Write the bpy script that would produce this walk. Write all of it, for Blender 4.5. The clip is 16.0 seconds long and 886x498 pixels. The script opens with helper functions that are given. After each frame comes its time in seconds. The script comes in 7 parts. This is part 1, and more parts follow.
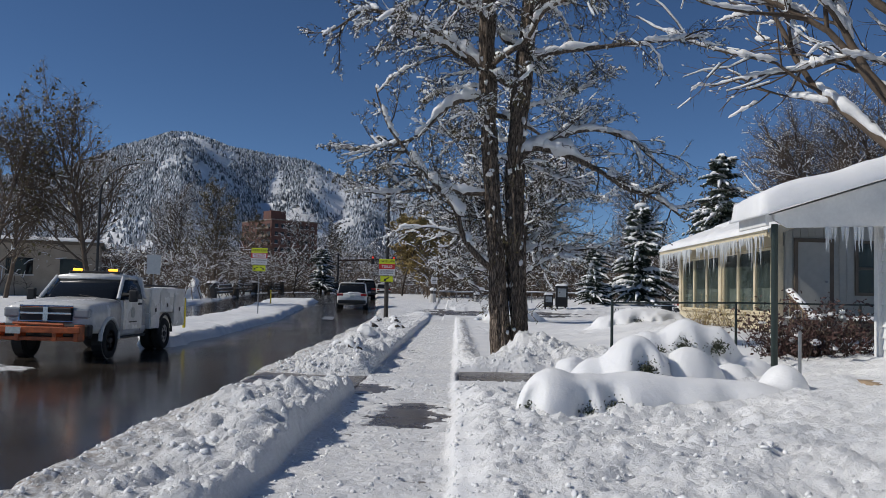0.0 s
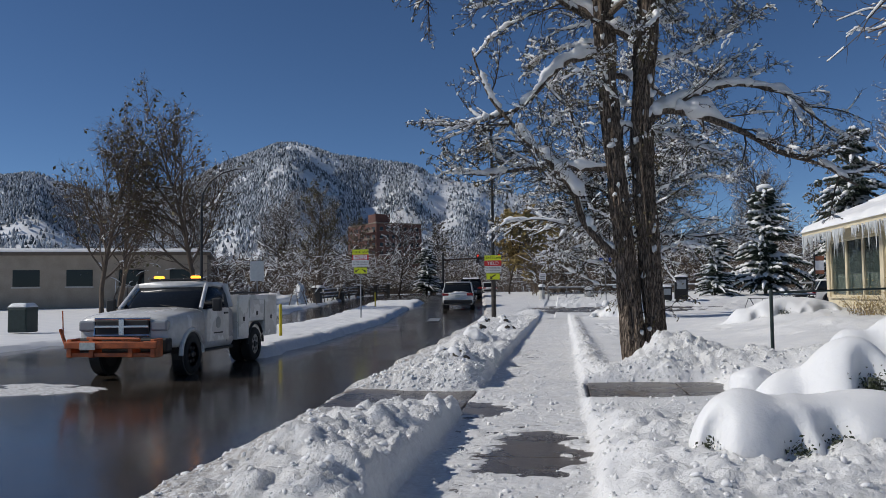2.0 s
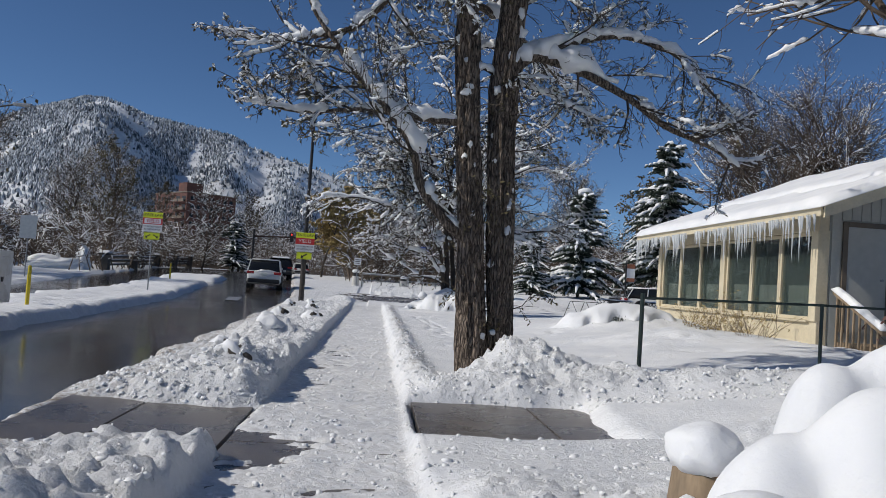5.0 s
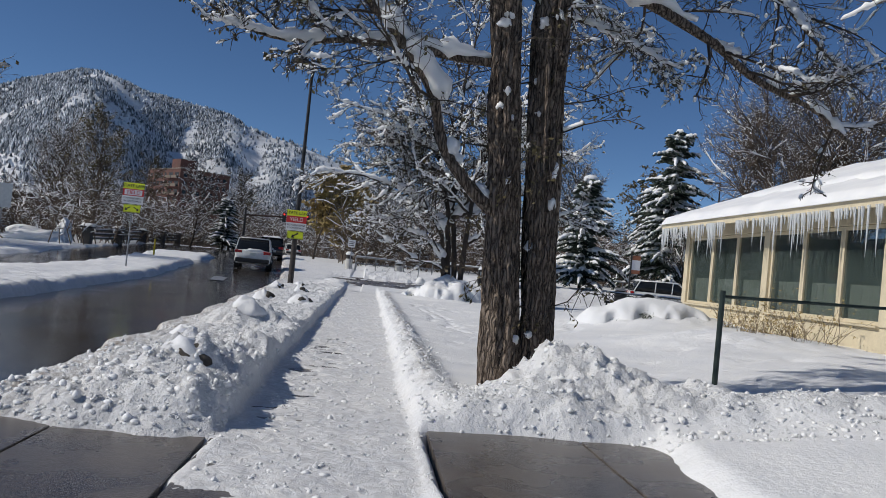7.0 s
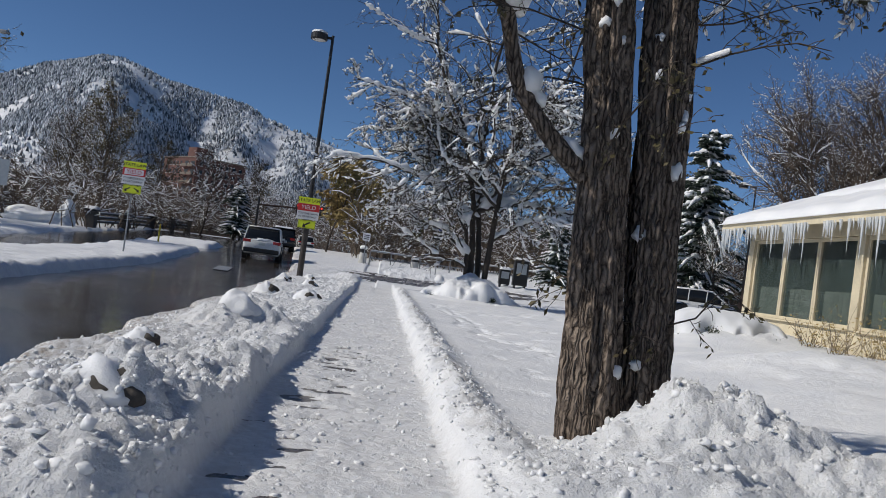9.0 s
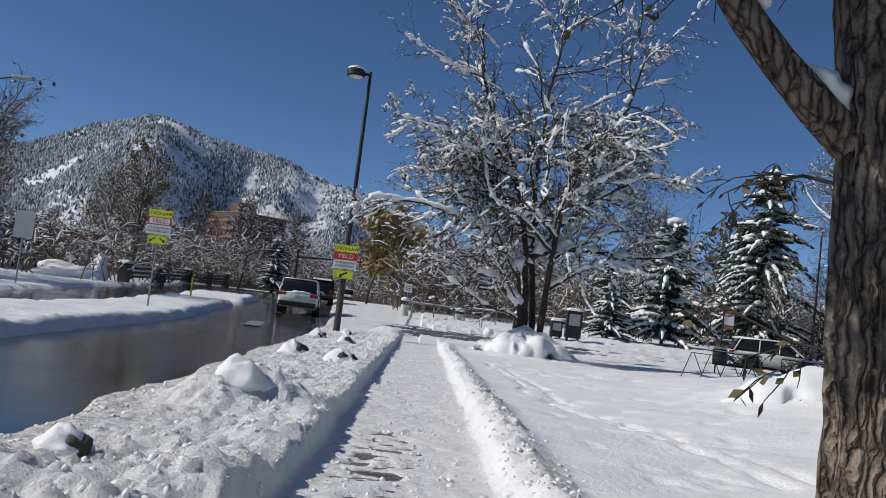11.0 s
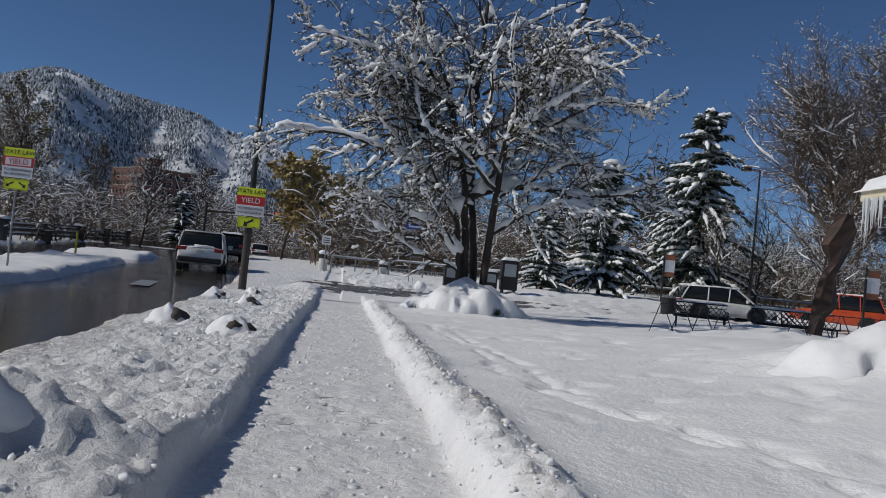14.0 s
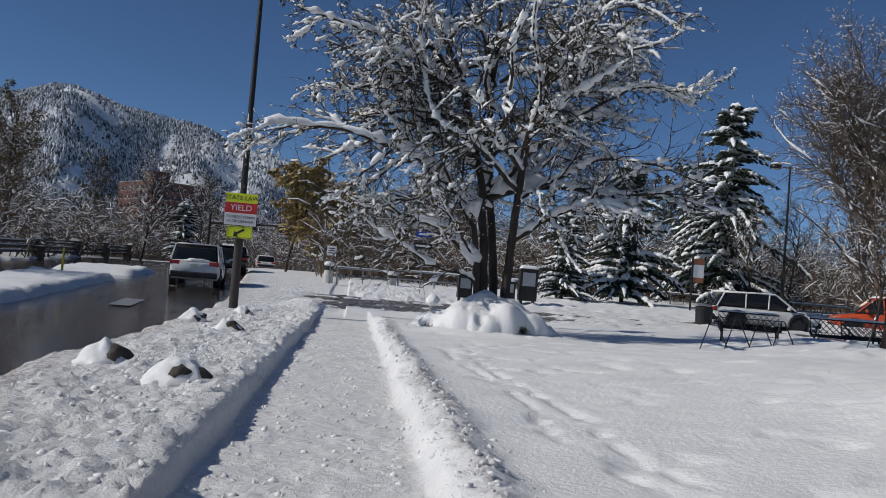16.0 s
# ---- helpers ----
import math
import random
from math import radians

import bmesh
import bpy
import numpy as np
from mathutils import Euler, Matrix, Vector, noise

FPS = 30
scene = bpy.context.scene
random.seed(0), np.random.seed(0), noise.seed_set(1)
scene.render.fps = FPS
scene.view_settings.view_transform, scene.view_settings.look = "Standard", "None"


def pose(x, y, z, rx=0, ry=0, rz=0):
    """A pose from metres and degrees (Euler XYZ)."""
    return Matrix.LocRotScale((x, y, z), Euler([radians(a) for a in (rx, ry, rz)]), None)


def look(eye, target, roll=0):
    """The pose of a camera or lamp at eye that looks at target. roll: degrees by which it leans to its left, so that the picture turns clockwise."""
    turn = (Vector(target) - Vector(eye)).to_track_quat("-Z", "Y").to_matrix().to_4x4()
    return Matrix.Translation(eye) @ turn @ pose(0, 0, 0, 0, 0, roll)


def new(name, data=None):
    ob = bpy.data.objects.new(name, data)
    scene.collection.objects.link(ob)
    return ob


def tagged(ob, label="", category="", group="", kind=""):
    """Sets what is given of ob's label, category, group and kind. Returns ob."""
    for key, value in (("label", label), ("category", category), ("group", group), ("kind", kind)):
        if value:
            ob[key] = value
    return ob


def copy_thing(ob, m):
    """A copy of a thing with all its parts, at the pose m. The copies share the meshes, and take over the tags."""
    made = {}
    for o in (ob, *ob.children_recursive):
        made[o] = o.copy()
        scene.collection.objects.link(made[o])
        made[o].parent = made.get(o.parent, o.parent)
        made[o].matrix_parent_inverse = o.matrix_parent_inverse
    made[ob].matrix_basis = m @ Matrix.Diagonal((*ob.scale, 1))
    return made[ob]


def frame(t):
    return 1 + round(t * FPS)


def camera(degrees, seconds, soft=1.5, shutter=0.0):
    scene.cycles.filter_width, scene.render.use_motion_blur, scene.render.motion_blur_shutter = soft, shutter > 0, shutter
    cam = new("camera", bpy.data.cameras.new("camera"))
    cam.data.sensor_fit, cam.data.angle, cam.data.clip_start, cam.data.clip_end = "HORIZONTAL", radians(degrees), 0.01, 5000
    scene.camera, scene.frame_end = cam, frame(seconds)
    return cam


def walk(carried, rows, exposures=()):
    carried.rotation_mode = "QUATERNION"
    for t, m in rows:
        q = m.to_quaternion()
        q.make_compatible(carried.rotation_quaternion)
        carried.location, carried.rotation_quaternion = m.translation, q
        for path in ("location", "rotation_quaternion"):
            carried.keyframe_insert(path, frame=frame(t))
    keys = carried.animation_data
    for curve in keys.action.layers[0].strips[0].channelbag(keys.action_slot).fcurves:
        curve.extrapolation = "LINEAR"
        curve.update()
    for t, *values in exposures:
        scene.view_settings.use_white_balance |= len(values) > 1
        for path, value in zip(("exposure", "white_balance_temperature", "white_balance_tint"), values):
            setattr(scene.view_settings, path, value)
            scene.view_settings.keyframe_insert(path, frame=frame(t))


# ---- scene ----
cam = camera(55.8, 16.0, soft=0.6)
METRES, EYE, TILT, LEAN, TURN = 21.0, 1.4, -2.5, 0.0, 1.0
ROWS = [
    (0.0, 0.0, 0.0, 0.0, -0.14, 5.6, -1.39),
    (0.5, -0.0008, 0.0288, 0.0023, -0.46, 5.91, -1.14),
    (1.0, 0.0001, 0.0586, 0.003, -0.28, 6.12, -1.68),
    (1.5, -0.0063, 0.0862, 0.0023, 3.48, 5.63, -1.18),
    (2.0, -0.0094, 0.1147, 0.0043, 7.21, 5.43, 0.39),
    (2.5, -0.0108, 0.1407, 0.0057, 6.44, 5.48, -0.01),
    (3.0, -0.0122, 0.1657, 0.0077, -0.16, 6.57, -2.68),
    (3.5, -0.0104, 0.1921, 0.0092, -5.25, 6.76, -2.83),
    (4.0, -0.0136, 0.2198, 0.0092, -5.82, 6.65, -3.8),
    (4.5, -0.0138, 0.25, 0.0085, -5.76, 5.68, -3.6),
    (7.0, -0.0167, 0.3962, 0.0123, -6.34, 3.94, -5.48),
    (7.5, -0.0209, 0.427, 0.0131, -6.55, 3.93, -7.22),
    (8.0, -0.0223, 0.4607, 0.0132, -6.38, 3.68, -7.04),
    (10.5, -0.0166, 0.6269, 0.0181, -4.31, 4.96, -8.67),
    (11.0, -0.0225, 0.6605, 0.0198, -2.71, 6.89, -7.0),
    (11.5, -0.0238, 0.6925, 0.019, -3.94, 4.17, -7.23),
    (12.0, -0.0293, 0.7266, 0.0189, -4.65, 0.97, -6.8),
    (12.5, -0.0289, 0.7615, 0.0219, -5.98, 4.82, -5.41),
    (13.0, -0.0293, 0.7933, 0.0217, -6.53, 4.55, -5.46),
    (13.5, -0.0257, 0.8283, 0.0229, -7.79, 4.63, -5.64),
    (14.0, -0.0222, 0.8615, 0.0238, -8.18, 4.34, -5.35),
    (14.5, -0.018, 0.896, 0.0264, -8.72, 5.19, -5.64),
    (15.0, -0.0128, 0.9289, 0.0284, -8.58, 5.25, -5.73),
    (15.5, -0.0126, 0.962, 0.0301, -8.73, 4.19, -4.44),
    (16.0, -0.0104, 0.9944, 0.0346, -7.4, 4.84, -4.3),
]
walk(cam, [(t, pose(0, 0, EYE, TILT, LEAN, TURN) @ pose(METRES * x, METRES * y, METRES * z, 90 + pitch, roll, yaw)) for t, x, y, z, yaw, pitch, roll in ROWS],
     exposures=[(t, e, 6500, 10) for t, e in ((0.0, -0.06), (2.0, -0.06), (3.5, 0.0), (4.5, 0.0), (8.0, -0.02), (10.5, 0.05), (11.0, 0.12), (11.5, 0.16), (12.0, -0.04), (12.5, -0.18), (13.0, -0.32), (14.5, -0.22), (15.5, -0.14), (16.0, -0.14))])

# ---- light ----
SUN_EL, SUN_AZ = 37.0, 262.0          # compass degrees from +y, clockwise
world = bpy.data.worlds.new("winter_sky")
scene.world = world
world.use_nodes = True
wn = world.node_tree
sky = wn.nodes.new("ShaderNodeTexSky")
sky.sky_type, sky.sun_disc = "NISHITA", False
sky.sun_elevation, sky.sun_rotation = radians(SUN_EL), radians(SUN_AZ)
sky.altitude, sky.air_density, sky.dust_density, sky.ozone_density = 2500, 0.76, 0.0, 4.6
wn.nodes["Background"].inputs["Strength"].default_value = 0.077
tint = wn.nodes.new("ShaderNodeHueSaturation")
tint.inputs["Hue"].default_value, tint.inputs["Saturation"].default_value = 0.5, 1.06
wn.links.new(sky.outputs[0], tint.inputs["Color"])
wn.links.new(tint.outputs[0], wn.nodes["Background"].inputs["Color"])
sun = new("sun", bpy.data.lights.new("sun", "SUN"))
sun.data.energy, sun.data.angle, sun.data.color = 3.35, radians(0.53), (1.0, 0.955, 0.885)
SUN_WAY = Vector((math.sin(radians(SUN_AZ)) * math.cos(radians(SUN_EL)), math.cos(radians(SUN_AZ)) * math.cos(radians(SUN_EL)), math.sin(radians(SUN_EL))))
sun.matrix_world = look(SUN_WAY * 60, (0, 0, 0))


# ---- materials ----
def material(name, colour, rough=0.6, metal=0.0, vary=0.15, scale=6.0, bump=0.0, bump_scale=40.0, second=None, per_object=0.0, spec=0.5, stretch=(1, 1, 1)):
    """A surface with colour variation at two scales, worn gloss and fine relief."""
    m = bpy.data.materials.new(name)
    m.use_nodes = True
    nt = m.node_tree
    b = nt.nodes["Principled BSDF"]
    b.inputs["Metallic"].default_value = metal
    b.inputs["Specular IOR Level"].default_value = spec
    co = nt.nodes.new("ShaderNodeTexCoord")
    mp = nt.nodes.new("ShaderNodeMapping")
    mp.inputs["Scale"].default_value = stretch
    nt.links.new(co.outputs["Object"], mp.inputs["Vector"])
    big, fine = nt.nodes.new("ShaderNodeTexNoise"), nt.nodes.new("ShaderNodeTexNoise")
    for n, s, d in ((big, scale, 4), (fine, scale * 9, 3)):
        n.inputs["Scale"].default_value, n.inputs["Detail"].default_value = s, d
        nt.links.new(mp.outputs[0], n.inputs["Vector"])
    add = nt.nodes.new("ShaderNodeMath")
    add.operation = "MULTIPLY_ADD"
    nt.links.new(fine.outputs["Fac"], add.inputs[0])
    add.inputs[1].default_value = 0.45
    nt.links.new(big.outputs["Fac"], add.inputs[2])
    ramp = nt.nodes.new("ShaderNodeValToRGB")
    dark = second or [c * (1 - 2 * vary) for c in colour]
    ramp.color_ramp.elements[0].position, ramp.color_ramp.elements[1].position = 0.45, 0.95
    ramp.color_ramp.elements[0].color = (*dark, 1)
    ramp.color_ramp.elements[1].color = (*[min(1, c * (1 + 0.6 * vary)) for c in colour], 1)
    nt.links.new(add.outputs[0], ramp.inputs[0])
    out = ramp.outputs[0]
    if per_object:
        info, mul = nt.nodes.new("ShaderNodeObjectInfo"), nt.nodes.new("ShaderNodeHueSaturation")
        rng = nt.nodes.new("ShaderNodeMapRange")
        rng.inputs["To Min"].default_value, rng.inputs["To Max"].default_value = 1 - per_object, 1 + per_object
        nt.links.new(info.outputs["Random"], rng.inputs["Value"])
        nt.links.new(rng.outputs[0], mul.inputs["Value"])
        nt.links.new(out, mul.inputs["Color"])
        out = mul.outputs[0]
    nt.links.new(out, b.inputs["Base Color"])
    rr = nt.nodes.new("ShaderNodeMapRange")
    rr.inputs["To Min"].default_value, rr.inputs["To Max"].default_value = max(0.02, rough - 0.12), min(1, rough + 0.12)
    nt.links.new(big.outputs["Fac"], rr.inputs["Value"])
    nt.links.new(rr.outputs[0], b.inputs["Roughness"])
    if bump:
        n, bp = nt.nodes.new("ShaderNodeTexNoise"), nt.nodes.new("ShaderNodeBump")
        n.inputs["Scale"].default_value, n.inputs["Detail"].default_value = bump_scale, 5
        nt.links.new(mp.outputs[0], n.inputs["Vector"])
        nt.links.new(n.outputs["Fac"], bp.inputs["Height"])
        bp.inputs["Strength"].default_value, bp.inputs["Distance"].default_value = 1.0, bump
        nt.links.new(bp.outputs[0], b.inputs["Normal"])
    return m


def glow(name, colour, strength):
    m = bpy.data.materials.new(name)
    m.use_nodes = True
    b = m.node_tree.nodes["Principled BSDF"]
    b.inputs["Base Color"].default_value = (*colour, 1)
    b.inputs["Emission Color"].default_value = (*colour, 1)
    b.inputs["Emission Strength"].default_value = strength
    return m


def glass(name, tint, rough=0.02, alpha=0.35):
    """Thin window glass: a mirror-like coat over a see-through tint."""
    m = bpy.data.materials.new(name)
    m.use_nodes = True
    b = m.node_tree.nodes["Principled BSDF"]
    b.inputs["Base Color"].default_value, b.inputs["Roughness"].default_value = (*tint, 1), rough
    b.inputs["Alpha"].default_value, b.inputs["Specular IOR Level"].default_value = alpha, 0.4
    return m


def snow_material(name, grain, lump, dirty=False):
    m = bpy.data.materials.new(name)
    m.use_nodes = True
    nt = m.node_tree
    b = nt.nodes["Principled BSDF"]
    b.inputs["Roughness"].default_value, b.inputs["Specular IOR Level"].default_value = 0.55, 0.25
    b.inputs["Subsurface Weight"].default_value, b.inputs["Subsurface Scale"].default_value = 0.7 if not dirty else 0.35, 0.06
    b.inputs["Subsurface Radius"].default_value = (1.0, 1.0, 1.05)
    co = nt.nodes.new("ShaderNodeTexCoord")
    n1, n2, n3 = (nt.nodes.new("ShaderNodeTexNoise") for _ in range(3))
    for n, s, d in ((n1, 70, 4), (n2, 16, 4), (n3, 1.3, 5)):
        n.inputs["Scale"].default_value, n.inputs["Detail"].default_value = s, d
        nt.links.new(co.outputs["Object"], n.inputs["Vector"])
    b1, b2 = nt.nodes.new("ShaderNodeBump"), nt.nodes.new("ShaderNodeBump")
    for bp, n, dist in ((b1, n1, grain), (b2, n2, lump)):
        bp.inputs["Strength"].default_value, bp.inputs["Distance"].default_value = 1.0, dist
        nt.links.new(n.outputs["Fac"], bp.inputs["Height"])
    if dirty:
        vo, cr, b3 = nt.nodes.new("ShaderNodeTexNoise"), nt.nodes.new("ShaderNodeAttribute"), nt.nodes.new("ShaderNodeBump")
        vo.inputs["Scale"].default_value, vo.inputs["Detail"].default_value, vo.inputs["Roughness"].default_value = 14.0, 7, 0.66
        nt.links.new(co.outputs["Object"], vo.inputs["Vector"])
        cr.attribute_name = "crumb"
        nt.links.new(vo.outputs["Fac"], b3.inputs["Height"])
        nt.links.new(cr.outputs["Fac"], b3.inputs["Strength"])
        b3.inputs["Distance"].default_value = 0.05
        nt.links.new(b3.outputs[0], b1.inputs["Normal"])
    nt.links.new(b1.outputs[0], b2.inputs["Normal"])
    nt.links.new(b2.outputs[0], b.inputs["Normal"])
    ramp = nt.nodes.new("ShaderNodeValToRGB")
    ramp.color_ramp.elements[0].position, ramp.color_ramp.elements[1].position = 0.3, 0.7
    ramp.color_ramp.elements[0].color, ramp.color_ramp.elements[1].color = (0.72, 0.73, 0.745, 1), (0.83, 0.83, 0.825, 1)
    nt.links.new(n3.outputs["Fac"], ramp.inputs[0])
    out = ramp.outputs[0]
    if dirty:
        at = nt.nodes.new("ShaderNodeAttribute")
        at.attribute_name = "dirt"
        mul = nt.nodes.new("ShaderNodeMath")
        mul.operation = "MULTIPLY"
        mr = nt.nodes.new("ShaderNodeMapRange")
        mr.inputs["From Min"].default_value, mr.inputs["From Max"].default_value = 0.35, 0.65
        nt.links.new(n2.outputs["Fac"], mr.inputs["Value"])
        nt.links.new(mr.outputs[0], mul.inputs[0])
        nt.links.new(at.outputs["Fac"], mul.inputs[1])
        mix = nt.nodes.new("ShaderNodeMix")
        mix.data_type = "RGBA"
        mix.inputs["B"].default_value = (0.20, 0.15, 0.10, 1)
        nt.links.new(mul.outputs[0], mix.inputs["Factor"])
        nt.links.new(out, mix.inputs["A"])
        out = mix.outputs["Result"]
    nt.links.new(out, b.inputs["Base Color"])
    return m


SNOW_GROUND = snow_material("plowed_snow", 0.007, 0.016, True)
SNOW = snow_material("fresh_snow", 0.002, 0.007)


def bark_material(name, light, dark):
    """Plated, furrowed bark: long plates parted by dark cracks."""
    m = bpy.data.materials.new(name)
    m.use_nodes = True
    nt = m.node_tree
    b = nt.nodes["Principled BSDF"]
    b.inputs["Roughness"].default_value, b.inputs["Specular IOR Level"].default_value = 0.92, 0.2
    co, mp, warp, mixv = nt.nodes.new("ShaderNodeTexCoord"), nt.nodes.new("ShaderNodeMapping"), nt.nodes.new("ShaderNodeTexNoise"), nt.nodes.new("ShaderNodeVectorMath")
    mp.inputs["Scale"].default_value = (1, 1, 0.13)
    warp.inputs["Scale"].default_value, warp.inputs["Detail"].default_value = 9, 4
    nt.links.new(co.outputs["Object"], warp.inputs["Vector"])
    mixv.operation = "MULTIPLY_ADD"
    mixv.inputs[1].default_value = (0.07, 0.07, 0.25)
    nt.links.new(warp.outputs["Color"], mixv.inputs[0])
    nt.links.new(co.outputs["Object"], mixv.inputs[2])
    nt.links.new(mixv.outputs[0], mp.inputs["Vector"])
    vo, fine = nt.nodes.new("ShaderNodeTexVoronoi"), nt.nodes.new("ShaderNodeTexNoise")
    vo.feature = "DISTANCE_TO_EDGE"
    vo.inputs["Scale"].default_value = 27
    fine.inputs["Scale"].default_value, fine.inputs["Detail"].default_value = 45, 6
    nt.links.new(mp.outputs[0], vo.inputs["Vector"])
    nt.links.new(mp.outputs[0], fine.inputs["Vector"])
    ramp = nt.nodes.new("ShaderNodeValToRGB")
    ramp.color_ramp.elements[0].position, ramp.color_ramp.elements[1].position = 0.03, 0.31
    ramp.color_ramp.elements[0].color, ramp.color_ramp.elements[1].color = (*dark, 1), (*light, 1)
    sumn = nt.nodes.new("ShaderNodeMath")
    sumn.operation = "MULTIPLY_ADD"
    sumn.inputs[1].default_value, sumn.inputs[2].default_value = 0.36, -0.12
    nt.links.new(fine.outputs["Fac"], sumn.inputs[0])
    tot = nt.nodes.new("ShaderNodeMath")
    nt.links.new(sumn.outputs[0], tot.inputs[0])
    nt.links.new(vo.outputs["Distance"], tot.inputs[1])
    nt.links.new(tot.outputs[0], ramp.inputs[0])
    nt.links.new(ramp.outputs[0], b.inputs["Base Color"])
    bp = nt.nodes.new("ShaderNodeBump")
    bp.inputs["Strength"].default_value, bp.inputs["Distance"].default_value = 1.0, 0.07
    nt.links.new(tot.outputs[0], bp.inputs["Height"])
    nt.links.new(bp.outputs[0], b.inputs["Normal"])
    return m


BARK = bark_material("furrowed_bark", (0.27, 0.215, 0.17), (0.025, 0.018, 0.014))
BARK_DARK = material("wet_bark", (0.048, 0.037, 0.029), 0.85, vary=0.3, scale=5, bump=0.02, bump_scale=18, stretch=(1, 1, 0.25))
TWIG = material("twig_bark", (0.055, 0.041, 0.03), 0.85, vary=0.25, scale=3)
TWIG_TAN = material("tan_twigs", (0.115, 0.085, 0.062), 0.85, vary=0.25, scale=3)
LEAF_DRY = material("dry_olive_leaves", (0.10, 0.085, 0.03), 0.7, vary=0.4, scale=0.9, second=(0.06, 0.04, 0.018))
LEAF_GOLD = material("brown_gold_leaves", (0.34, 0.27, 0.10), 0.7, vary=0.3, scale=0.6, second=(0.24, 0.15, 0.06))
NEEDLE = material("dark_needles", (0.02, 0.035, 0.022), 0.7, vary=0.3, scale=2)
ASPHALT = material("wet_asphalt", (0.052, 0.043, 0.035), 0.11, vary=0.3, scale=0.35, bump=0.0004, bump_scale=50, spec=0.4)
CONCRETE = material("wet_concrete", (0.125, 0.105, 0.088), 0.28, vary=0.25, scale=1.6, second=(0.04, 0.034, 0.03), bump=0.004, bump_scale=60)
CREAM = material("cream_painted_wood", (0.62, 0.54, 0.38), 0.6, vary=0.1, scale=2.5, bump=0.003, bump_scale=30)
SIDING = material("pale_grey_siding", (0.42, 0.42, 0.38), 0.65, vary=0.08, scale=1.5, bump=0.003, bump_scale=25)
TRIM = material("brown_trim", (0.14, 0.11, 0.08), 0.6, vary=0.15, scale=4)
WHITE = material("white_paint", (0.72, 0.72, 0.70), 0.5, vary=0.07, scale=3)
PANE = glass("window_glass", (0.05, 0.07, 0.065), 0.03, 0.5)
ICE = glass("icicle_ice", (0.75, 0.78, 0.8), 0.15, 0.55)
GREEN_STEEL = material("dark_green_steel", (0.03, 0.045, 0.04), 0.45, 0.3, vary=0.15, scale=8)
BLACK_STEEL = material("black_painted_steel", (0.02, 0.02, 0.021), 0.45, 0.2, vary=0.2, scale=6)
GALV = material("galvanised_steel", (0.30, 0.31, 0.32), 0.45, 0.7, vary=0.15, scale=9)
BRICK = material("red_brick", (0.105, 0.046, 0.035), 0.85, vary=0.2, scale=0.6, bump=0.01, bump_scale=9)
HILL = material("snowy_hillside", (0.80, 0.82, 0.85), 0.8, vary=0.12, scale=0.02, second=(0.55, 0.56, 0.58))
HILL_TREE = material("frosted_pines", (0.42, 0.45, 0.48), 0.9, vary=0.2, scale=0.012, second=(0.05, 0.065, 0.07))
_nt = HILL_TREE.node_tree
_geo, _ramp = _nt.nodes.new("ShaderNodeNewGeometry"), _nt.nodes.new("ShaderNodeValToRGB")
_ramp.color_ramp.elements[0].color, _ramp.color_ramp.elements[1].color = (0.04, 0.055, 0.07, 1), (0.66, 0.70, 0.75, 1)
_ramp.color_ramp.elements[0].position, _ramp.color_ramp.elements[1].position = 0.12, 0.97
_nt.links.new(_geo.outputs["Random Per Island"], _ramp.inputs[0])
_nt.links.new(_ramp.outputs[0], _nt.nodes["Principled BSDF"].inputs["Base Color"])


# ---- helpers of this scene ----
def link_mesh(name, verts, faces, mats, parent=None, smooth=False, label="", fmat=None):
    me = bpy.data.meshes.new(name)
    me.from_pydata(verts, [], faces)
    for m in (mats if isinstance(mats, (list, tuple)) else [mats]):
        me.materials.append(m)
    if smooth:
        me.polygons.foreach_set("use_smooth", [True] * len(me.polygons))
    if fmat is not None:
        me.polygons.foreach_set("material_index", fmat)
    me.update()
    ob = new(name, me)
    ob.parent = parent
    if label:
        ob["label"] = label
    return ob


def part(name, bm, mat, parent=None, label="", smooth=False):
    """Links a bmesh as one mesh object under a thing or a part."""
    me = bpy.data.meshes.new(name)
    bmesh.ops.recalc_face_normals(bm, faces=bm.faces)
    bm.to_mesh(me)
    bm.free()
    me.materials.append(mat)
    if smooth:
        me.polygons.foreach_set("use_smooth", [True] * len(me.polygons))
    ob = new(name, me)
    ob.parent = parent
    if label:
        ob["label"] = label
    return ob


def thing(name, x, y, z, label, category, group="", kind="", turn=0):
    ob = new(name)
    ob.matrix_basis = pose(x, y, z, 0, 0, turn)
    ob.empty_display_size = 0.2
    return tagged(ob, label, category, group, kind)


def add_box(bm, x0, x1, y0, y1, z0, z1, bevel=0.0, m=None):
    """A box, edges rounded by bevel."""
    made = bmesh.ops.create_cube(bm, size=1.0)["verts"]
    for v in made:
        v.co = Vector(((x0 + x1) / 2 + v.co.x * (x1 - x0), (y0 + y1) / 2 + v.co.y * (y1 - y0), (z0 + z1) / 2 + v.co.z * (z1 - z0)))
    if bevel:
        edges = list({e for v in made for e in v.link_edges})
        made = list({v for f in bmesh.ops.bevel(bm, geom=edges, offset=bevel, segments=2, affect="EDGES", profile=0.5)["faces"] for v in f.verts} | {v for v in made if v.is_valid})
    if m is not None:
        bmesh.ops.transform(bm, matrix=m, verts=made)
    return made


def box(*a, **k):
    bm = bmesh.new()
    add_box(bm, *a, **k)
    return bm


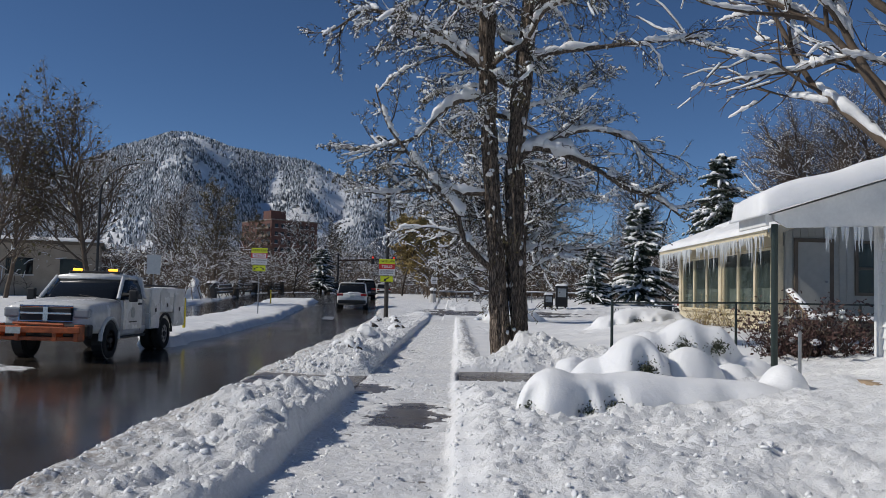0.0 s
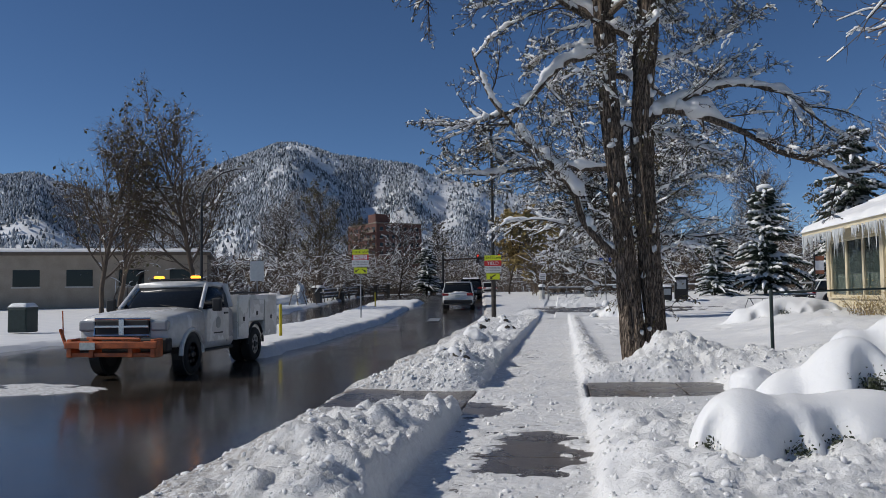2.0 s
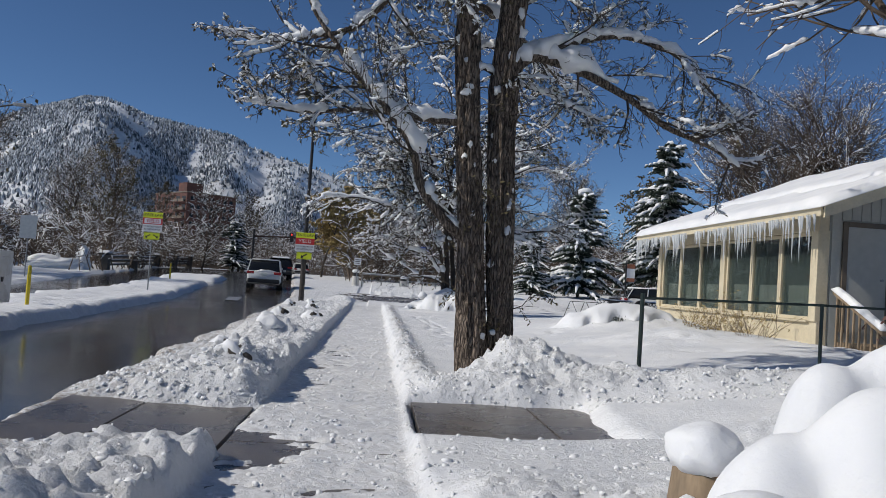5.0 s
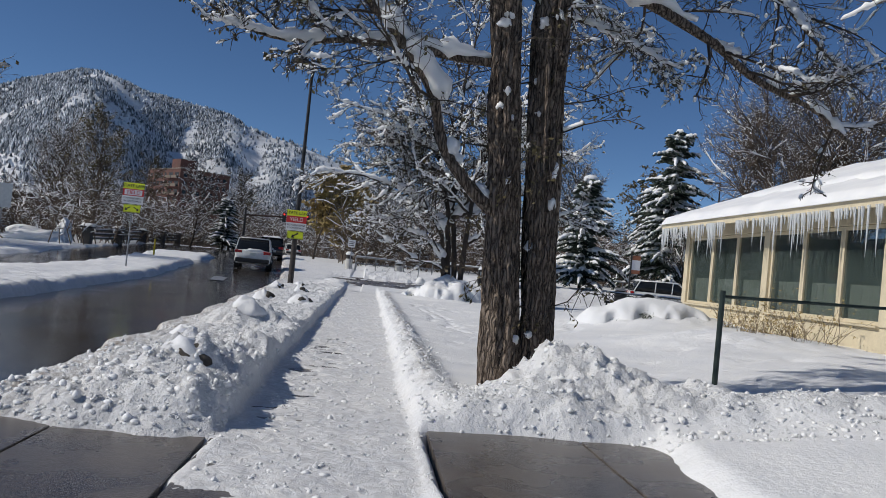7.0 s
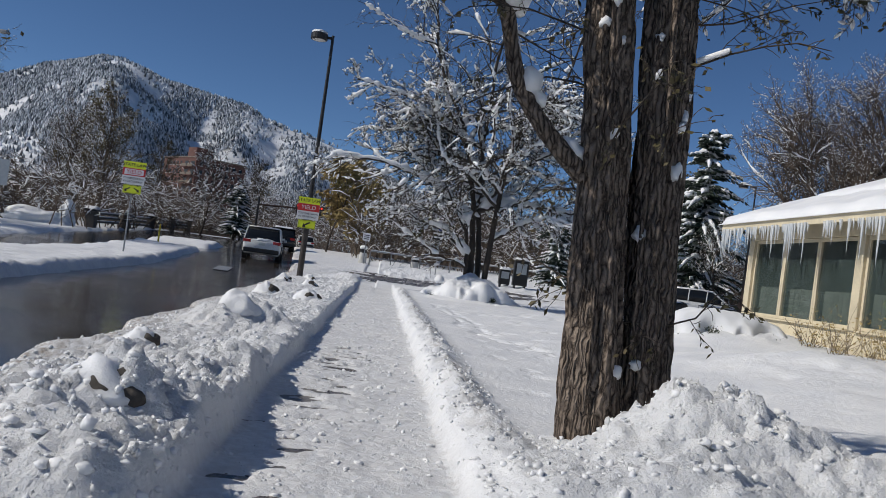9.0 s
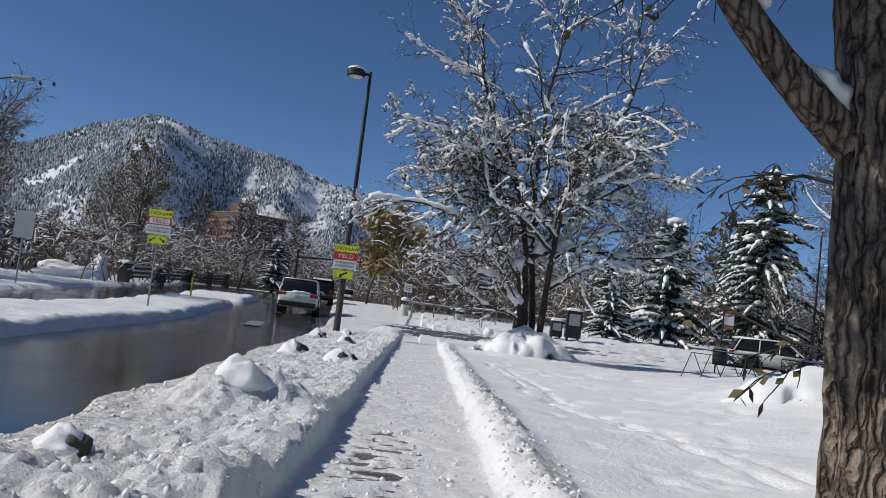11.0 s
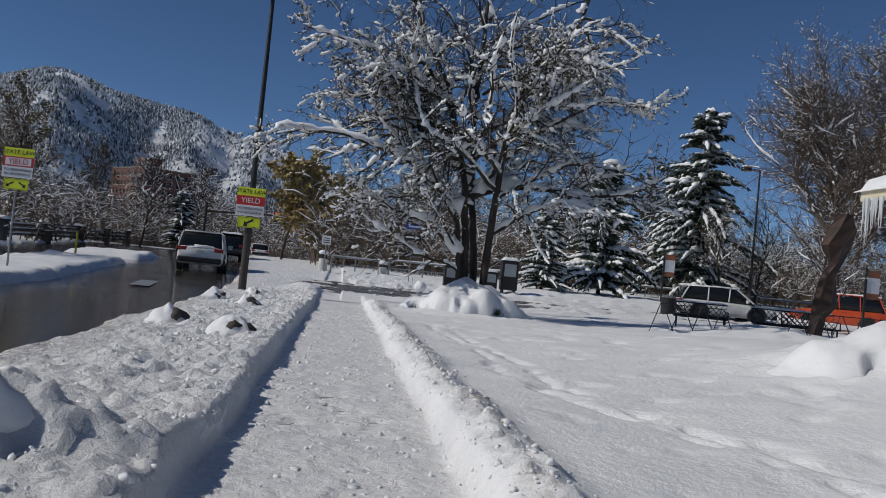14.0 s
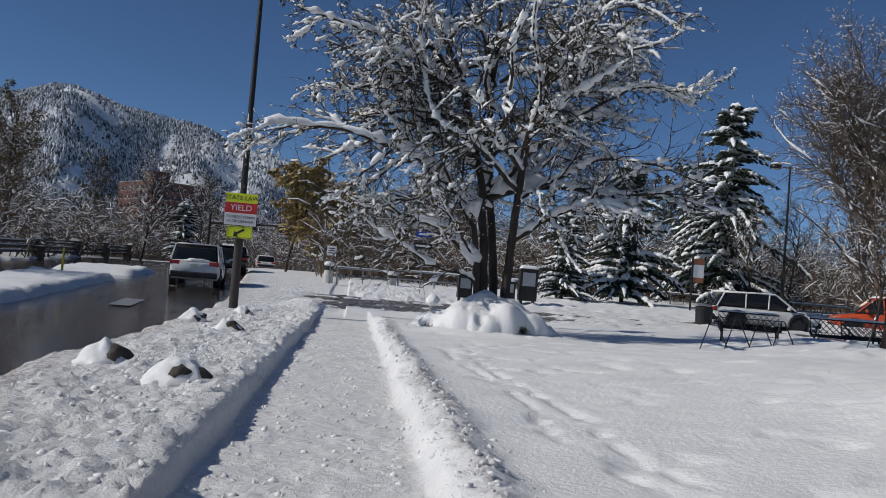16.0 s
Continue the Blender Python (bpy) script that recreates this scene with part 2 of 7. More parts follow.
def add_tube(bm, points, radii, sides=10, cap=True):
    """A tapered round bar through the points."""
    pts = [Vector(p) for p in points]
    if not isinstance(radii, (list, tuple)):
        radii = [radii] * len(pts)
    rings = []
    for i, p in enumerate(pts):
        d = (pts[min(i + 1, len(pts) - 1)] - pts[max(i - 1, 0)]).normalized()
        s = d.orthogonal().normalized() if abs(d.z) > 0.95 else d.cross(Vector((0, 0, 1))).normalized()
        u = s.cross(d)
        rings.append([bm.verts.new(p + (s * math.cos(a) + u * math.sin(a)) * radii[i]) for a in [2 * math.pi * k / sides for k in range(sides)]])
    for a, b in zip(rings, rings[1:]):
        for k in range(sides):
            bm.faces.new((a[k], a[(k + 1) % sides], b[(k + 1) % sides], b[k]))
    if cap:
        bm.faces.new(rings[0][::-1])
        bm.faces.new(rings[-1])


def tube(points, radii, sides=10):
    bm = bmesh.new()
    add_tube(bm, points, radii, sides)
    return bm


def extrude_outline(outline, depth, axis="y", start=0.0):
    """A solid from a closed 2D outline: (a, b) pairs, thickened along the axis."""
    bm = bmesh.new()
    def at(a, b, d):
        return (a, d, b) if axis == "y" else ((d, a, b) if axis == "x" else (a, b, d))
    lo = [bm.verts.new(at(a, b, start)) for a, b in outline]
    hi = [bm.verts.new(at(a, b, start + depth)) for a, b in outline]
    bm.faces.new(lo)
    bm.faces.new(hi[::-1])
    for i in range(len(lo)):
        j = (i + 1) % len(lo)
        bm.faces.new((lo[i], hi[i], hi[j], lo[j]))
    return bm


def vnoise(x, y, seed=0):
    xi, yi = np.floor(x).astype(np.int64), np.floor(y).astype(np.int64)
    u, v = x - xi, y - yi
    u, v = u * u * (3 - 2 * u), v * v * (3 - 2 * v)
    def h(a, b):
        n = (a * 374761393 + b * 668265263 + seed * 144269504) & 0xFFFFFFFF
        n = ((n ^ (n >> 13)) * 1274126177) & 0xFFFFFFFF
        return ((n ^ (n >> 16)) & 0xFFFF) / 65535.0
    return (h(xi, yi) * (1 - u) + h(xi + 1, yi) * u) * (1 - v) + (h(xi, yi + 1) * (1 - u) + h(xi + 1, yi + 1) * u) * v


def fbm(x, y, octaves=4, seed=0, gain=0.5):
    total, amp, norm = 0, 1.0, 0.0
    for o in range(octaves):
        total, norm = total + amp * vnoise(x * 2 ** o + 17.3 * o, y * 2 ** o - 9.1 * o, seed + o), norm + amp
        amp *= gain
    return total / norm


def ss(a, b, x):
    t = np.clip((x - a) / (b - a), 0, 1)
    return t * t * (3 - 2 * t)


# ---- lie of the land ----
def land(x, y):
    """The ground under the snow: rising gently ahead and towards the house."""
    x, y = np.asarray(x, float), np.asarray(y, float)
    far = 0.03 * np.clip(y - 44, 0, 40)
    lawn = 0.5 * ss(1, 8, x) * (1 - ss(28, 42, y)) + 0.15 * ss(4, 12, x) * ss(28, 42, y)
    return far + lawn


def road_right(y):
    return np.interp(y, [-40, 6, 14, 28, 34, 50, 75, 110, 200, 400], [-3.0, -3.2, -3.4, -3.9, -4.1, -4.7, -7.2, -11, -24, -60])


def median_right(y):
    return np.interp(y, [21, 27, 52, 60, 80, 110, 200, 400], [-7.4, -7.7, -10.0, -10.6, -12, -15.5, -29, -66])


def median_left(y):
    return np.interp(y, [21, 23, 27, 33, 55, 68, 90, 110], [-7.8, -8.8, -10.2, -11.8, -13.6, -15.2, -17.0, -17])


def road_far(y):
    return np.interp(y, [-40, 20, 51, 66, 91, 200, 400], [-15, -15.4, -17.4, -18.8, -20.2, -34, -72])


MOUNDS = [  # x, y, radius x, radius y, height
    (1.5, 16.05, 0.6, 0.5, 0.46), (2.6, 15.6, 1.3, 0.5, 0.16), (4.3, 15.4, 1.4, 0.5, 0.12), (0.9, 15.2, 0.6, 0.45, 0.04),
    (-2.35, 22.0, 0.55, 0.5, 0.30), (-2.0, 28.4, 0.42, 0.3, 0.1), (-1.95, 15.6, 0.4, 0.35, 0.2), (-3.0, 18.2, 0.45, 0.4, 0.10), (-2.2, 9.6, 0.6, 1.1, 0.16),
    (2.5, 40.4, 1.9, 1.4, 0.2),
    (6.2, 27.6, 1.7, 1.4, 0.35), (11, 39.6, 3.2, 1.2, 0.3), (9.2, 36.0, 1.8, 0.9, 0.22),
    (5.8, 22.6, 1.6, 1.2, 0.2), (-1.9, 47.5, 0.7, 1.5, 0.2), (-9.3, 30, 0.8, 6, 0.06), (-12.0, 52, 1.1, 4, 0.15),
]


def snow_height(x, y):
    """The top of the snow, and how much grit lies in it."""
    base = land(x, y)
    clump = fbm(x * 2.3, y * 2.3, 6, 3, 0.66) - 0.5
    chunk = np.abs(fbm(x * 5.5, y * 5.5, 4, 11, 0.6) - 0.5)
    soft = fbm(x * 0.5, y * 0.5, 4, 21) - 0.5
    wob = (fbm(x * 1.1, y * 1.1, 4, 31) - 0.5)
    # open snow cover
    cover = 0.13 + 0.10 * soft + 0.012 * clump
    rough_far = ss(45, 50, y) * 0.30 * (1 - ss(62, 75, y)) + 0.12 * ss(62, 75, y)
    h = base + cover + rough_far * clump
    # thrown-up bank between the walk and the road
    rr = road_right(y) + 0.5 * wob
    in_bank = ss(0, 0.35, x - rr) * (1 - ss(-1.50, -1.36, x + 0.16 * wob + 0.10 * clump))
    bank = (0.15 + 0.22 * clump + 0.24 * chunk + 0.05 * ss(-2.2, -1.6, x) + (0.20 * clump + 0.30 * soft) * (1 - ss(18, 20, y))) * (0.45 + 0.55 * ss(0.2, 1.3, x - rr))
    bank = np.where(y > 19, bank * 0.86, bank) * (1 - 0.55 * ss(42, 47, y)) 
    gap = ss(11.7, 12.3, y + 0.5 * wob) * (1 - ss(13.9, 14.6, y + 0.6 * wob))
    bank = bank * (1 - gap) - 0.12 * gap * (0.6 + 1.2 * clump)
    h = np.where(x < -0.7, base * (1 - in_bank) + (base + bank) * in_bank, h)
    # trodden walk
    on_walk = ss(-1.48, -1.38, x + 0.16 * wob + 0.10 * clump) * (1 - ss(-0.06, 0.05, x - 0.10 * wob)) * (1 - ss(44, 47, y))
    trod = 0.018 + 0.045 * (fbm(x * 7, y * 7, 4, 41, 0.6) - 0.5) + 0.03 * (fbm(x * 1.3, y * 0.9, 3, 43) - 0.5)
    bare = 0.72 * np.exp(-(((x + 0.42 + 0.5 * wob) / 0.46) ** 2 + ((y - 9.8 + 1.6 * wob) / 1.05) ** 2)) + 0.85 * np.exp(-(((x + 1.25) / 0.5) ** 2 + ((y - 12.2 + 0.8 * wob) / 0.65) ** 2))
    bare = bare + 0.26 * np.exp(-(((x + 1.05) / 0.3) ** 2 + ((y - 17.5) / 1.1) ** 2)) + 0.29 * np.exp(-(((x + 0.95) / 0.34) ** 2 + ((y - 20.3) / 1.8) ** 2)) + 0.13 * np.exp(-(((x + 0.9) / 0.35) ** 2 + ((y - 24.5) / 3.0) ** 2)) + 0.25 * np.exp(-(((x + 1.2) / 0.3) ** 2 + ((y - 15.2) / 0.5) ** 2))
    trod = trod - 0.07 * ss(0.0, 0.3, bare + 0.32 - 1.05 * fbm(x * 4, y * 7, 5, 47, 0.62))
    h = h * (1 - on_walk) + (base + trod) * on_walk
    # ridge on the lawn side of the walk
    ridge = np.exp(-((x - 0.22 - 0.15 * wob) / 0.2) ** 2) * (0.075 + 0.10 * clump + 0.22 * chunk) * ss(15, 16.5, y) * (1 - ss(42, 45, y)) * (1 - on_walk)
    h = h + ridge
    # shovelled heaps on the house side
    near = ss(0.02, 0.35, x + 0.12 * wob) * (1 - ss(12.6, 13.2, y + 0.4 * wob))
    h = h + near * (1 - 0.95 * ss(10.2, 11.6, y) * (1 - ss(2.0, 3.2, x))) * (0.08 + 0.27 * clump * (1 - ss(2.6, 4.5, x) * 0.5) + 0.18 * chunk + 0.06 * ss(0.6, 3.2, x) * ss(4, 10, y))
    wall = ss(0.05, 0.4, x + 0.1 * wob) * ss(14.7, 15.1, y + 0.35 * wob - 0.09 * x) * (1 - ss(16.1, 17.3, y)) * (1 - ss(4.5, 7.5, x))
    h = h + wall * (0.11 + 0.22 * clump + 0.25 * chunk) * (1 - 0.6 * ss(1.8, 3.2, x)) * (0.55 + 0.45 * ss(0.5, 1.3, x))
    slot = ss(-0.02, 0.10, x + 0.1 * wob) * (1 - ss(1.7, 2.1, x + 0.4 * wob)) * ss(12.5, 12.8, y + 0.4 * wob) * (1 - ss(14.6, 14.95, y + 0.35 * wob - 0.09 * x))
    h = h * (1 - slot) + (base - 0.07 + 0.04 * clump) * slot
    for mx, my, rx, ry, mh in MOUNDS:
        d = ((x - mx) / rx) ** 2 + ((y - my) / ry) ** 2
        h = h + mh * np.exp(-d ** 1.3) * (1 + 0.9 * clump) * (1 - on_walk)
    # footprints and sled tracks over the lawn
    for k, off in enumerate((0.0, 0.3)):
        line = 1.1 + off + 0.2 * np.maximum(0, 27 - y) + 0.1 * np.sin(y * 0.9 + k)
        h = h - 0.036 * np.exp(-((x - line) / 0.07) ** 2) * ss(17.5, 20, y) * (1 - ss(33, 36, y)) * np.clip(4.5 * fbm(x * 3, y * 3, 2, 61) - 1.7, 0, 1.3)
    h = h - 0.045 * np.clip(fbm(x * 2.2, y * 2.2, 2, 71) - 0.62, 0, 1) * 4 * ss(0.6, 1.2, x) * ss(17, 18, y) * (1 - ss(44, 46, y))
    # carriageways and the side street lie open
    mr, ml, rf = median_right(y) + 0.4 * wob, median_left(y) + 0.6 * wob, road_far(y) + 0.8 * wob
    in_road = (1 - ss(-0.12, 0.14, x - rr)) * ss(-0.25, 0.25, x - rf)
    med = (1 - ss(-0.2, 0.2, x - mr)) * ss(-0.25, 0.25, x - ml) * ss(21, 22.5, y + 1.5 * wob) * (1 - ss(66, 70, y))
    med = med * (1 - ss(57, 58, y) * (1 - ss(61, 62, y)))
    h = h * (1 - in_road) + (base - 0.45) * in_road
    h = np.where(med > 0.02, np.maximum(h, base - 0.45 + med * (0.57 + 0.22 * clump + 0.10 * soft)), h)
    slush = in_road * (1 - med) * (np.exp(-(((x + 9.2) / 2.6) ** 2 + ((y - 15.2) / 1.6) ** 2) ** 2) * 0.8 + np.exp(-((x + 13.5) / 1.6) ** 2) * 0.7 * ss(20, 40, y))
    h = h + slush * (0.40 + 0.22 * clump)
    side = ss(-3.0, -1.5, x) * ss(47.5, 49.5, y + 1.2 * wob + 0.12 * x) * (1 - ss(55, 57.5, y + 1.5 * wob))
    h = h * (1 - side) + (base - 0.07 + 0.30 * clump + 0.05 * np.sin(y * 2.2 + 3 * wob) + 0.05 * ss(4, 9, x)) * side
    dirt = np.clip(1.3 * np.exp(-np.abs(x - rr) / 0.5) * ss(-0.3, 0.1, x - rr) + 0.5 * slush + 0.2 * side + 0.25 * np.exp(-np.abs(x - mr) / 0.25) * med, 0, 1) * (y < 120)
    dirt = np.maximum(dirt, 0.5 * ss(0, 0.35, x - rr) * (1 - ss(0.3, 1.5, x - rr)) * (fbm(x * 1.7, y * 1.7, 3, 81) > 0.52))
    dirt = np.maximum(dirt, 0.20 * on_walk)
    dirt = np.maximum(dirt, 0.75 * np.exp(-((x - 0.30 - 0.12 * wob) / 0.15) ** 2) * ss(15, 18, y) * (1 - ss(38, 43, y)) * np.clip(5 * fbm(x * 6, y * 1.2, 3, 83) - 2.0, 0, 1))
    crumb = np.clip(in_bank * 1.0 + 0.42 * on_walk + wall + 0.8 * near + 3.0 * ridge + 0.7 * slush + 0.6 * side + 0.5 * med, 0.0, 1)
    return h, (dirt, crumb)


def steps(stops):
    """Grid lines: between two stops of (place, step) the step grows evenly."""
    out = [stops[0][0]]
    for (a, sa), (b, sb) in zip(stops, stops[1:]):
        while out[-1] < b - 1e-6:
            f = (out[-1] - a) / (b - a)
            out.append(min(b, out[-1] + sa + (sb - sa) * max(0, f)))
    return np.array(out)


def sheet(name, xs, ys, height, mats, label, category):
    gx, gy = np.meshgrid(xs, ys)
    gz, dirt = height(gx, gy)
    nx, ny = len(xs), len(ys)
    me = bpy.data.meshes.new(name)
    me.vertices.add(nx * ny)
    me.vertices.foreach_set("co", np.stack([gx, gy, gz], -1).astype(np.float32).ravel())
    i = (np.arange(ny - 1)[:, None] * nx + np.arange(nx - 1)[None, :]).ravel()
    quads = np.stack([i, i + 1, i + nx + 1, i + nx], -1).astype(np.int32)
    me.loops.add(quads.size)
    me.polygons.add(len(quads))
    me.loops.foreach_set("vertex_index", quads.ravel())
    me.polygons.foreach_set("loop_start", np.arange(0, quads.size, 4, dtype=np.int32))
    me.polygons.foreach_set("use_smooth", np.ones(len(quads), bool))
    for m in mats:
        me.materials.append(m)
    if dirt is not None:
        for key, values in zip(("dirt", "crumb"), dirt):
            me.attributes.new(key, "FLOAT", "POINT").data.foreach_set("value", values.astype(np.float32).ravel())
    me.update(calc_edges=True)
    me.validate()
    return tagged(new(name, me), label, category, kind="structure")


GX = steps([(-2500, 300), (-400, 60), (-90, 6), (-30, 0.8), (-14, 0.3), (-7.5, 0.14), (-4.4, 0.05), (-3.6, 0.04), (1.6, 0.04), (3.2, 0.06), (8.2, 0.14), (20, 0.4), (60, 4), (300, 60), (2500, 300)])
GY = steps([(-300, 60), (-40, 6), (-4, 0.5), (3.4, 0.06), (5, 0.042), (24, 0.045), (32, 0.07), (46, 0.12), (70, 0.4), (130, 3), (400, 40), (3000, 300)])
sheet("ground", GX, GY, snow_height, [SNOW_GROUND], "snow-covered ground with plowed banks and a trodden walk", "snow")


def loose_chunks():
    """Broken lumps of snow lying on the banks and beside the walk."""
    r = np.random.default_rng(7)
    n = 30000
    kind = r.random(n)
    x, y = np.zeros(n), np.zeros(n)
    lots = ((0.18, (-3.6, -1.42), (13.4, 17.5)), (0.29, (-3.6, -1.45), (4.5, 12.2)), (0.60, (-3.7, -1.45), (17, 42)), (0.69, (0.05, 4.6), (14.6, 16.6)), (0.78, (0.02, 2.6), (4, 12.6)), (1.0, (-1.4, 0.1), (4.5, 38)))
    low = 0.0
    for top, (xa, xb), (ya, yb) in lots:
        pick = (kind >= low) & (kind < top)
        low = top
        k = int(pick.sum())
        x[pick], y[pick] = r.uniform(xa, xb, k), ya + (yb - ya) * r.random(k) ** 1.25
    ridge = (kind > 0.50) & (kind < 0.60)
    x[ridge], y[ridge] = r.normal(0.26, 0.13, int(ridge.sum())), 17 + 24 * r.random(int(ridge.sum())) ** 1.4
    size = 0.010 + 0.050 * r.random(n) ** 4.5
    size = np.where(kind > 0.78, size * 0.45, np.where((kind > 0.29) & (kind < 0.60), size * 0.5, size * 0.62))
    z, _ = snow_height(x, y)
    bm = bmesh.new()
    bmesh.ops.create_icosphere(bm, subdivisions=1, radius=1.0)
    base = np.array([v.co[:] for v in bm.verts])
    tri = np.array([[v.index for v in f.verts] for f in bm.faces])
    bm.free()
    keep = ~((z < 0.015) & ((x < -1.4) | (x > 0.05)))
    x, y, z, size = x[keep], y[keep], z[keep], size[keep]
    n = len(x)
    shape = 1 + r.uniform(-0.5, 0.45, (n, len(base), 1))
    stretch = r.uniform(0.6, 1.4, (n, 1, 3)) * np.array([1, 1, 0.8])
    v = base[None] * shape * stretch * size[:, None, None] + np.stack([x, y, z - size * 0.1], -1)[:, None, :]
    f = tri[None] + (np.arange(n) * len(base))[:, None, None]
    tagged(link_mesh("snow_chunk", v.reshape(-1, 3).tolist(), f.reshape(-1, 3).tolist(), SNOW, None, True), "loose crumbs of plowed snow on the banks", "snow", kind="stuff")


loose_chunks()


def flat(drop):
    def f(x, y):
        return land(x * 0, y) - drop, None
    return f


road = sheet("road", steps([(-60, 4), (-20, 1), (-2.9, 1), (-2.5, 1)]), steps([(-40, 4), (40, 4), (420, 20)]), flat(0.15), [ASPHALT], "wet black asphalt road with meltwater", "road")
sheet("side_street", np.array([-2.4, 5, 15, 60]), steps([(46.5, 1), (58.5, 1)]), lambda x, y: (land(x, y) - 0.01, None), [CONCRETE], "wet brown side street with tyre tracks in snow", "street")


# ---- concrete slabs of the walk ----
pavement = thing("pavement", -0.7, 0, 0, "wet concrete pavement slabs under trodden snow", "pavement", kind="structure")
slab_mesh = None
for row in range(28):
    for gx0, gx1 in ((-1.45, 0.04),):
        y0 = 2.0 + row * 1.5
        if slab_mesh is None:
            slab = part("slab", box(-0.745, 0.745, -0.744, 0.744, -0.12, 0.0, 0.006), CONCRETE, pavement)
            slab_mesh = slab.data
        else:
            slab = new("slab", slab_mesh)
            slab.parent = pavement
        slab.location = (0.0, y0 + 0.75, 0.0)
for k, (x0, x1) in enumerate(((-3.25, -2.5), (-2.48, -1.48), (0.08, 1.3), (1.32, 2.6))):
    slab = part("slab", box(x0 + 0.7, x1 + 0.7, 11.6, 15.4, -0.12, 0.0 if k < 2 else 0.05, 0.006), CONCRETE, pavement)


# ---- trees ----
class Wood:
    """Gathers branches as tapered tubes, snow caps on them, and leaves."""

    def __init__(self, seed):
        self.r, self.cap = random.Random(seed), 0.022
        self.v, self.f, self.sv, self.sf, self.lv, self.lf, self.tv, self.tf = [], [], [], [], [], [], [], []

    def tube(self, pts, rad, sides, v, f):
        start = len(v)
        n = len(pts)
        s = None
        for i, p in enumerate(pts):
            d = pts[min(i + 1, n - 1)] - pts[max(i - 1, 0)]
            d.normalize()
            if s is None:
                s = d.orthogonal()
            s = s - d * s.dot(d)
            s.normalize()
            u = d.cross(s)
            for k in range(sides):
                a = 6.2832 * k / sides
                q = p + (s * math.cos(a) + u * math.sin(a)) * rad[i]
                v.append((q.x, q.y, q.z))
        for i in range(n - 1):
            for k in range(sides):
                a, b = start + i * sides + k, start + i * sides + (k + 1) % sides
                f.append((a, b, b + sides, a + sides))

    def snow_on(self, pts, rad, amount, size):
        """Broken caps of snow along the upper side of a branch."""
        r, run, rr = self.r, [], []
        for i, p in enumerate(pts):
            d = (pts[min(i + 1, len(pts) - 1)] - pts[max(i - 1, 0)]).normalized()
            keep = abs(d.z) < (0.975 if rad[0] > 0.04 else 0.88) and r.random() < amount
            if keep:
                w = min(rad[i] * 0.65 + size * (0.4 + 1.5 * r.random() ** 2), rad[i] * 2.0 + self.cap)
                over = Vector((0, 0, 1)) - d * d.z
                run.append(p + over.normalized() * (rad[i] * 0.75 + w * 0.45))
                rr.append(w)
            if (not keep or i == len(pts) - 1) and run:
                if len(run) == 1:
                    w = rr[0] * 0.68
                    q = run[0] - Vector((0, 0, rr[0] * 0.2))
                    run, rr = [q - d * w * 2.6, q - d * w * 0.8, q + d * w * 0.9, q + d * w * 2.4], [w * 0.3, w, w * 0.9, w * 0.25]
                else:
                    rr[0], rr[-1] = rr[0] * 0.6, rr[-1] * 0.6
                top = max(rr)
                if top > 0.03:
                    fp, fr = [run[0]], [rr[0] * 0.3]
                    for a, b, ra, rb in zip(run, run[1:], rr, rr[1:]):
                        m = max(1, min(6, int((b - a).length / (0.6 * top))))
                        for q in range(1, m + 1):
                            s = q / m
                            wr = (ra + (rb - ra) * s) * r.uniform(0.45, 1.4)
                            fp.append(a.lerp(b, s) + Vector((r.gauss(0, 0.1), r.gauss(0, 0.1), r.gauss(0, 0.12))) * wr)
                            fr.append(wr)
                    fr[-1] *= 0.3
                    self.tube(fp, fr, 7, self.sv, self.sf)
                else:
                    self.tube(run, rr, 4, self.sv, self.sf)
                run, rr = [], []

    def clot(self, p, size):
        """A small lump of snow stuck to the bark."""
        i, r = len(self.sv), self.r
        sx, sy, sz = size * r.uniform(0.7, 1.3), size * 0.7, size * r.uniform(0.8, 1.5)
        for a in range(1, 7):
            for b in range(12):
                th, ph = math.pi * a / 7, 2 * math.pi * b / 12
                k = 1 + 0.75 * noise.noise(Vector((math.sin(th) * math.cos(ph), math.sin(th) * math.sin(ph), math.cos(th))) * 1.3 + Vector((p.z * 7.3, p.z * 3.1, p.x * 9)))
                self.sv.append((p.x + sx * k * math.sin(th) * math.cos(ph), p.y + sy * k * math.sin(th) * math.sin(ph), p.z + sz * k * math.cos(th)))
        for a in range(5):
            for b in range(12):
                q = i + a * 12
                self.sf.append((q + b, q + 12 + b, q + 12 + (b + 1) % 12, q + (b + 1) % 12))
        self.sf += [tuple(i + b for b in range(12)), tuple(i + 60 + b for b in range(11, -1, -1))]

    def leaf(self, p, size):
        r = self.r
        a = Vector((r.gauss(0, 1), r.gauss(0, 1), r.gauss(-0.8, 0.6))).normalized() * size
        b = a.orthogonal().normalized() * size * 0.3
        i = len(self.lv)
        for q in (p, p + a * 0.5 + b, p + a, p + a * 0.5 - b):
            self.lv.append((q.x, q.y, q.z))
        self.lf.append((i, i + 1, i + 2, i + 3))

    def branch(self, p, d, rad, length, level, o):
        r = self.r
        n = max(3, min(14, int(length / o["step"][level])))
        pts, rads, dd = [p.copy()], [rad], d.normalized()
        for i in range(n):
            dd = dd + Vector((r.gauss(0, 1), r.gauss(0, 1), r.gauss(0, 1))) * o["wobble"][level] + Vector((0, 0, o["lift"][level]))
            if level == 1:
                dd.z = max(dd.z, o["min_up"] - 0.2)
            dd.normalize()
            p = p + dd * (length / n)
            pts.append(p.copy())
            rads.append(rad * (1 - (i + 1) / n * o["taper"]) + 0.0015)
        self.dress(pts, rads, rad, length, level, o)

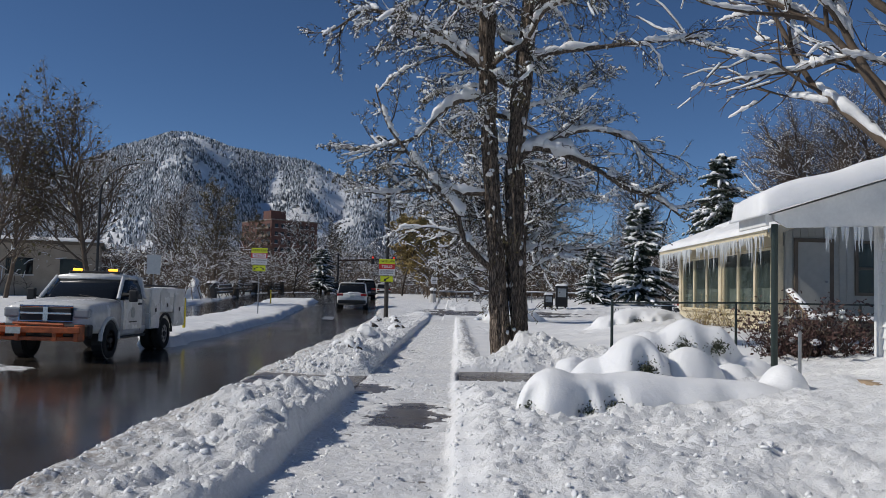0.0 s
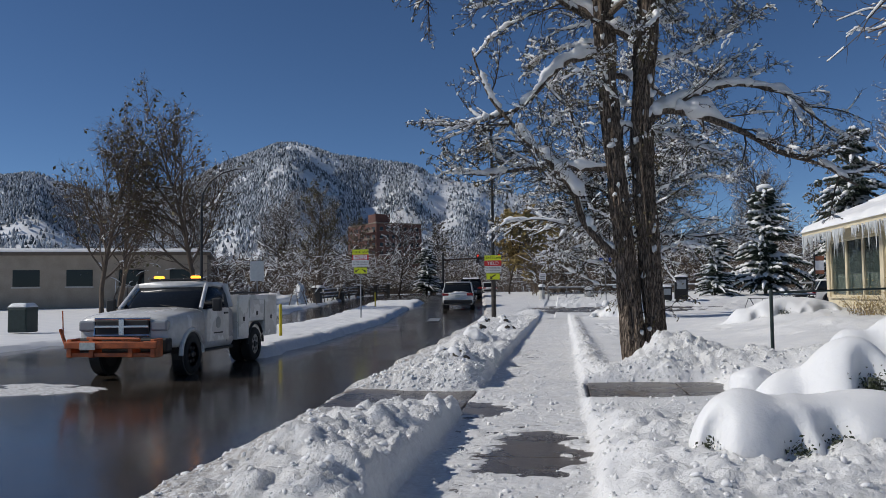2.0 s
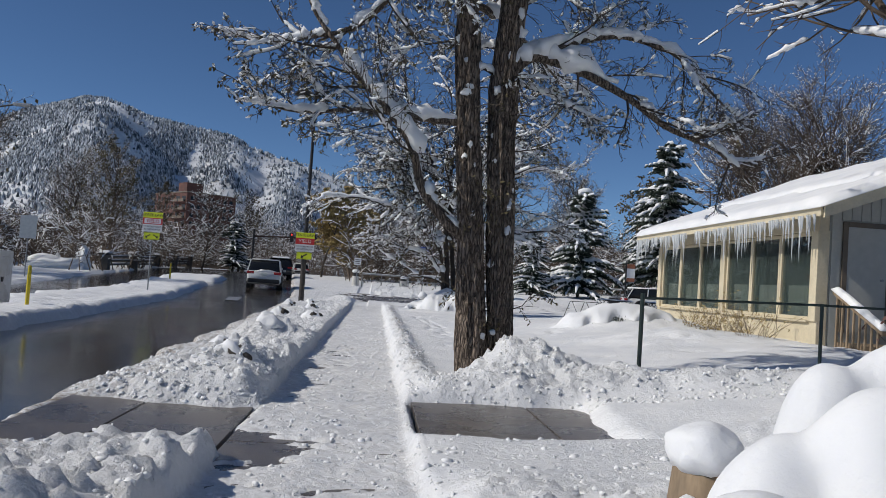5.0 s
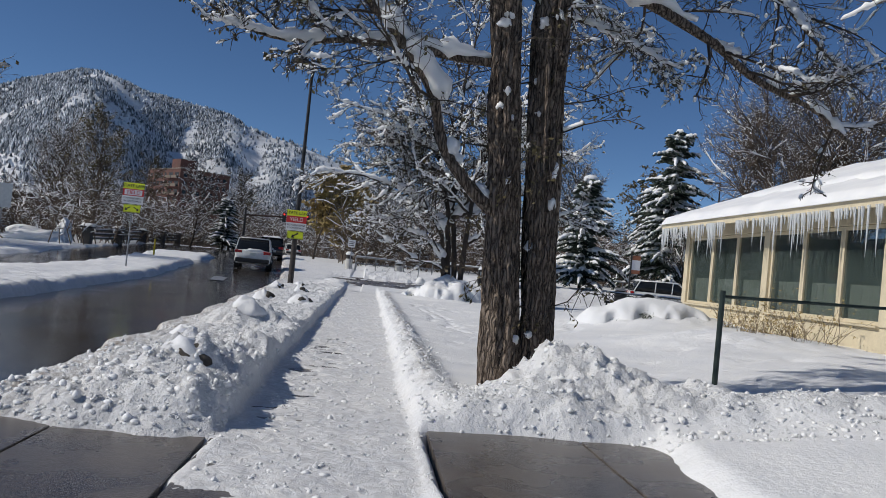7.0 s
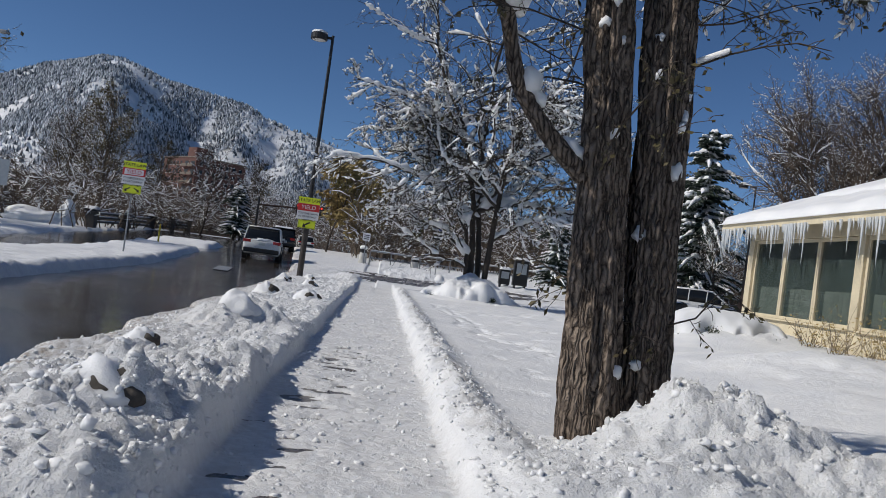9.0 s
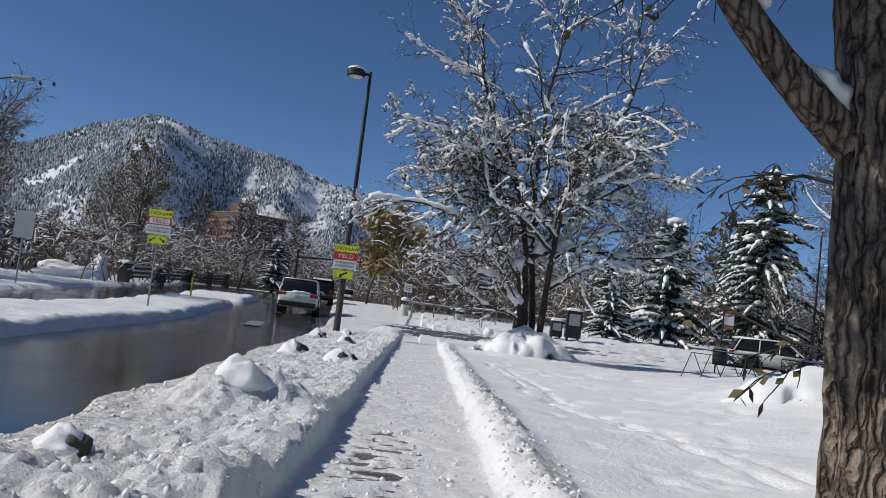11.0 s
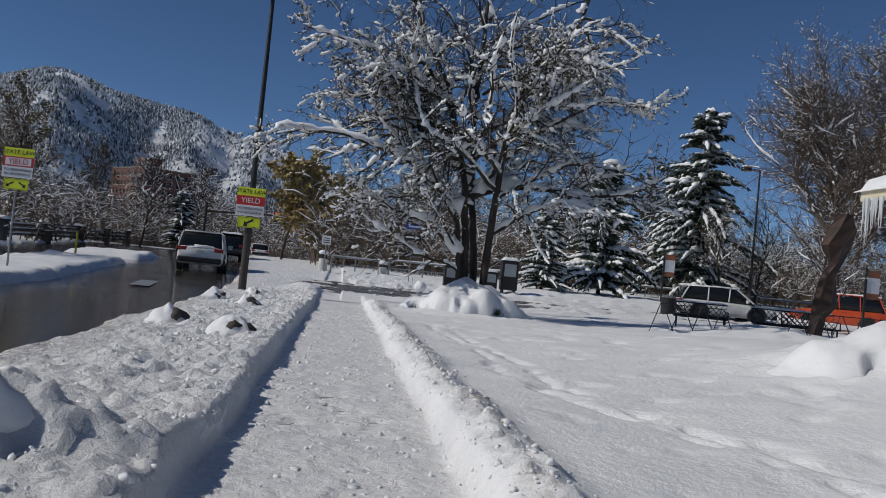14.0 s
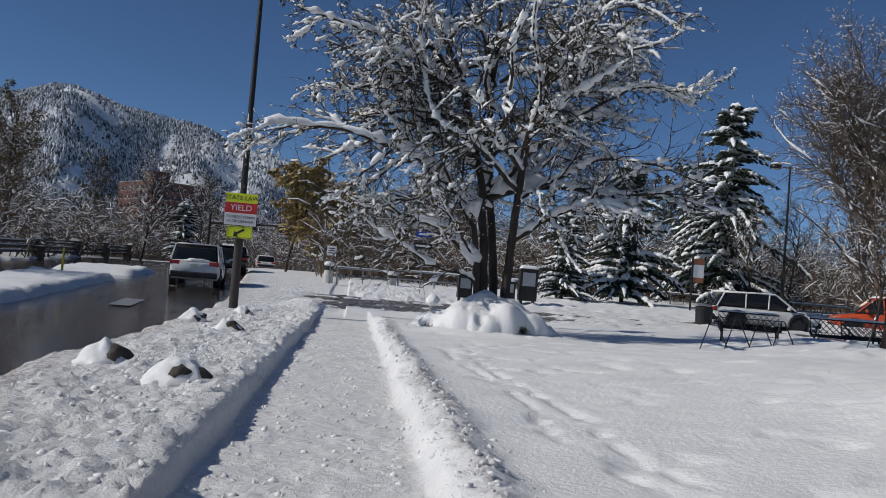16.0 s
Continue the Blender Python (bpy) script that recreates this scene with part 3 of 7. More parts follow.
    def limb(self, way, rad, o):
        """A limb led along given bends, with its own snow and side branches."""
        r, pts = self.r, [way[0].copy()]
        for a, b in zip(way, way[1:]):
            m = max(2, int((b - a).length / 0.16))
            for k in range(1, m + 1):
                pts.append(a.lerp(b, k / m) + Vector((r.gauss(0, 0.018), r.gauss(0, 0.03), r.gauss(0, 0.018))))
        for _ in range(2):
            pts = [pts[0]] + [(a + b * 2 + c) / 4 for a, b, c in zip(pts, pts[1:], pts[2:])] + [pts[-1]]
        n = len(pts) - 1
        length = sum((b - a).length for a, b in zip(pts, pts[1:]))
        self.dress(pts, [rad * (1 - 0.78 * i / n) * r.uniform(0.92, 1.08) for i in range(n + 1)], rad, length, 1, o)

    def dress(self, pts, rads, rad, length, level, o):
        r, n = self.r, len(pts) - 1
        sides = 10 if rad > 0.12 else (6 if rad > 0.04 else (4 if rad > 0.014 else 3))
        if o.get("barked") and rad > 0.045:
            self.tube(pts, rads, 12, self.tv, self.tf)
        else:
            self.tube(pts, rads, sides, self.v, self.f)
        if o["snow"][level] > 0:
            self.snow_on(pts, rads, o["snow"][level], o["size"][level])
        if level >= o["leaf_level"]:
            for q in pts[1:]:
                if r.random() < o["leaves"]:
                    self.leaf(q, r.uniform(0.6, 1.3) * o["leaf_size"])
        if level + 1 < len(o["count"]):
            kids = o["count"][level + 1]
            kids = int(kids * r.uniform(0.75, 1.25) + 0.5)
            for k in range(kids):
                t = o["first"][level] + (0.98 - o["first"][level]) * (k + r.random()) / kids
                i = min(n - 1, int(t * n))
                q = pts[i].lerp(pts[i + 1], t * n - i)
                ax = (pts[i + 1] - pts[i]).normalized()
                side = ax.orthogonal().normalized()
                side.rotate(Matrix.Rotation(r.uniform(0, 6.283) if level == 0 else r.choice((0, 3.14)) + r.gauss(0, 0.9), 3, ax))
                ang = radians(r.gauss(o["angle"][level], 9))
                child = ax * math.cos(ang) + side * math.sin(ang)
                if level == 0 and child.z < o["min_up"]:
                    child.z = o["min_up"] + 0.15 * r.random()
                cl = length * o["ratio"][level] * r.uniform(0.7, 1.2) * (1 - 0.5 * t if level else o["shape"](t))
                cr = min(rads[i] * 0.7, max(0.003, rad * o["thin"][level] * r.uniform(0.8, 1.1)))
                self.branch(q, child, cr, cl, level + 1, o)

    def build(self, name, x, y, z, label, bark, twig, leafmat, turn=0, group=""):
        t = thing(name, x, y, z, label, "tree", group, turn=turn)
        link_mesh("crown", self.v, self.f, twig if self.tf else bark, t, True)
        if self.tf:
            link_mesh("trunk", self.tv, self.tf, bark, t, True)
        if self.sf:
            tagged(link_mesh("snow", self.sv, self.sf, SNOW, t, True, "lumps of snow along the branches"), kind="stuff")
        if self.lf:
            tagged(link_mesh("foliage", self.lv, self.lf, leafmat, t), kind="stuff")
        return t


def style(**k):
    o = dict(step=(0.6, 0.35, 0.25, 0.2, 0.15), wobble=(0.06, 0.13, 0.16, 0.2, 0.2), lift=(0.02, 0.03, 0.02, -0.02, -0.03), taper=0.8,
             snow=(0, 0.75, 0.7, 0.55, 0.3), size=(0.05, 0.05, 0.035, 0.022, 0.012), count=(1, 12, 6, 6, 4), first=(0.25, 0.2, 0.15, 0.1, 0.1), angle=(55, 45, 45, 45, 40),
             ratio=(0.5, 0.55, 0.5, 0.5, 0.5), thin=(0.4, 0.5, 0.5, 0.5, 0.6), shape=lambda t: 1.0 - 0.55 * t, leaf_level=9, leaves=0, leaf_size=0.08, min_up=-1.0)
    o.update(k)
    return o


def tree_two_stems():
    """The tall tree beside the walk: two stems from one foot, snow-loaded limbs, drooping twigs with dry leaves."""
    w = Wood(5)
    limb = style(count=(1, 1, 11, 10, 7), step=(0.6, 0.22, 0.2, 0.16, 0.12), wobble=(0.05, 0.16, 0.2, 0.22, 0.24), lift=(0, 0.02, -0.01, -0.06, -0.10), leaf_level=3, leaves=0.13, leaf_size=0.055,
                 snow=(0, 0.90, 0.62, 0.38, 0.08), size=(0.05, 0.074, 0.048, 0.026, 0.012), first=(0.2, 0.18, 0.1, 0.1, 0.1), thin=(0.4, 0.28, 0.42, 0.5, 0.6), ratio=(0.5, 0.42, 0.5, 0.5, 0.5))
    limb["barked"] = True
    V = Vector
    lines = (((-0.02, -0.3, 0.34), (-0.12, 0.05, 0.25), (-0.15, 0.45, 0.20), (-0.17, 0.8, 0.175), (-0.255, 1.65, 0.148), (-0.34, 2.7, 0.15), (-0.425, 3.7, 0.145), (-0.55, 5.55, 0.148), (-0.575, 7.1, 0.135), (-0.5, 9.5, 0.10), (-0.4, 12.0, 0.03)),
             ((0.12, -0.3, 0.30), (0.20, 0.05, 0.22), (0.20, 0.4, 0.18), (0.185, 0.83, 0.165), (0.145, 1.7, 0.155), (0.085, 2.75, 0.168), (0.045, 3.75, 0.172), (0.17, 5.65, 0.165), (0.31, 7.1, 0.155), (0.5, 9.5, 0.11), (0.7, 12.2, 0.03)))
    stems = [([V((x, 0.05 * k, z)) for x, z, _ in line], [q for _, _, q in line]) for k, line in enumerate(lines)]
    for si, (pts, rad) in enumerate(stems):
        start, count, rings = len(w.tv), 60, 0
        for i in range(len(pts) - 1):
            steps_n = max(4, int((pts[i + 1].z - pts[i].z) / (0.05 if pts[i].z < 5 else 0.2)))
            for k in range(steps_n):
                c = pts[i].lerp(pts[i + 1], k / steps_n)
                r0 = rad[i] + (rad[i + 1] - rad[i]) * k / steps_n
                for a in range(count):
                    t = 2 * math.pi * a / count
                    q = Vector((math.cos(t) * 2.6, math.sin(t) * 2.6, c.z * 0.55 + si * 7))
                    ridge = 1.3 * abs(noise.noise(q * 1.15)) + 0.6 * abs(noise.noise(q * 2.3 + Vector((5, 0, 0)))) + 0.15 * noise.noise(Vector((math.cos(t) * 9, math.sin(t) * 9, c.z * 9)))
                    bulge = 0.10 * noise.noise(Vector((math.cos(t), math.sin(t), c.z * 0.9 + si)))
                    rr = r0 * (1 + bulge) + min(0.075, r0 * 0.42) * (ridge - 0.35)
                    w.tv.append((c.x + math.cos(t) * rr, c.y + math.sin(t) * rr, c.z))
                rings += 1
        for i in range(rings - 1):
            for a in range(count):
                b0, b1 = start + i * count + a, start + i * count + (a + 1) % count
                w.tf.append((b0, b1, b1 + count, b0 + count))
    def bough(stem, z, way, length, rad, lift):
        pts = stems[stem][0]
        for a, b in zip(pts, pts[1:]):
            if a.z <= z <= b.z:
                p = a.lerp(b, (z - a.z) / (b.z - a.z))
        o = dict(limb)
        o["lift"] = (0, lift, -0.01, -0.06, -0.10)
        w.branch(p, V(way), rad, length, 1, o)
    def led(rad, depth, *bends):
        n = len(bends) - 1
        w.limb([V((x, depth * k / n, z)) for k, (x, z) in enumerate(bends)], rad, limb)
    led(0.066, -0.25, (-0.40, 1.80), (-0.93, 2.30), (-1.08, 2.93), (-1.48, 3.35), (-1.86, 3.75), (-2.46, 4.47), (-2.8, 5.3))
    led(0.050, -0.3, (-0.45, 3.27), (-1.36, 3.32), (-1.71, 3.33), (-2.34, 3.22), (-2.86, 3.20), (-3.3, 3.4))
    led(0.078, 0.2, (0.03, 3.80), (0.36, 4.30), (0.88, 4.18), (1.54, 3.95), (2.04, 3.60), (2.39, 3.40), (3.04, 3.22), (3.5, 2.9))
    led(0.052, 0.3, (0.10, 4.10), (0.84, 4.45), (1.49, 4.65), (2.34, 4.55), (2.73, 4.18), (3.38, 3.70))
    led(0.062, -0.2, (0.27, 6.00), (1.01, 6.21), (2.37, 6.35), (3.94, 6.50))
    led(0.070, 0.2, (-0.57, 5.80), (-1.62, 6.56), (-2.43, 6.95), (-3.12, 7.06), (-3.91, 6.46))
    led(0.050, -0.2, (-0.55, 5.25), (-1.24, 5.10), (-1.92, 4.35), (-3.02, 4.04), (-3.54, 4.15))
    for k in range(13):
        a = k * 2.4 + 0.9
        bough(k % 2, 4.9 + 0.45 * k, (math.cos(a), math.sin(a), 0.45), 3.9 - 0.14 * k, 0.055, -0.02)
    for k in range(12):
        a = k * 2.2
        bough(k % 2, 4.0 + 0.35 * k, (math.cos(a), math.sin(a), 0.2), 2.0, 0.02, -0.06)
    shoots = dict(limb)
    shoots["count"], shoots["snow"], shoots["leaves"], shoots["leaf_level"], shoots["lift"] = (1, 1, 5, 4, 0), (0, 0.1, 0, 0, 0), 0.5, 1, (0, -0.05, -0.10, -0.14, -0.1)
    for k in range(16):
        a = k * 2.4
        pts = stems[k % 2][0]
        i = max(j for j in range(len(pts) - 1) if pts[j].z <= 1.5 + 0.17 * k)
        w.branch(pts[i].lerp(pts[i + 1], 0.17 * k % 1.0), V((math.cos(a), math.sin(a), 0.3)), 0.010, 1.1, 1, shoots)
    # clots of snow caught on the bark
    for k in range(26):
        z = w.r.uniform(0.3, 5.8)
        pts, rad = stems[k % 2]
        i = max(j for j in range(len(pts) - 1) if pts[j].z <= z)
        c, q = pts[i].lerp(pts[i + 1], (z - pts[i].z) / (pts[i + 1].z - pts[i].z)), rad[i]
        a = w.r.uniform(-2.6, -0.5)
        p = c + V((math.cos(a) * q * 1.02, math.sin(a) * q * 1.02, 0))
        s = w.r.uniform(0.022, 0.055)
        w.clot(p, s)
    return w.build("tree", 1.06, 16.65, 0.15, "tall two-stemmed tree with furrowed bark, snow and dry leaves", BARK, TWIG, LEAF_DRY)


def tree_spreading():
    """The wide snow-laden tree over the mound at the corner."""
    w = Wood(8)
    w.cap = 0.06
    V = Vector
    limb = style(count=(1, 1, 15, 9, 6), wobble=(0.06, 0.15, 0.18, 0.22, 0.22), lift=(0.02, 0.005, 0.0, 0.0, -0.03), snow=(0, 0.93, 0.78, 0.5, 0.12), size=(0.05, 0.09, 0.055, 0.036, 0.02),
                 ratio=(0.5, 0.45, 0.5, 0.5, 0.5), thin=(0.4, 0.45, 0.5, 0.5, 0.5), first=(0.2, 0.16, 0.12, 0.1, 0.1), leaf_level=3, leaves=0.10, leaf_size=0.10, min_up=0.17)
    def led(rad, y0, y1, *bends, o=limb):
        n = len(bends) - 1
        w.limb([V((x, y0 + (y1 - y0) * k / n, z)) for k, (x, z) in enumerate(bends)], rad, o)
    stem = dict(limb)
    stem["count"], stem["first"], stem["snow"], stem["ratio"] = (1, 1, 24, 10, 6), (0.2, 0.30, 0.12, 0.1, 0.1), (0, 0.5, 0.80, 0.55, 0.14), (0.5, 0.46, 0.5, 0.5, 0.5)
    stem["angle"] = (55, 58, 46, 45, 40)
    led(0.125, 0.0, 0.6, (0.05, -0.3), (0.0, 1.2), (-0.2, 3.6), (-0.6, 5.2), (-1.0, 6.5), (-1.8, 7.8), (-2.3, 9.4), (-2.5, 11), o=stem)
    led(0.12, 0.2, 1.0, (0.25, -0.3), (0.3, 1.2), (0.0, 3.8), (-0.1, 5.8), (0.0, 7.4), (0.0, 8.8), (0.3, 10.6), (0.4, 12.4), o=stem)
    led(0.12, -0.1, -0.8, (0.4, -0.3), (0.5, 1.2), (0.6, 3.1), (0.7, 4.5), (0.8, 5.6), (1.5, 7.0), (2.4, 8.2), (2.9, 10.4), o=stem)
    led(0.09, 0.1, -0.8, (-0.1, -0.2), (-0.2, 1.4), (-0.4, 2.8), (-1.1, 3.5), (-2.0, 4.1), (-2.9, 4.3), (-3.7, 4.5), (-5.5, 4.5))
    led(0.085, 0.3, -0.7, (0.0, 3.3), (0.6, 3.55), (1.6, 3.7), (3.1, 3.6), (4.1, 3.7), (5.2, 4.3))
    led(0.06, 0.0, -1.4, (0.5, 2.2), (1.6, 3.0), (2.3, 3.3), (3.3, 3.1))
    led(0.06, 0.1, -1.2, (-0.2, 1.6), (-1.1, 2.4), (-2.5, 2.7), (-3.3, 2.9))
    led(0.055, 0.5, -0.4, (-0.9, 6.1), (-1.7, 6.9), (-3.2, 7.0), (-5.0, 7.3))
    led(0.055, -0.2, 0.9, (0.9, 6.2), (1.6, 7.0), (2.9, 6.9), (3.9, 7.2))
    led(0.06, -0.3, -1.0, (0.7, 4.3), (1.9, 5.4), (3.2, 6.2), (4.6, 6.1))
    led(0.06, 0.4, 1.6, (-0.5, 4.8), (-1.6, 5.3), (-2.6, 6.0), (-4.1, 5.9))
    for k, (z, ln) in enumerate(((3.4, 4.2), (3.9, 3.8), (4.4, 4.4), (5.0, 4.2), (5.5, 3.6), (6.2, 3.8), (6.8, 3.2), (3.0, 4.0))):
        a = 1.0 + k * 2.1
        w.branch(V((0.05, 0.2, z)), V((math.cos(a), math.sin(a), 0.28)), 0.05, ln, 1, limb)
    t = w.build("tree", 2.6, 41.0, float(land(2.6, 41.0)) + 0.1, "broad leafless tree with every limb loaded with snow", BARK_DARK, TWIG, LEAF_DRY)
    return t


tree_two_stems()
tree_spreading()


def bare_tree(seed, height, snowy, bark, crown=0.5, leaves=0.0, leafmat=None, lean=0.05, dense=1.0):
    w = Wood(seed)
    o = style(count=(1, int(14 * dense), int(7 * dense), 6, 3), snow=(0, 0.6 * snowy, 0.6 * snowy, 0.45 * snowy, 0.1 * snowy), size=(0.05, 0.06, 0.05, 0.035, 0.02), step=(1.0, 0.6, 0.45, 0.4, 0.35),
              ratio=(crown, 0.5, 0.5, 0.5, 0.5), angle=(42, 40, 42, 45, 40), lift=(0.02, 0.05, 0.04, 0.02, 0.0), leaf_level=2, leaves=leaves, leaf_size=0.28 if leaves < 0.9 else 0.32, first=(0.2, 0.2, 0.12, 0.1, 0.1))
    w.branch(Vector((0, 0, -0.3)), Vector((lean, lean * 0.5, 1)), height * 0.015, height, 0, o)
    return w


def conifer(seed, height, snowy):
    """A spruce: whorls of drooping boughs, each a spray of needle clumps with snow on top."""
    w = Wood(seed)
    r = w.r
    V = Vector
    w.tube([V((0, 0, -0.3)), V((0, 0, height * 0.5)), V((0, 0, height))], [height * 0.016, height * 0.01, 0.01], 7, w.lv, w.lf)
    for whorl in range(30):
        for k in range(7):
            z = height * (0.08 + 0.91 * (1 - r.random() ** 0.75))
            reach = height * 0.25 * (1 - z / height) ** 0.6 + 0.25
            a = r.uniform(0, 6.283)
            ln = reach * r.uniform(0.35, 1.3) * max(0.25, 1 + 1.5 * noise.noise(V((math.cos(a) * 1.3, math.sin(a) * 1.3, z * 0.6 + seed * 3.7))))
            d = V((math.cos(a), math.sin(a), r.uniform(-0.05, 0.45)))
            p = V((0, 0, z))
            n = max(3, int(ln / 0.32))
            for i in range(n):
                d = (d + V((0, 0, -0.10 + 0.05 * i / n))).normalized()
                p = p + d * (ln / n)
                wid = (0.34 * (1 - i / n) + 0.14) * r.uniform(0.7, 1.2)
                side = d.cross(V((0, 0, 1))).normalized()
                for s in (-1, 0, 1):
                    q = p + side * s * wid * 0.6 + V((0, 0, r.uniform(-0.08, 0.02)))
                    e = (d * 0.7 + side * s * 0.7 + V((0, 0, -0.35))).normalized()
                    w.tube([q - e * 0.10, q + e * wid * 0.5, q + e * wid * 1.1], [0.05, wid * 0.26, 0.02], 4, w.v, w.f)
                if r.random() < snowy:
                    sz = wid * r.uniform(0.40, 0.85)
                    q = p + V((0, 0, 0.08))
                    w.tube([q - d * sz * 1.2, q - d * sz * 0.3, q + d * sz * 0.7, q + d * sz * 1.5 + V((0, 0, -0.06))], [sz * 0.3, sz * 0.75, sz * 0.7, sz * 0.15], 5, w.sv, w.sf)
    return w


def put_tree(w, kind, label, places, bark, leafmat=None, group=""):
    """Builds one tree and sets copies of it at further places: x, y, scale, turn."""
    x, y, s, turn = places[0]
    t = w.build(kind, x, y, float(land(x, y)), label, bark, TWIG, leafmat or LEAF_DRY, turn, group)
    t.scale = (s, s, s)
    for x, y, s, turn in places[1:]:
        c = copy_thing(t, pose(x, y, float(land(x, y)), 0, 0, turn))
        c.scale = (s, s, s)


put_tree(conifer(3, 12.5, 0.85), "spruce_tree", "dark green spruce carrying heavy snow", [(21.9, 70, 1.02, 0)], NEEDLE, BARK_DARK)
put_tree(conifer(4, 8.0, 0.95), "spruce_tree", "bushy dark conifer half covered in snow", [(14.3, 66, 1.0, 0), (10.4, 64, 0.6, 60), (-15.6, 96, 0.66, 80), (24, 78, 1.25, 130)], NEEDLE, BARK_DARK)
put_tree(bare_tree(21, 13, 0.6, TWIG, 0.5, 0.0, None, 0.05, 2.2), "bare_tree", "leafless tree with snow on its upper limbs", [(20, 92, 1.0, 170), (-36, 78, 0.9, 20), (34, 75, 1.1, 210), (6, 100, 0.9, 300), (-42, 120, 1.1, 10)], TWIG_TAN, group="bare trees")
put_tree(bare_tree(22, 11, 0.3, TWIG, 0.55, 0.12, None, 0.05, 1.3), "bare_tree", "leafless brown tree with a dense twiggy crown", [(-21, 72, 0.8, 80), (-20, 130, 0.9, 200), (-26, 105, 0.8, 240), (30, 96, 1.1, 290), (12, 108, 0.95, 340), (42, 84, 1.2, 20)], TWIG_TAN, group="bare trees")
put_tree(bare_tree(23, 8, 0.6, TWIG, 0.6, 0.0, None, 0.05, 1.2), "bare_tree", "small leafless tree frosted with snow", [(-18, 92, 1.0, 0), (-23, 76, 0.9, 60), (-17, 112, 1.1, 120), (0.5, 92, 0.95, 180), (4, 84, 0.9, 230), (8.5, 88, 1.0, 280), (26, 70, 0.8, 310), (18, 84, 1.0, 350), (-34, 98, 1.2, 75), (36, 62, 0.9, 100), (22, 66, 0.7, 150), (19.3, 51, 0.6, 40)], TWIG, group="bare trees")
put_tree(bare_tree(27, 12.5, 0.45, TWIG, 0.68, 0.0, None, 0.02, 2.6), "bare_tree", "wide leafless tree with a rounded brown crown", [(25.5, 60, 1.1, 0), (32, 63, 1.2, 120)], TWIG_TAN, group="bare trees")
put_tree(bare_tree(26, 13, 1.4, TWIG, 0.66, 0.0, None, -0.16, 1.9), "bare_tree", "leafless tree between the houses with snow on its limbs", [(10.4, 18.5, 1.38, 0)], TWIG_TAN, group="bare trees")
put_tree(bare_tree(25, 11.5, 0.15, TWIG, 0.62, 0.02, None, 0.03, 2.0), "bare_tree", "wide leafless street tree with reddish twigs", [(-28.4, 50.5, 0.95, 0), (-24.7, 56, 1.1, 140), (-31.5, 58, 1.0, 250)], TWIG_TAN, group="bare trees")
put_tree(bare_tree(24, 7.0, 0.1, TWIG, 0.68, 1.0, LEAF_GOLD, 0.05, 1.3), "leafy_tree", "rounded tree still holding brown-gold leaves", [(-5.2, 80, 1.0, 0), (-3.0, 85, 0.9, 90)], TWIG, LEAF_GOLD)


# ---- hills ----
CREST = ((-60, 5), (-50, 5.5), (-42, 6.5), (-36, 7.4), (-34.8, 7.5), (-33, 7.1), (-31.5, 6.8), (-29, 6.5), (-26.5, 6.9), (-25, 7.5), (-23.8, 8.2), (-22.5, 8.9), (-21, 9.4), (-19.3, 10.05), (-18, 10.0), (-16.6, 9.7), (-15.7, 9.4), (-14, 9.2),
         (-12, 8.95), (-10.2, 8.75), (-9, 8.15), (-7.5, 7.75), (-6, 7.6), (-4.4, 7.2), (-3.2, 6.8), (-1, 5.8), (3, 4.3), (10, 3.2), (25, 2.8), (45, 2.4))
SPUR = ((-40, 0), (-34, 0.6), (-30, 0), (-24, 0.1), (-18.2, 1), (-12.8, -0.15), (-10.5, 0.5), (-8.5, 0.05), (-6.5, 0.4), (-4, 0), (5, 0))


def hill_height(x, y):
    """A wooded mountain: a crest line by compass bearing, spurs and gullies running down from it."""
    az = np.degrees(np.arctan2(x, y))
    crest = 900 * np.tan(np.radians(np.interp(az, [a for a, _ in CREST], [e - 0.12 for _, e in CREST]))) + 1.4
    d = np.hypot(x, y)
    rise = np.clip((d - 420) / 480, 0, 1)
    back = np.clip((d - 900) / 500, 0, 1)
    inner = rise ** 0.7 * (1 - rise ** 6)
    bend = az + 1.5 * (fbm(x * 0.006, y * 0.006, 3, 25) - 0.5)
    spur = np.interp(bend, [a for a, _ in SPUR], [h for _, h in SPUR])
    n = fbm(x * 0.009, y * 0.009, 5, 5) - 0.5
    fine = fbm(x * 0.04, y * 0.04, 3, 6) - 0.5
    return crest * rise ** 1.25 * (1 - 0.7 * back) + (52 * spur - 14 + 50 * n + 9 * fine) * inner - 3 * (1 - rise), None


hx, hy = steps([(-1300, 22), (300, 14), (500, 30)]), steps([(330, 14), (950, 14), (1300, 50)])
sheet("backdrop_hill", hx, hy, hill_height, [HILL], "snow-covered wooded mountain rising behind the town", "mountain")
rng = np.random.default_rng(4)
N = 400000
az, dist = np.radians(rng.uniform(-46, 16, N)), rng.uniform(440, 935, N)
px, py = dist * np.sin(az), dist * np.cos(az)
deg = np.degrees(az)
dens = np.clip(6.0 * (0.62 - fbm(px * 0.016, py * 0.010, 5, 9, 0.6)), 0.06, 1.0)
for ca, cd, wa, wd, much in ((-19.4, 672, 1.6, 24, 0.97), (-23.4, 600, 2.6, 40, 0.95), (-21.0, 760, 1.2, 40, 0.6), (-12.0, 790, 0.7, 90, 0.7), (-16.5, 600, 2.0, 22, 0.6), (-10.0, 610, 2.5, 30, 0.5), (-7, 690, 2, 40, 0.5)):
    dens = dens * (1 - much * np.exp(-(((deg - ca) / wa) ** 2 + ((dist - cd + 12 * np.sin(deg * 3)) / wd) ** 2) ** 2))
keep = rng.random(N) < dens * 0.72
px, py = px[keep], py[keep]
N = len(px)
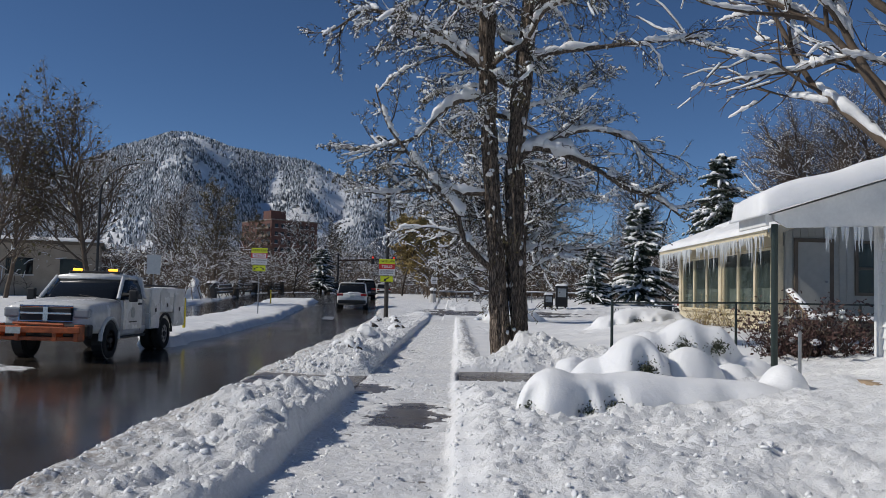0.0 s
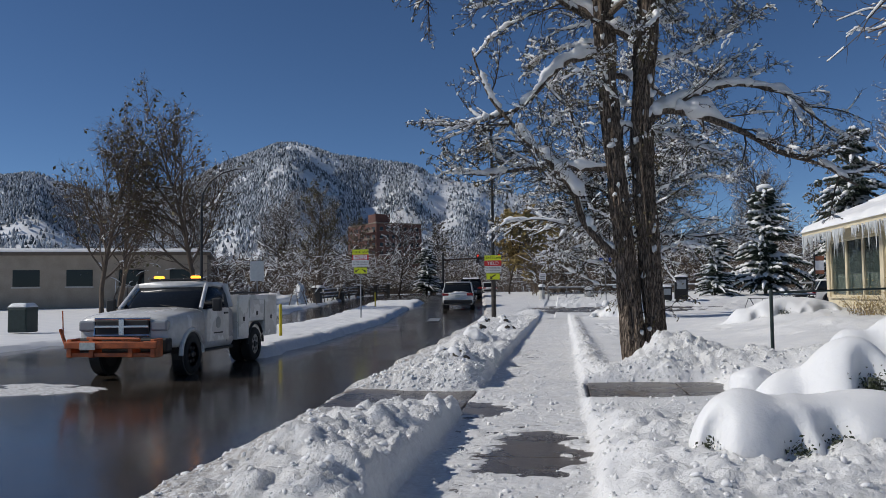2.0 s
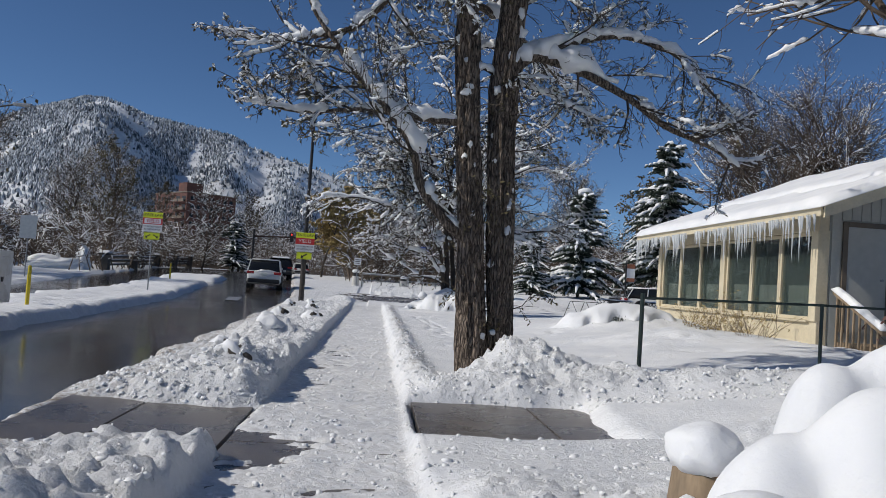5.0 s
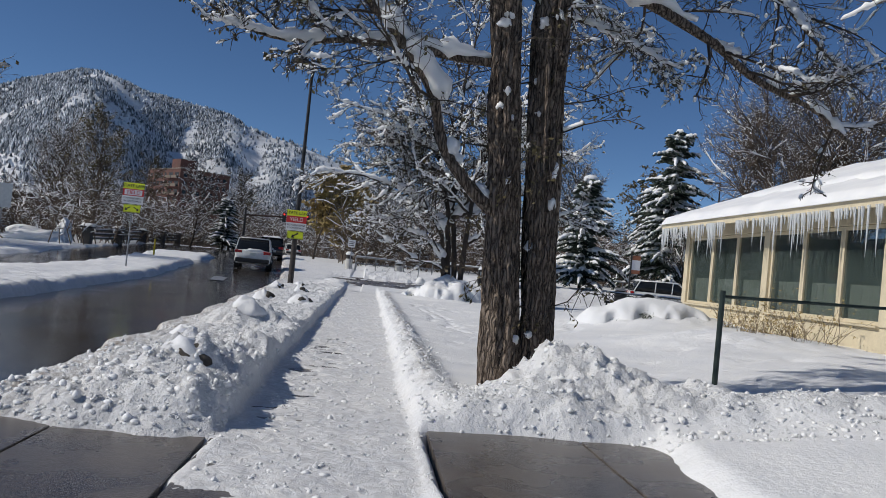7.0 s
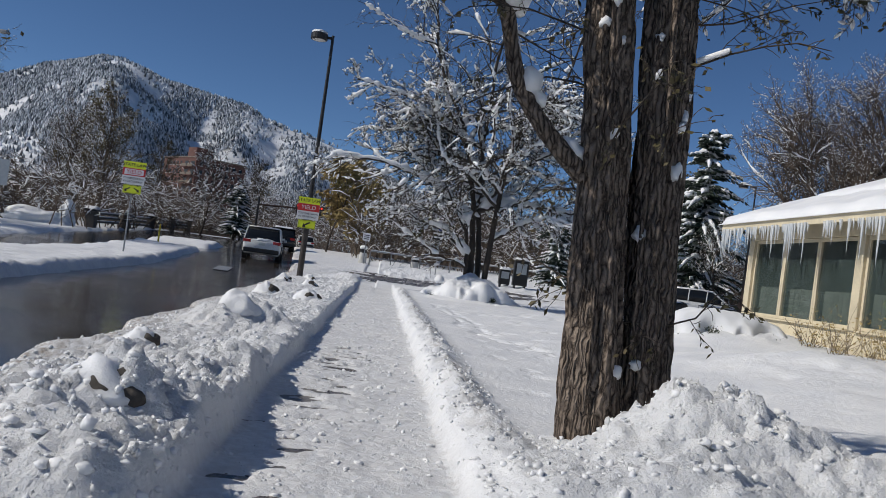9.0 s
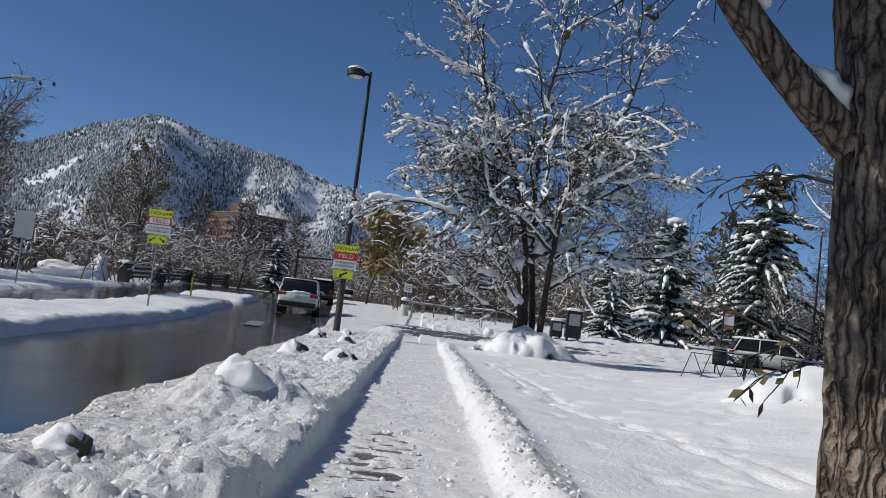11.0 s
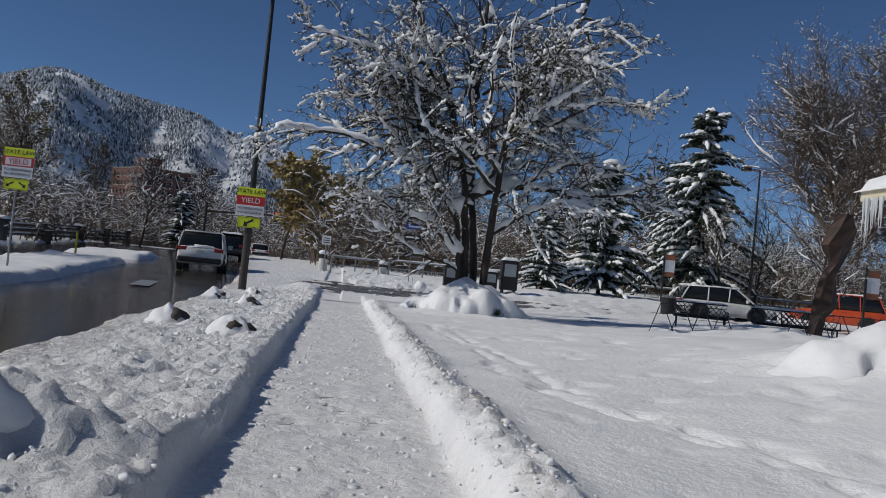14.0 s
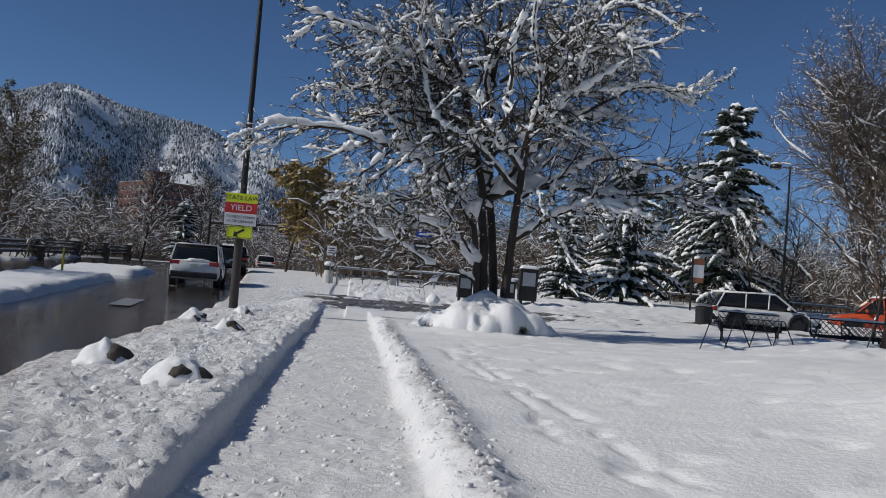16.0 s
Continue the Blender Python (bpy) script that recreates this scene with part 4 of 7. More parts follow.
pz = hill_height(px, py)[0]
ph, pr, pa = rng.uniform(1.8, 4.6, N), rng.uniform(0.8, 1.6, N), rng.uniform(0, 2, N)
ring = np.stack([np.stack([px + pr * np.cos(pa + 1.571 * k), py + pr * np.sin(pa + 1.571 * k), pz + 0.4], -1) for k in range(4)] + [np.stack([px, py, pz + ph], -1)], 1)
tri = np.array([[k, (k + 1) % 4, 4] for k in range(4)])
hv = ring.reshape(-1, 3).tolist()
hf = (tri[None] + (np.arange(N) * 5)[:, None, None]).reshape(-1, 3).tolist()
tagged(link_mesh("hill_forest", hv, hf, HILL_TREE), "frosted pine forest covering the mountainside", "forest", kind="stuff")


# ---- snow on solid things ----
def add_snow_slab(bm, corners, thick, seed=0, n=(24, 10), lump=0.5):
    """A pillowy layer of snow over a four-cornered surface (corners in turn), rounded at its rim."""
    a, b, c, d = (Vector(p) for p in corners)
    nu, nv = n
    up, grid, low = (b - a).cross(d - a).normalized(), [], []
    if up.z < 0:
        up = -up
    for i in range(nu + 1):
        row, under = [], []
        for j in range(nv + 1):
            u, v = i / nu, j / nv
            p = a.lerp(b, u).lerp(d.lerp(c, u), v)
            lu, lv = (b - a).length, (d - a).length
            rim = min(min(u, 1 - u) * lu, min(v, 1 - v) * lv)
            full = min(1, (rim / (thick * 0.8)))
            t = thick * math.sqrt(max(0, 1 - (1 - full) ** 2)) * (1 + lump * noise.noise(p * 1.7 + Vector((seed, 0, 0)))) + thick * 0.12
            row.append(bm.verts.new(p + up * t))
            under.append(bm.verts.new(p))
        grid.append(row)
        low.append(under)
    for i in range(nu):
        for j in range(nv):
            bm.faces.new((grid[i][j], grid[i + 1][j], grid[i + 1][j + 1], grid[i][j + 1]))
            bm.faces.new((low[i][j], low[i][j + 1], low[i + 1][j + 1], low[i + 1][j]))
    for i in range(nu):
        for j in (0, nv):
            bm.faces.new((grid[i][j], grid[i + 1][j], low[i + 1][j], low[i][j]))
    for j in range(nv):
        for i in (0, nu):
            bm.faces.new((grid[i][j], grid[i][j + 1], low[i][j + 1], low[i][j]))


def snow_slab(corners, thick, seed=0, n=(24, 10), lump=0.5):
    bm = bmesh.new()
    add_snow_slab(bm, corners, thick, seed, n, lump)
    return bm


# ---- the glazed annex ----
annex = thing("house", 0, 0, 0, "cream timber annex with tall windows, snowy roof and icicles", "house")
WX, Y0, Y1, FLOOR = 8.1, 21.4, 30.55, 0.2
part("base_wall", box(WX, WX + 0.2, Y0, Y1, FLOOR, 1.08, 0.01), CREAM, annex)
part("header_beam", box(WX - 0.02, WX + 0.18, Y0, Y1, 2.84, 3.22, 0.01), CREAM, annex)
part("inner_floor", box(WX + 0.2, 16, Y0 + 0.2, Y1, 0.5, 0.6), TRIM, annex)
part("back_wall", box(13.0, 13.2, Y0 + 0.21, Y1 - 0.2, 0.62, 3.3), SIDING, annex)
part("far_wall", box(WX + 0.21, 16, Y1 - 0.2, Y1 - 0.002, FLOOR, 3.2), SIDING, annex)
POSTS = (21.4, 25.72, 30.28)
for y in POSTS:
    part("pillar", box(WX - 0.04, WX + 0.2, y, y + 0.26, 1.07, 2.85, 0.012), CREAM, annex)
for k, y in enumerate(POSTS[:2]):
    a, b = y + 0.26, POSTS[k + 1]
    w = (b - a) / 3
    for i in range(3):
        win = thing("window", 0, 0, 0, "", "")
        for key in ("label", "category"):
            if key in win:
                del win[key]
        win.parent = annex
        y0, y1 = a + i * w + 0.004, a + (i + 1) * w - 0.004
        fr = bmesh.new()
        for bx in ((y0, y0 + 0.07, 1.09, 2.83), (y1 - 0.07, y1, 1.09, 2.83), (y0 + 0.07, y1 - 0.07, 1.09, 1.16), (y0 + 0.07, y1 - 0.07, 2.76, 2.83)):
            add_box(fr, WX + 0.02, WX + 0.12, *bx, bevel=0.006)
        part("frame", fr, CREAM, win)
        pane = part("pane", box(WX + 0.06, WX + 0.07, y0 + 0.07, y1 - 0.07, 1.16, 2.76), PANE, win)
        pane.visible_shadow = False
        cb = bmesh.new()
        rows = [(cb.verts.new((WX + 0.2 + 0.03 * math.sin(s * 9 + i), y0 + 0.05 + (y1 - y0 - 0.1) * s / 14, 1.1)), cb.verts.new((WX + 0.2 + 0.03 * math.sin(s * 9 + i), y0 + 0.05 + (y1 - y0 - 0.1) * s / 14, 1.78))) for s in range(15)]
        for p, q in zip(rows, rows[1:]):
            cb.faces.new((p[0], q[0], q[1], p[1]))
        cb.verts.ensure_lookup_table()
        bmesh.ops.solidify(cb, geom=cb.faces[:], thickness=0.008)
        part("curtain", cb, material("pale_curtain", (0.52, 0.60, 0.54), 0.9, vary=0.08) if not (k or i) else bpy.data.materials["pale_curtain"], win, "pale green half curtain")
    part("sill", box(WX - 0.08, WX + 0.1, a, b, 1.05, 1.088, 0.006), CREAM, annex)
# gable side with board siding
gable = [(WX + 0.205, FLOOR), (16, FLOOR), (16, 3.0), (12.0, 4.75), (WX + 0.205, 3.18)]
part("gable_wall", extrude_outline(gable, 0.16, "y", Y0 + 0.03), SIDING, annex)
x = WX + 0.24
board = 0
while x < 12.3:
    w = 0.195
    top = 3.14 + (x - WX) * 0.385
    if not (8.52 < x + w / 2 < 9.62) and not (10.05 < x + w / 2 < 11.2):
        part("siding_board", box(x, x + w - 0.012, Y0 + 0.008, Y0 + 0.03, FLOOR + 0.1, top, 0.003), SIDING, annex)
    else:
        zc = 3.08
        part("siding_board", box(x, x + w - 0.012, Y0 + 0.008, Y0 + 0.03, zc, top, 0.003), SIDING, annex)
    x += w
door = part("door", box(8.66, 9.46, Y0 - 0.012, Y0 + 0.03, 0.92, 2.95, 0.006), material("grey_door_paint", (0.40, 0.40, 0.37), 0.5, vary=0.06), annex, "plain grey painted door")
part("handle", tube([(9.36, Y0 - 0.06, 1.95), (9.36, Y0 - 0.01, 1.95)], [0.03, 0.02], 10), GALV, door)
df = bmesh.new()
for bx in ((8.56, 8.66, 0.9, 3.05), (9.46, 9.56, 0.9, 3.05), (8.66, 9.46, 2.95, 3.05)):
    add_box(df, bx[0], bx[1], Y0 - 0.02, Y0 + 0.03, bx[2], bx[3], 0.005)
part("door_frame", df, TRIM, annex, "brown door frame")
w2 = bmesh.new()
for bx in ((10.1, 10.18, 1.62, 3.02), (11.1, 11.18, 1.62, 3.02), (10.18, 11.1, 1.62, 1.70), (10.18, 11.1, 2.94, 3.02), (10.18, 11.1, 2.28, 2.34)):
    add_box(w2, bx[0], bx[1], Y0 - 0.02, Y0 + 0.03, bx[2], bx[3], 0.005)
gw = part("window_frame", w2, TRIM, annex)
part("pane", box(10.18, 11.1, Y0 + 0.01, Y0 + 0.02, 1.70, 2.94), PANE, gw)
# roof
def slope(x):
    return 3.16 + (x - 7.45) * 0.39
rb = bmesh.new()
for xa, xb, sgn in ((7.45, 12.0, 1),):
    vs = [rb.verts.new(p) for p in ((xa, 20.15, slope(xa)), (xb, 20.15, slope(xb)), (xb, 30.7, slope(xb)), (xa, 30.7, slope(xa)))]
    ve = [rb.verts.new((16.6, y, slope(12.0) - 4.6 * 0.39)) for y in (20.15, 30.7)]
    rb.faces.new(vs)
    rb.faces.new((vs[1], ve[0], ve[1], vs[2]))
bmesh.ops.solidify(rb, geom=rb.faces[:], thickness=0.10)
part("roof", rb, TRIM, annex)
part("fascia", box(7.40, 7.445, 20.15, 30.7, 2.98, 3.17, 0.006), CREAM, annex)
rake = extrude_outline([(7.45, 2.95), (12.0, slope(12.0) - 0.21), (12.0, slope(12.0) - 0.0), (7.45, 3.16)], 0.05, "y", 20.09)
part("rake_board", rake, CREAM, annex)
part("roof_snow", snow_slab(((7.34, 20.0, slope(7.34) + 0.005), (12.05, 20.0, slope(12.05) + 0.005), (12.05, 30.8, slope(12.05) + 0.005), (7.34, 30.8, slope(7.34) + 0.005)), 0.14, 3, (26, 60), 0.35), SNOW, annex, "thick snow on the roof", True)
part("roof_drift", snow_slab(((8.9, 20.9, slope(8.9) + 0.12), (12.05, 20.9, slope(12.05) + 0.12), (12.05, 29.6, slope(12.05) + 0.12), (8.9, 29.6, slope(8.9) + 0.12)), 0.11, 9, (20, 44), 0.3), SNOW, annex, "deeper drift of snow higher on the roof", True)
rnd = random.Random(12)
ice_shapes = []
for k in range(6):
    bm = bmesh.new()
    ln = 0.18 + 0.13 * k
    add_tube(bm, [(0, 0, 0.02), (0.004, 0.003, -ln * 0.3), (-0.003, 0.004, -ln * 0.65), (0.004, 0, -ln)], [0.026, 0.019, 0.010, 0.0015], 6)
    ice_shapes.append(bm)
ice_meshes = []
for bm in ice_shapes:
    me = bpy.data.meshes.new("icicle")
    bm.to_mesh(me)
    bm.free()
    me.materials.append(ICE)
    ice_meshes.append(me)
for k in range(170):
    y = rnd.uniform(20.2, 30.6)
    dense = 0.5 + 0.5 * math.sin(y * 1.9)
    me = ice_meshes[min(5, int(rnd.random() ** 1.7 * (2.5 + 4 * dense)))]
    ic = new("icicle", me)
    ic.parent = annex
    ic.location = (7.39 + rnd.uniform(-0.015, 0.02), y, 3.0)
    ic.rotation_euler = (0, 0, rnd.uniform(0, 6))
# back steps with railing
stoop = thing("steps", 9.0, 20.8, 0.0, "small wooden stoop with a slatted handrail under snow", "steps")
OLDWOOD = material("weathered_wood", (0.30, 0.22, 0.14), 0.8, vary=0.25, scale=4, bump=0.006, bump_scale=30, stretch=(1, 1, 0.3))
for k in range(3):
    part("tread", box(-0.55, 0.6, -0.45 - 0.3 * k, 0.5 - 0.3 * k, 0.55 - 0.18 * k, 0.72 - 0.18 * k, 0.01), OLDWOOD, stoop)
for k in range(8):
    part("baluster", box(-0.64, -0.60, 0.35 - k * 0.19, 0.39 - k * 0.19, 0.25, 1.62 - 0.085 * k, 0.006), OLDWOOD, stoop)
part("handrail", extrude_outline([(0.48, 1.70), (0.48, 1.63), (-1.15, 0.93), (-1.15, 1.0)], 0.09, "x", -0.665), OLDWOOD, stoop)
part("rail_snow", snow_slab(((-0.70, 0.5, 1.715), (-0.54, 0.5, 1.715), (-0.54, -1.15, 1.015), (-0.70, -1.15, 1.015)), 0.09, 4, (6, 18), 0.3), SNOW, stoop, "cap of snow on the handrail", True)
bench = thing("wooden_box", 10.1, 20.6, float(land(10, 20.6)), "dark wooden planter box capped with snow", "planter")
part("body", box(-0.45, 0.5, -0.28, 0.28, 0, 0.5, 0.015), TRIM, bench)
part("snow_cap", snow_slab(((-0.5, -0.32, 0.505), (0.55, -0.32, 0.505), (0.55, 0.32, 0.505), (-0.5, 0.32, 0.505)), 0.10, 2, (12, 8), 0.3), SNOW, bench, "", True)

# ---- the porch corner of the main house ----
porch = thing("house", 0, 0, 0, "white-sided house corner with a snowy porch roof", "house")
part("wall", box(5.82, 11.0, 5.0, 11.55, 0.2, 2.62), WHITE, porch)
for k in range(15):
    z = 0.35 + k * 0.15
    part("lap_board", extrude_outline([(11.555, z), (11.595, z), (11.56, z + 0.149), (11.555, z + 0.149)], 5.1, "x", 5.86), WHITE, porch)
    part("lap_board", extrude_outline([(5.815, z), (5.78, z), (5.81, z + 0.149), (5.815, z + 0.149)], 6.5, "y", 5.05), WHITE, porch)
part("corner_board", box(5.74, 5.86, 11.5, 11.62, 0.2, 2.62, 0.004), WHITE, porch)
part("gable_panel", extrude_outline([(4.22, 2.50), (4.4, 2.40), (9.0, 2.58), (9.0, 3.98), (8.6, 3.98), (4.22, 2.58)], 0.06, "y", 11.2), WHITE, porch)
part("porch_roof", extrude_outline([(4.15, 2.56), (8.6, 4.02), (11.5, 3.0), (11.5, 2.9), (8.6, 3.9), (4.15, 2.46)], 1.0, "y", 11.262), WHITE, porch)
part("eave_board", box(4.10, 4.15, 11.2, 12.26, 2.42, 2.58, 0.006), WHITE, porch)
part("roof_snow", snow_slab(((4.0, 11.05, 2.535), (8.6, 11.05, 4.04), (8.6, 12.36, 4.04), (4.0, 12.36, 2.535)), 0.26, 7, (44, 14), 0.35), SNOW, porch, "thick snow on the porch roof", True)
part("porch_post", tube([(4.26, 11.3, 0.15), (4.26, 11.3, 2.45)], 0.045, 12), GREEN_STEEL, porch, "dark green steel post")
for k in range(24):
    ic = new("icicle", ice_meshes[rnd.choice((0, 0, 1, 1, 2))])
    ic.parent = porch
    xx = rnd.uniform(4.9, 6.3)
    ic.location = (xx, 11.19, 2.36 + (xx - 4.1) * 0.041)

# ---- fence, stump, bushes ----
fence = thing("fence", 3.04, 16.4, float(land(3.04, 16.4)) + 0.07, "dark steel pipe fence standing in the snow", "fence")
for k, x in enumerate((0.0, 2.4, 4.8)):
    part("post", tube([(x, 0, -0.2), (x, 0, 1.2 + 0.02 * k)], 0.024 if k else 0.028, 12), GREEN_STEEL, fence)
part("rail", tube([(-0.02, 0, 1.14), (2.4, 0, 1.20), (5.1, 0, 1.22)], 0.017, 10), GREEN_STEEL, fence)
stake = thing("stake", 4.15, 10.2, float(land(4.1, 10.2)), "short grey metal stake in the snow", "stake")
part("post", tube([(0, 0, 0), (0, 0, 0.85)], 0.022, 8), GALV, stake)


def blob(bm, c, rx, ry, rz, seed, rough=0.14, sub=4):
    made = bmesh.ops.create_icosphere(bm, subdivisions=sub, radius=1.0)["verts"]
    for v in made:
        n = v.co.normalized()
        s = 1 + rough * noise.noise(n * 1.6 + Vector((seed, 0, 0))) * 2 + 0.04 * noise.noise(n * 5 + Vector((0, seed, 0)))
        v.co = Vector((c[0] + n.x * rx * s, c[1] + n.y * ry * s, c[2] + n.z * rz * s))


stump = thing("tree_stump", 1.42, 10.25, 0.17, "sawn tree stump wearing a round cap of snow", "stump")
part("wood", tube([(0, 0, -0.15), (0, 0, 0.1), (0.01, 0, 0.26)], [0.20, 0.175, 0.165], 18), OLDWOOD, stump, smooth=True)
bm = bmesh.new()
blob(bm, (0.0, 0, 0.36), 0.21, 0.21, 0.15, 3, 0.06)
part("snow_cap", bm, SNOW, stump, "", True)


def twig_clump(seed, r, h, count, leaves, size=0.05):
    """A tangle of thin shoots with small leaves."""
    w = Wood(seed)
    for k in range(count):
        a = w.r.uniform(0, 6.283)
        d = Vector((math.cos(a) * w.r.uniform(0.1, 0.9), math.sin(a) * w.r.uniform(0.1, 0.9), 1)).normalized()
        p = Vector((w.r.uniform(-r, r) * 0.6, w.r.uniform(-r, r) * 0.6, 0))
        n, ln = 5, h * w.r.uniform(0.5, 1.1)
        pts = [p]
        for i in range(n):
            d = (d + Vector((w.r.gauss(0, 0.15), w.r.gauss(0, 0.15), -0.04))).normalized()
            p = p + d * ln / n
            pts.append(p)
            for j in range(leaves):
                w.leaf(p + Vector((w.r.gauss(0, 0.05), w.r.gauss(0, 0.05), w.r.gauss(0, 0.05))), size * w.r.uniform(0.6, 1.4))
        w.tube(pts, [0.006, 0.005, 0.005, 0.004, 0.003, 0.002], 3, w.v, w.f)
    return w


EVERGREEN = material("evergreen_leaves", (0.025, 0.035, 0.012), 0.6, vary=0.3, scale=3)


def snow_bush(lobes, floor, seed, label, hollow=(), step=0.035, rough=0.035, sharp=5.0):
    """A shrub pressed down under snow: one draped sheet over rounded lobes (x, y, radius x, radius y, top),
    scooped open at the hollows (x, y, z, radius), where dark leaves show."""
    cx, cy = sum(q[0] for q in lobes) / len(lobes), sum(q[1] for q in lobes) / len(lobes)
    t = thing("bush", cx, cy, floor, label, "bush", "snowed-in bushes")
    x0, x1 = min(q[0] - q[2] for q in lobes) - 0.05, max(q[0] + q[2] for q in lobes) + 0.05
    y0, y1 = min(q[1] - q[3] for q in lobes) - 0.05, max(q[1] + q[3] for q in lobes) + 0.05
    nx, ny = int((x1 - x0) / step) + 2, int((y1 - y0) / step) + 2
    gx, gy = np.meshgrid(np.linspace(x0, x1, nx), np.linspace(y0, y1, ny))
    wx, wy = gx + 0.10 * (fbm(gx * 1.8, gy * 1.8, 3, seed) - 0.5), gy + 0.10 * (fbm(gx * 1.8, gy * 1.8, 3, seed + 5) - 0.5)
    total = np.zeros_like(gx)
    for lx, ly, rx, ry, top in lobes:
        d = ((wx - lx) / rx) ** 2 + ((wy - ly) / ry) ** 2
        total = total + ((top - floor) * np.clip(1 - d, 0, 1) ** 0.55) ** sharp
    gz = total ** (1 / sharp)
    gz = np.where(gz > 0.01, gz + rough * 2 * (fbm(gx * 2.4, gy * 2.4, 4, seed + 9) - 0.5) * np.clip(gz * 6, 0, 1), -0.12)
    for hx, hy, hz, hr in hollow:
        near = np.exp(-(((gx - hx) / hr) ** 2 + ((gy - hy) / hr) ** 2) ** 1.5)
        gy = gy + near * hr * 0.8
        gz = gz - near * hr * 0.7
    verts = np.stack([gx - cx, gy - cy, gz], -1).reshape(-1, 3).tolist()
    flat_z = gz.ravel()
    faces = []
    for j in range(ny - 1):
        for i in range(nx - 1):
            a = j * nx + i
            if max(flat_z[a], flat_z[a + 1], flat_z[a + nx], flat_z[a + nx + 1]) > -0.1:
                faces.append((a, a + 1, a + nx + 1, a + nx))
    link_mesh("snow", verts, faces, SNOW, t, True, "smooth pillow of snow")
    for k, (hx, hy, hz, r) in enumerate(hollow):
        w = twig_clump(seed + k, r * 0.6, r * 0.9, 30, 2, 0.03)
        w.lf = [tuple(i + len(w.v) for i in f) for f in w.lf]
        ob = link_mesh("foliage", w.v + w.lv, w.f + w.lf, [EVERGREEN], t, False, "dark green leaves showing through the snow")
        ob.location = (hx - cx, hy - cy + r * 0.55, hz - r * 1.1 - floor)
    return t


snow_bush([(1.0, 8.75, 0.36, 0.40, 0.64), (1.32, 8.85, 0.55, 0.42, 0.60), (1.9, 8.95, 0.6, 0.42, 0.63), (2.5, 9.0, 0.6, 0.42, 0.58), (3.1, 9.05, 0.6, 0.40, 0.55), (3.6, 9.3, 0.34, 0.34, 0.72)], 0.12, 1, "long low hedge buried under smooth snow", [(0.78, 8.5, 0.30, 0.10), (1.62, 8.56, 0.36, 0.12), (1.35, 8.50, 0.30, 0.10)])
snow_bush([(2.05, 9.62, 0.45, 0.42, 0.98), (1.65, 9.75, 0.45, 0.35, 0.72), (2.3, 9.9, 0.5, 0.4, 0.8)], 0.2, 2, "rounded shrub buried under smooth snow", [(2.12, 9.30, 0.72, 0.13)])
snow_bush([(2.72, 9.85, 0.46, 0.42, 0.87), (3.3, 10.1, 0.4, 0.4, 0.66)], 0.2, 3, "domed shrub buried under smooth snow", [(3.1, 9.6, 0.40, 0.08)])
snow_bush([(2.95, 10.9, 0.42, 0.36, 1.17), (2.5, 10.9, 0.36, 0.32, 1.0), (3.35, 10.9, 0.36, 0.32, 1.08), (3.75, 10.8, 0.42, 0.4, 0.72), (3.0, 10.6, 0.7, 0.3, 0.7)], 0.22, 4, "shrub with arching snow-laden branches", [(2.86, 10.52, 0.92, 0.13), (2.55, 10.55, 0.78, 0.09), (3.3, 10.56, 0.90, 0.09)])
snow_bush([(5.0, 27.0, 0.7, 0.7, 0.85), (5.6, 27.0, 0.8, 0.8, 1.1), (6.3, 26.9, 0.8, 0.8, 1.12), (6.9, 26.8, 0.6, 0.7, 0.95), (4.6, 27.0, 0.5, 0.5, 0.55)], 0.3, 7, "wide low shrub weighed down by snow", [(5.7, 26.25, 0.85, 0.22), (6.85, 26.2, 0.75, 0.26), (5.0, 26.4, 0.55, 0.14), (6.25, 26.2, 0.5, 0.12)], 0.045, 0.09)
for k, (x, y, s) in enumerate(((7.4, 24.9, 1.0), (7.5, 23.4, 0.9), (7.3, 22.2, 1.1), (7.6, 26.2, 0.8), (6.8, 22.9, 0.7))):
    w = twig_clump(30 + k, 0.5 * s, 1.0 * s, 26, 2, 0.05)
    t = thing("shrub", x, y, float(land(x, y)) + 0.05, "thin shrub with yellow-green leaves by the wall", "shrub", "wall shrubs")
    link_mesh("stem", w.v, w.f, TWIG_TAN, t)
    link_mesh("foliage", w.lv, w.lf, LEAF_GOLD, t)
snow_bush([(1.5, 40.2, 0.7, 0.8, 0.58), (2.0, 39.8, 0.6, 0.6, 0.80), (2.5, 40.2, 0.7, 0.7, 1.05), (2.9, 39.7, 0.55, 0.6, 0.85), (3.1, 40.3, 0.6, 0.6, 1.0), (2.4, 39.5, 0.5, 0.5, 0.65), (3.5, 40.0, 0.6, 0.6, 0.72), (3.9, 40.2, 0.6, 0.6, 0.45), (2.7, 40.7, 0.45, 0.45, 1.15)], 0.08, 11, "broad shrub bed under deep pillows of snow", [(1.2, 39.6, 0.3, 0.14), (3.3, 39.2, 0.4, 0.12), (2.3, 39.2, 0.4, 0.12)], 0.05, 0.17, 7.0)
REDLEAF = material("dark_red_leaves", (0.075, 0.032, 0.026), 0.7, vary=0.35, scale=3)
t = thing("shrub", 5.45, 12.9, float(land(5.4, 12.9)), "dense dark red-brown shrub flecked with snow", "shrub")
w = twig_clump(50, 0.9, 1.15, 240, 5, 0.06)
link_mesh("stem", w.v, w.f, TWIG, t)
link_mesh("foliage", w.lv, w.lf, REDLEAF, t)
bm = bmesh.new()
